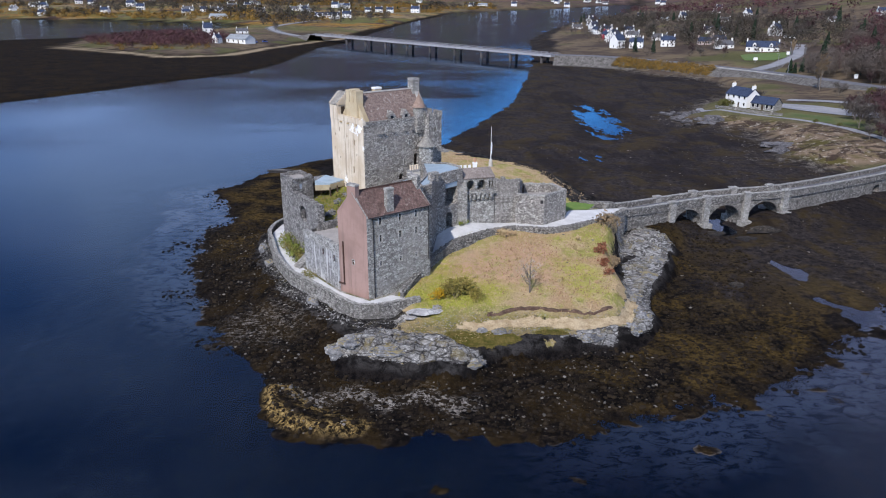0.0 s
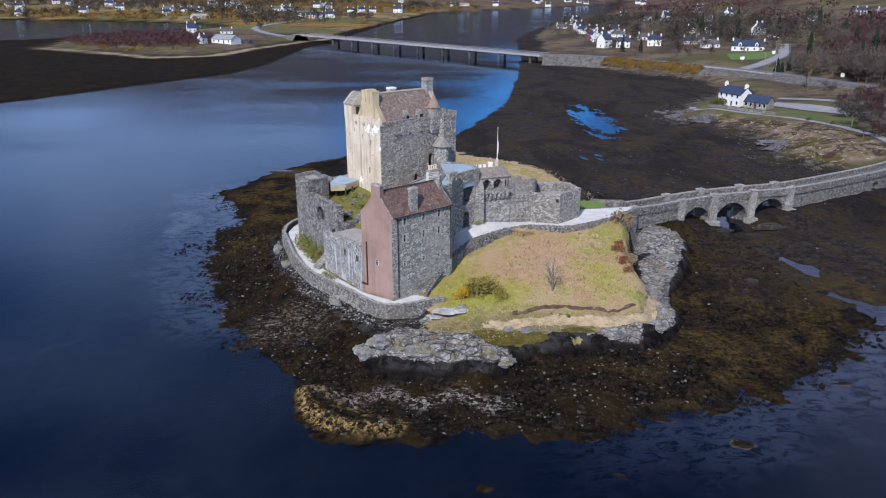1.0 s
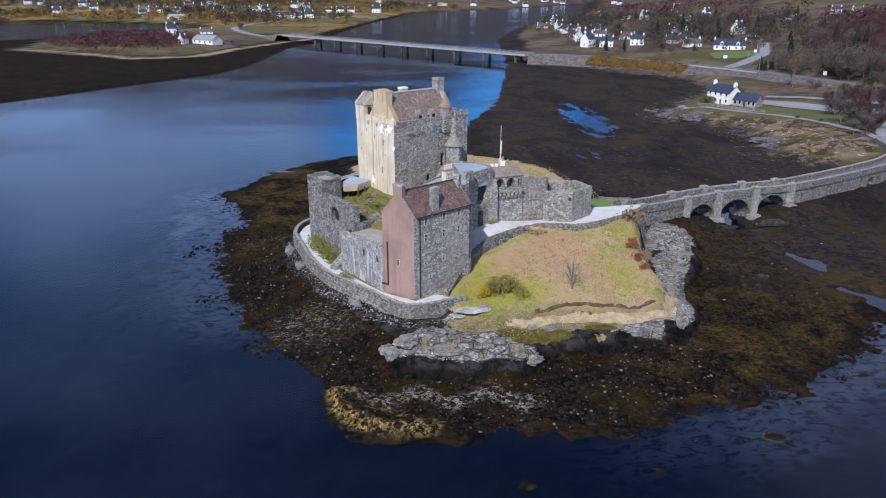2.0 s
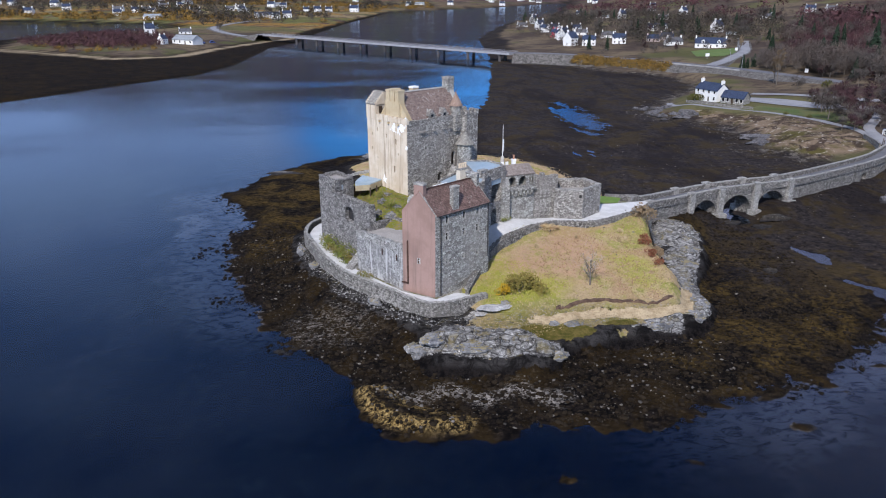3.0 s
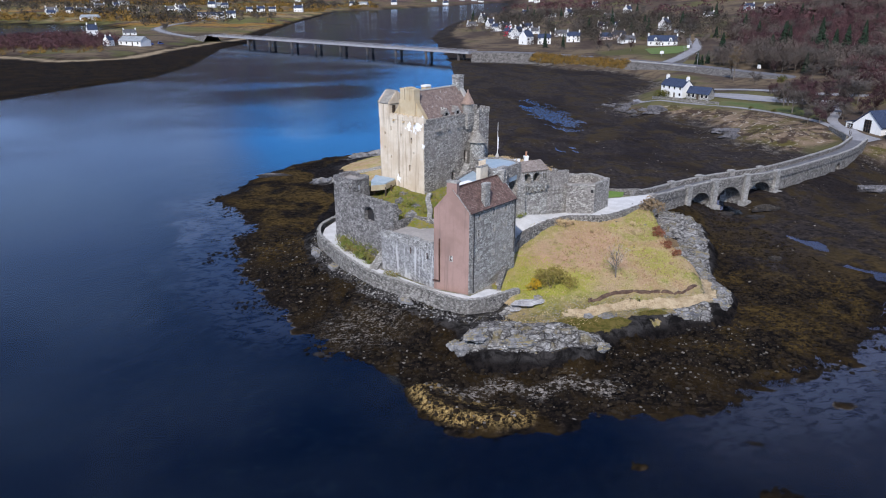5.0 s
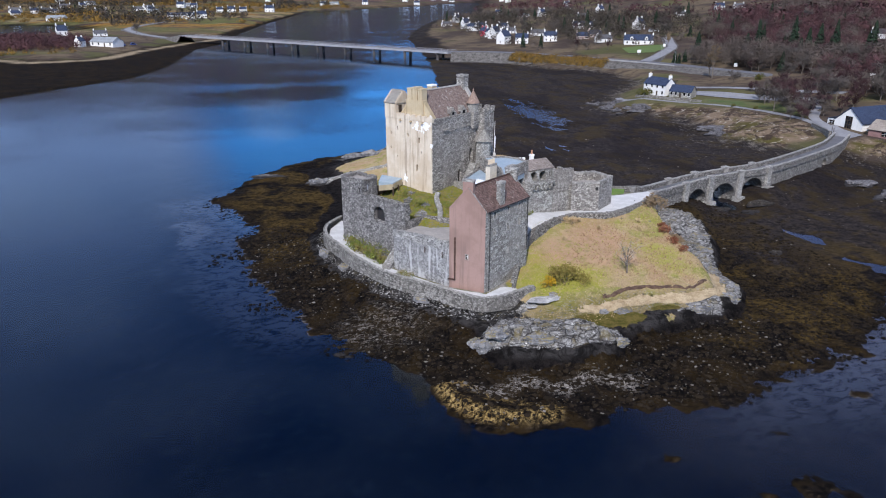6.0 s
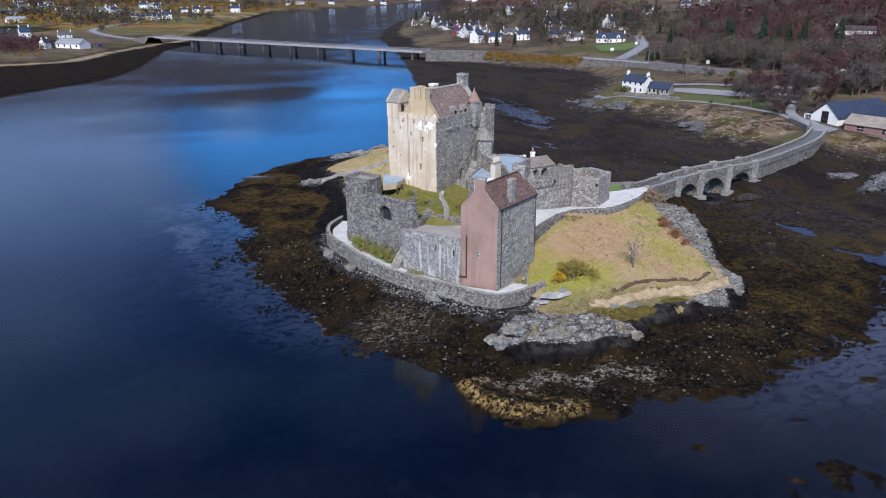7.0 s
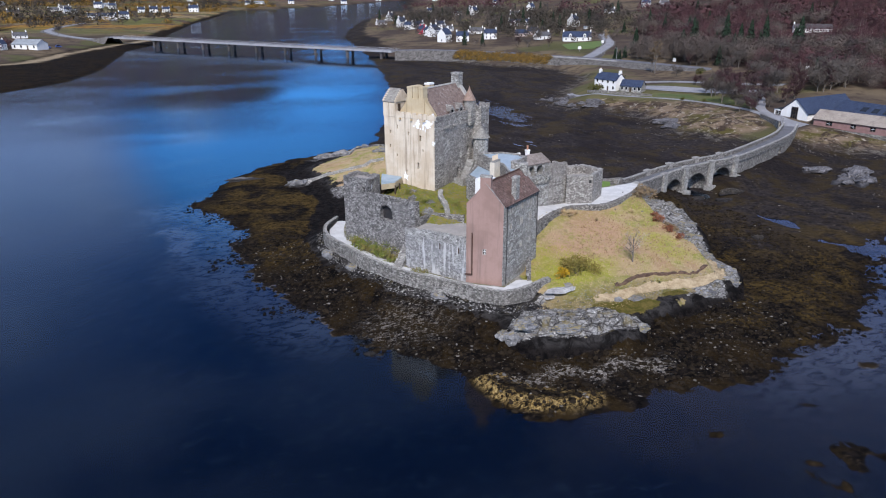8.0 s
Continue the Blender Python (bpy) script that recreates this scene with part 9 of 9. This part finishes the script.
# flagpole
flag = thing("flagpole", "tall white flagpole with a furled pale flag on stone base", "flagpole")
part("pole", turned(bmesh.new(), (12.6, 182.0), [(0.09, 7.5), (0.065, 13.0), (0.04, 17.5)], 8), WHITE_PAINT, flag)
part("base", turned(bmesh.new(), (12.6, 182.0), [(0.6, 6.0), (0.45, 9.2), (0.2, 9.6)], 10), PALE_STONE, flag)
bm = bmesh.new()
for i in range(6):
    turned(bm, (12.75 + 0.05 * (i % 2), 182.0), [(0.04, 13.8 - 0.5 * i), (0.22 - 0.02 * i, 13.5 - 0.5 * i), (0.06, 13.2 - 0.5 * i)], 7)
part("flag", bm, plain("flag_cloth", (0.55, 0.6, 0.7), (0.7, 0.7, 0.74), 2.0, 0.9), flag)


# ---- rocks ----
def rock_mesh(name, seed, mat_, squash=0.6, rough=0.28, sub=3):
    bm = bmesh.new()
    bmesh.ops.create_icosphere(bm, subdivisions=sub, radius=1.0)
    off = Vector((seed * 7.3, seed * 3.1, seed * 1.7))
    for v in bm.verts:
        d = v.co.normalized()
        n1 = noise.noise(d * 1.3 + off)
        n2 = noise.noise(d * 3.5 + off)
        n3 = noise.noise(d * 8.0 + off)
        v.co = d * (1 + rough * 1.3 * n1 + rough * 0.7 * n2 + rough * 0.35 * n3)
        # flat bedding faces
        v.co.z = round(v.co.z * 4 + 0.35 * n2) / 4 * 0.55 + v.co.z * 0.45
        v.co.z *= squash
    me = bpy.data.meshes.new(name)
    bm.to_mesh(me)
    bm.free()
    me.materials.append(mat_)
    return me


def rock(x, y, sx_, sy_, sz_, yaw, me, label, z=None, category="rock"):
    ob = tagged(new("rock", me), label, category, "rocks of the shore")
    z = level_at(x, y) if z is None else z
    ob.matrix_basis = pose(x, y, z, 0, 0, yaw) @ Matrix.Diagonal((sx_, sy_, sz_, 1))
    return ob


crag_faces = [rock_mesh("crag_face", s, ROCK, 0.8, 0.2, 4) for s in (11, 12)]
grey_rocks = [rock_mesh("grey_crag", s, ROCK, 0.7, 0.34, 4) for s in (1, 2, 3)]
shore_rocks = [rock_mesh("shore_rock", s, rock_mat("lilac_grey_rock", (0.05, 0.047, 0.05), (0.15, 0.143, 0.15), (0.33, 0.32, 0.33)), 0.7, 0.4, 4) for s in (21, 22, 23)]
weed_rocks = [rock_mesh("weedy_rock", s, WET_ROCK, 0.5, 0.36, 3) for s in (4, 5, 6)]
PALE = "pale grey lichened shore rock above the weed"
for x, y, a, b, c, w, i in ((-12.2, 94.0, 1.8, 1.5, 0.8, 20, 0), (-7.0, 92.0, 2.2, 1.3, 0.8, -10, 1), (4.6, 90.6, 1.6, 1.1, 0.7, 15, 0), (-14.8, 95.6, 1.3, 1.1, 0.9, 0, 2),
                            (-0.4, 104.2, 0.9, 0.7, 0.4, 60, 0)):
    rock(x, y, a, b, c, w, grey_rocks[i], PALE)
for x, y, a, b, c, w, i in ((21.5, 98.0, 1.8, 1.0, 0.7, 10, 1), (28.6, 100.8, 1.2, 1.5, 1.0, 20, 0), (30.6, 104.6, 1.2, 1.7, 0.9, 5, 1), (31.4, 111.0, 1.1, 1.7, 0.7, -20, 2),
                            (36.0, 121.5, 1.5, 1.9, 0.7, 20, 1), (39.5, 128.5, 2.0, 1.5, 0.7, -30, 2), (9.0, 98.6, 1.3, 0.8, 0.6, 0, 2), (6.2, 99.6, 0.9, 0.7, 0.5, 40, 0)):
    rock(x, y, a, b, c, w, grey_rocks[i], PALE)
for x, y, a, b, c, w, i in ((-20.3, 110.0, 1.5, 0.7, 0.8, -48, 1), (-33.9, 135.2, 0.9, 1.7, 1.4, 10, 2), (-31.0, 127.4, 0.8, 1.5, 0.9, 22, 1)):
    rock(x, y, a, b, c, w, crag_faces[i % 2], "grey rock outcrop at foot of sea wall", max(0.6, level_at(x, y) - 0.2))
for x, y, a, b, c, w, i in ((-9.6, 92.6, 3.6, 1.5, 1.9, -12, 0), (-4.0, 91.0, 3.4, 1.4, 1.8, -4, 1), (1.8, 90.5, 2.9, 1.3, 1.5, 8, 0), (-13.4, 94.6, 2.0, 1.6, 1.5, 20, 1)):
    rock(x, y, a, b, c, w, crag_faces[i], "jointed grey crag face above the black weed", 1.6)
slab_mesh = rock_mesh("pale_slab", 9, PALE_SLAB, 0.35, 0.22, 4)
for x, y, a, b, c, w in ((-1.9, 103.2, 2.9, 1.3, 0.7, 10), (-4.2, 102.9, 1.3, 0.8, 0.5, 40)):
    rock(x, y, a, b, c, w, slab_mesh, "flat pale grey rock slab beside the sea wall", level_at(x, y) + 0.1)
for x, y, a, b, c, w, i in ((-17.0, 125.8, 1.3, 0.9, 1.0, 10, 0), (-18.5, 130.9, 1.0, 0.8, 0.9, 60, 1), (-17.5, 134.0, 0.8, 0.8, 0.7, 0, 2), (-19.3, 127.6, 1.1, 0.7, 0.9, 30, 0), (-15.9, 128.6, 0.8, 0.6, 0.7, 0, 1)):
    rock(x, y, a, b, c, w, grey_rocks[i], "grey rock lump in the green knoll")
for x, y, a, b, c, w, i in ((108.5, 151.0, 6.5, 4.2, 3.4, 20, 0), (106.5, 162.0, 4.0, 2.6, 2.0, -10, 1), (117.0, 158.0, 4.5, 3.0, 1.8, 10, 2), *((nr.uniform(92, 107), nr.uniform(278, 310), nr.uniform(1.2, 3.2), nr.uniform(1.0, 2.0), nr.uniform(0.7, 1.3), nr.uniform(0, 180), i % 3) for i in range(26)), (111.9, 239.7, 6, 4, 1.4, 0, 1),
                            (109.5, 233, 5, 3, 1.4, 30, 0), (-31.6, 194.8, 2.9, 2.0, 1.9, 10, 2), (-19, 222, 3.6, 2.2, 1.6, 10, 2), (-13.5, 224, 4.2, 2.4, 1.9, -10, 1), (-7, 227.5, 4.0, 2.2, 1.8, 20, 0), (-5, 204.5, 3.6, 1.8, 1.2, 0, 2), (-0.5, 216, 4, 2.6, 1.4, 0, 0), (-45, 205.6, 4.5, 1.3, 0.9, -6, 1)):
    rock(x, y, a, b, c, w, (grey_rocks if x < 50 else shore_rocks)[i], "large grey rock on the tidal shore")
for x, y, a, b, c, w, i in ((-34.0, 99.6, 0.9, 0.7, 0.8, 0, 0), (-32.9, 98.6, 0.6, 0.5, 0.5, 0, 1), (52, 121.5, 1.3, 1.0, 1.1, 0, 2), (58.5, 150.0, 2.4, 1.6, 1.0, 20, 0), (69.5, 151.5, 3.4, 1.8, 1.4, 10, 1), (64, 147, 2.2, 1.4, 0.8, 0, 2)):
    rock(x, y, a, b, c, w, weed_rocks[i], "dark weed-grown rock on the tidal flat", max(-0.25, level_at(x, y)))

def boulders(name, label, n, region, mat_, s0, s1, seed, test):
    """Loose stones strewn over a shore, as one mesh."""
    r = random.Random(seed)
    bm0 = bmesh.new()
    bmesh.ops.create_icosphere(bm0, subdivisions=1, radius=1.0)
    base = [v.co.copy() for v in bm0.verts]
    tri = [[v.index for v in f.verts] for f in bm0.faces]
    bm0.free()
    x0, x1, y0, y1 = region
    px = np.array([r.uniform(x0, x1) for _ in range(n * 6)])
    py = np.array([r.uniform(y0, y1) for _ in range(n * 6)])
    ok = test(px, py)
    px, py = px[ok][:n], py[ok][:n]
    pz = np.maximum(ground_height(px, py), -0.07)
    verts, faces = [], []
    for x, y, z in zip(px, py, pz):
        s = s0 + (s1 - s0) * r.random() ** 3
        e = (s * r.uniform(0.7, 1.5), s * r.uniform(0.7, 1.3), s * r.uniform(0.35, 0.8))
        a = r.uniform(0, 6.28)
        ca, sa = math.cos(a), math.sin(a)
        k0 = len(verts)
        for v in base:
            q = 1 + r.uniform(-0.22, 0.22)
            vx, vy, vz = v.x * e[0] * q, v.y * e[1] * q, v.z * e[2] * q
            verts.append((x + vx * ca - vy * sa, y + vx * sa + vy * ca, z + vz + s * 0.12))
        faces += [(k0 + t[0], k0 + t[1], k0 + t[2]) for t in tri]
    me = bpy.data.meshes.new(name)
    me.from_pydata(verts, [], faces)
    me.materials.append(mat_)
    return tagged(new(name, me), label, "stones", kind="stuff")


def tide(low, high):
    def test(x, y):
        d = inside(x, y, ISLE)
        return (d < 1.0) & (d > -high) & (inside(x, y, FLAT) > 0.5) & (d < -low)
    return test


STONE_SPECK = foliage("pale_barnacled_stone", (0.012, 0.011, 0.010), (0.24, 0.215, 0.19), (0.03, 0.026, 0.022))
DARK_SPECK = foliage("dark_weed_stone", (0.003, 0.0024, 0.0022), (0.027, 0.020, 0.013), (0.008, 0.0065, 0.005), 0.04)
boulders("shore_stones", "pale barnacled stones strewn over dark seaweed", 1200, (-52, 30, 74, 150), STONE_SPECK, 0.05, 0.24, 71, tide(-0.8, 13))
boulders("weedy_stones", "dark weed-covered boulders of the lower shore", 7500, (-55, 60, 74, 160), DARK_SPECK, 0.1, 0.42, 72, tide(-0.8, 22))
boulders("weed_clumps", "dark weed tufts breaking the shallow water", 5000, (-62, 75, 72, 190), DARK_SPECK, 0.12, 0.4, 76, lambda x, y: (inside(x, y, FLAT) > -9 * np.abs(fbm(x, y, 9, 3, 98)) - 0.5) & (ground_height(x, y) > -0.3) & (inside(x, y, FLAT) < 0.8) & ((x > 14) | (y > 96)))
boulders("ledge_stones", "broken pale ledge stones before the crag", 420, (-21, 6, 79, 88), STONE_SPECK, 0.06, 0.3, 73, lambda x, y: (inside(x, y, ISLE) < 0.5) & (np.abs(y - 84.2 + 0.06 * (x + 8) + 1.2 * np.sin(x * 0.7)) < 1.7))
boulders("flat_stones", "scattered stones on the tidal mud", 500, (20, 130, 84, 240), STONE_SPECK, 0.08, 0.26, 74, lambda x, y: inside(x, y, FLAT) > 4)
boulders("mainland_stones", "stones along the mainland shore", 900, (85, 150, 165, 330), STONE_SPECK, 0.10, 0.34, 75, lambda x, y: np.abs(inside(x, y, EAST)) < 7)
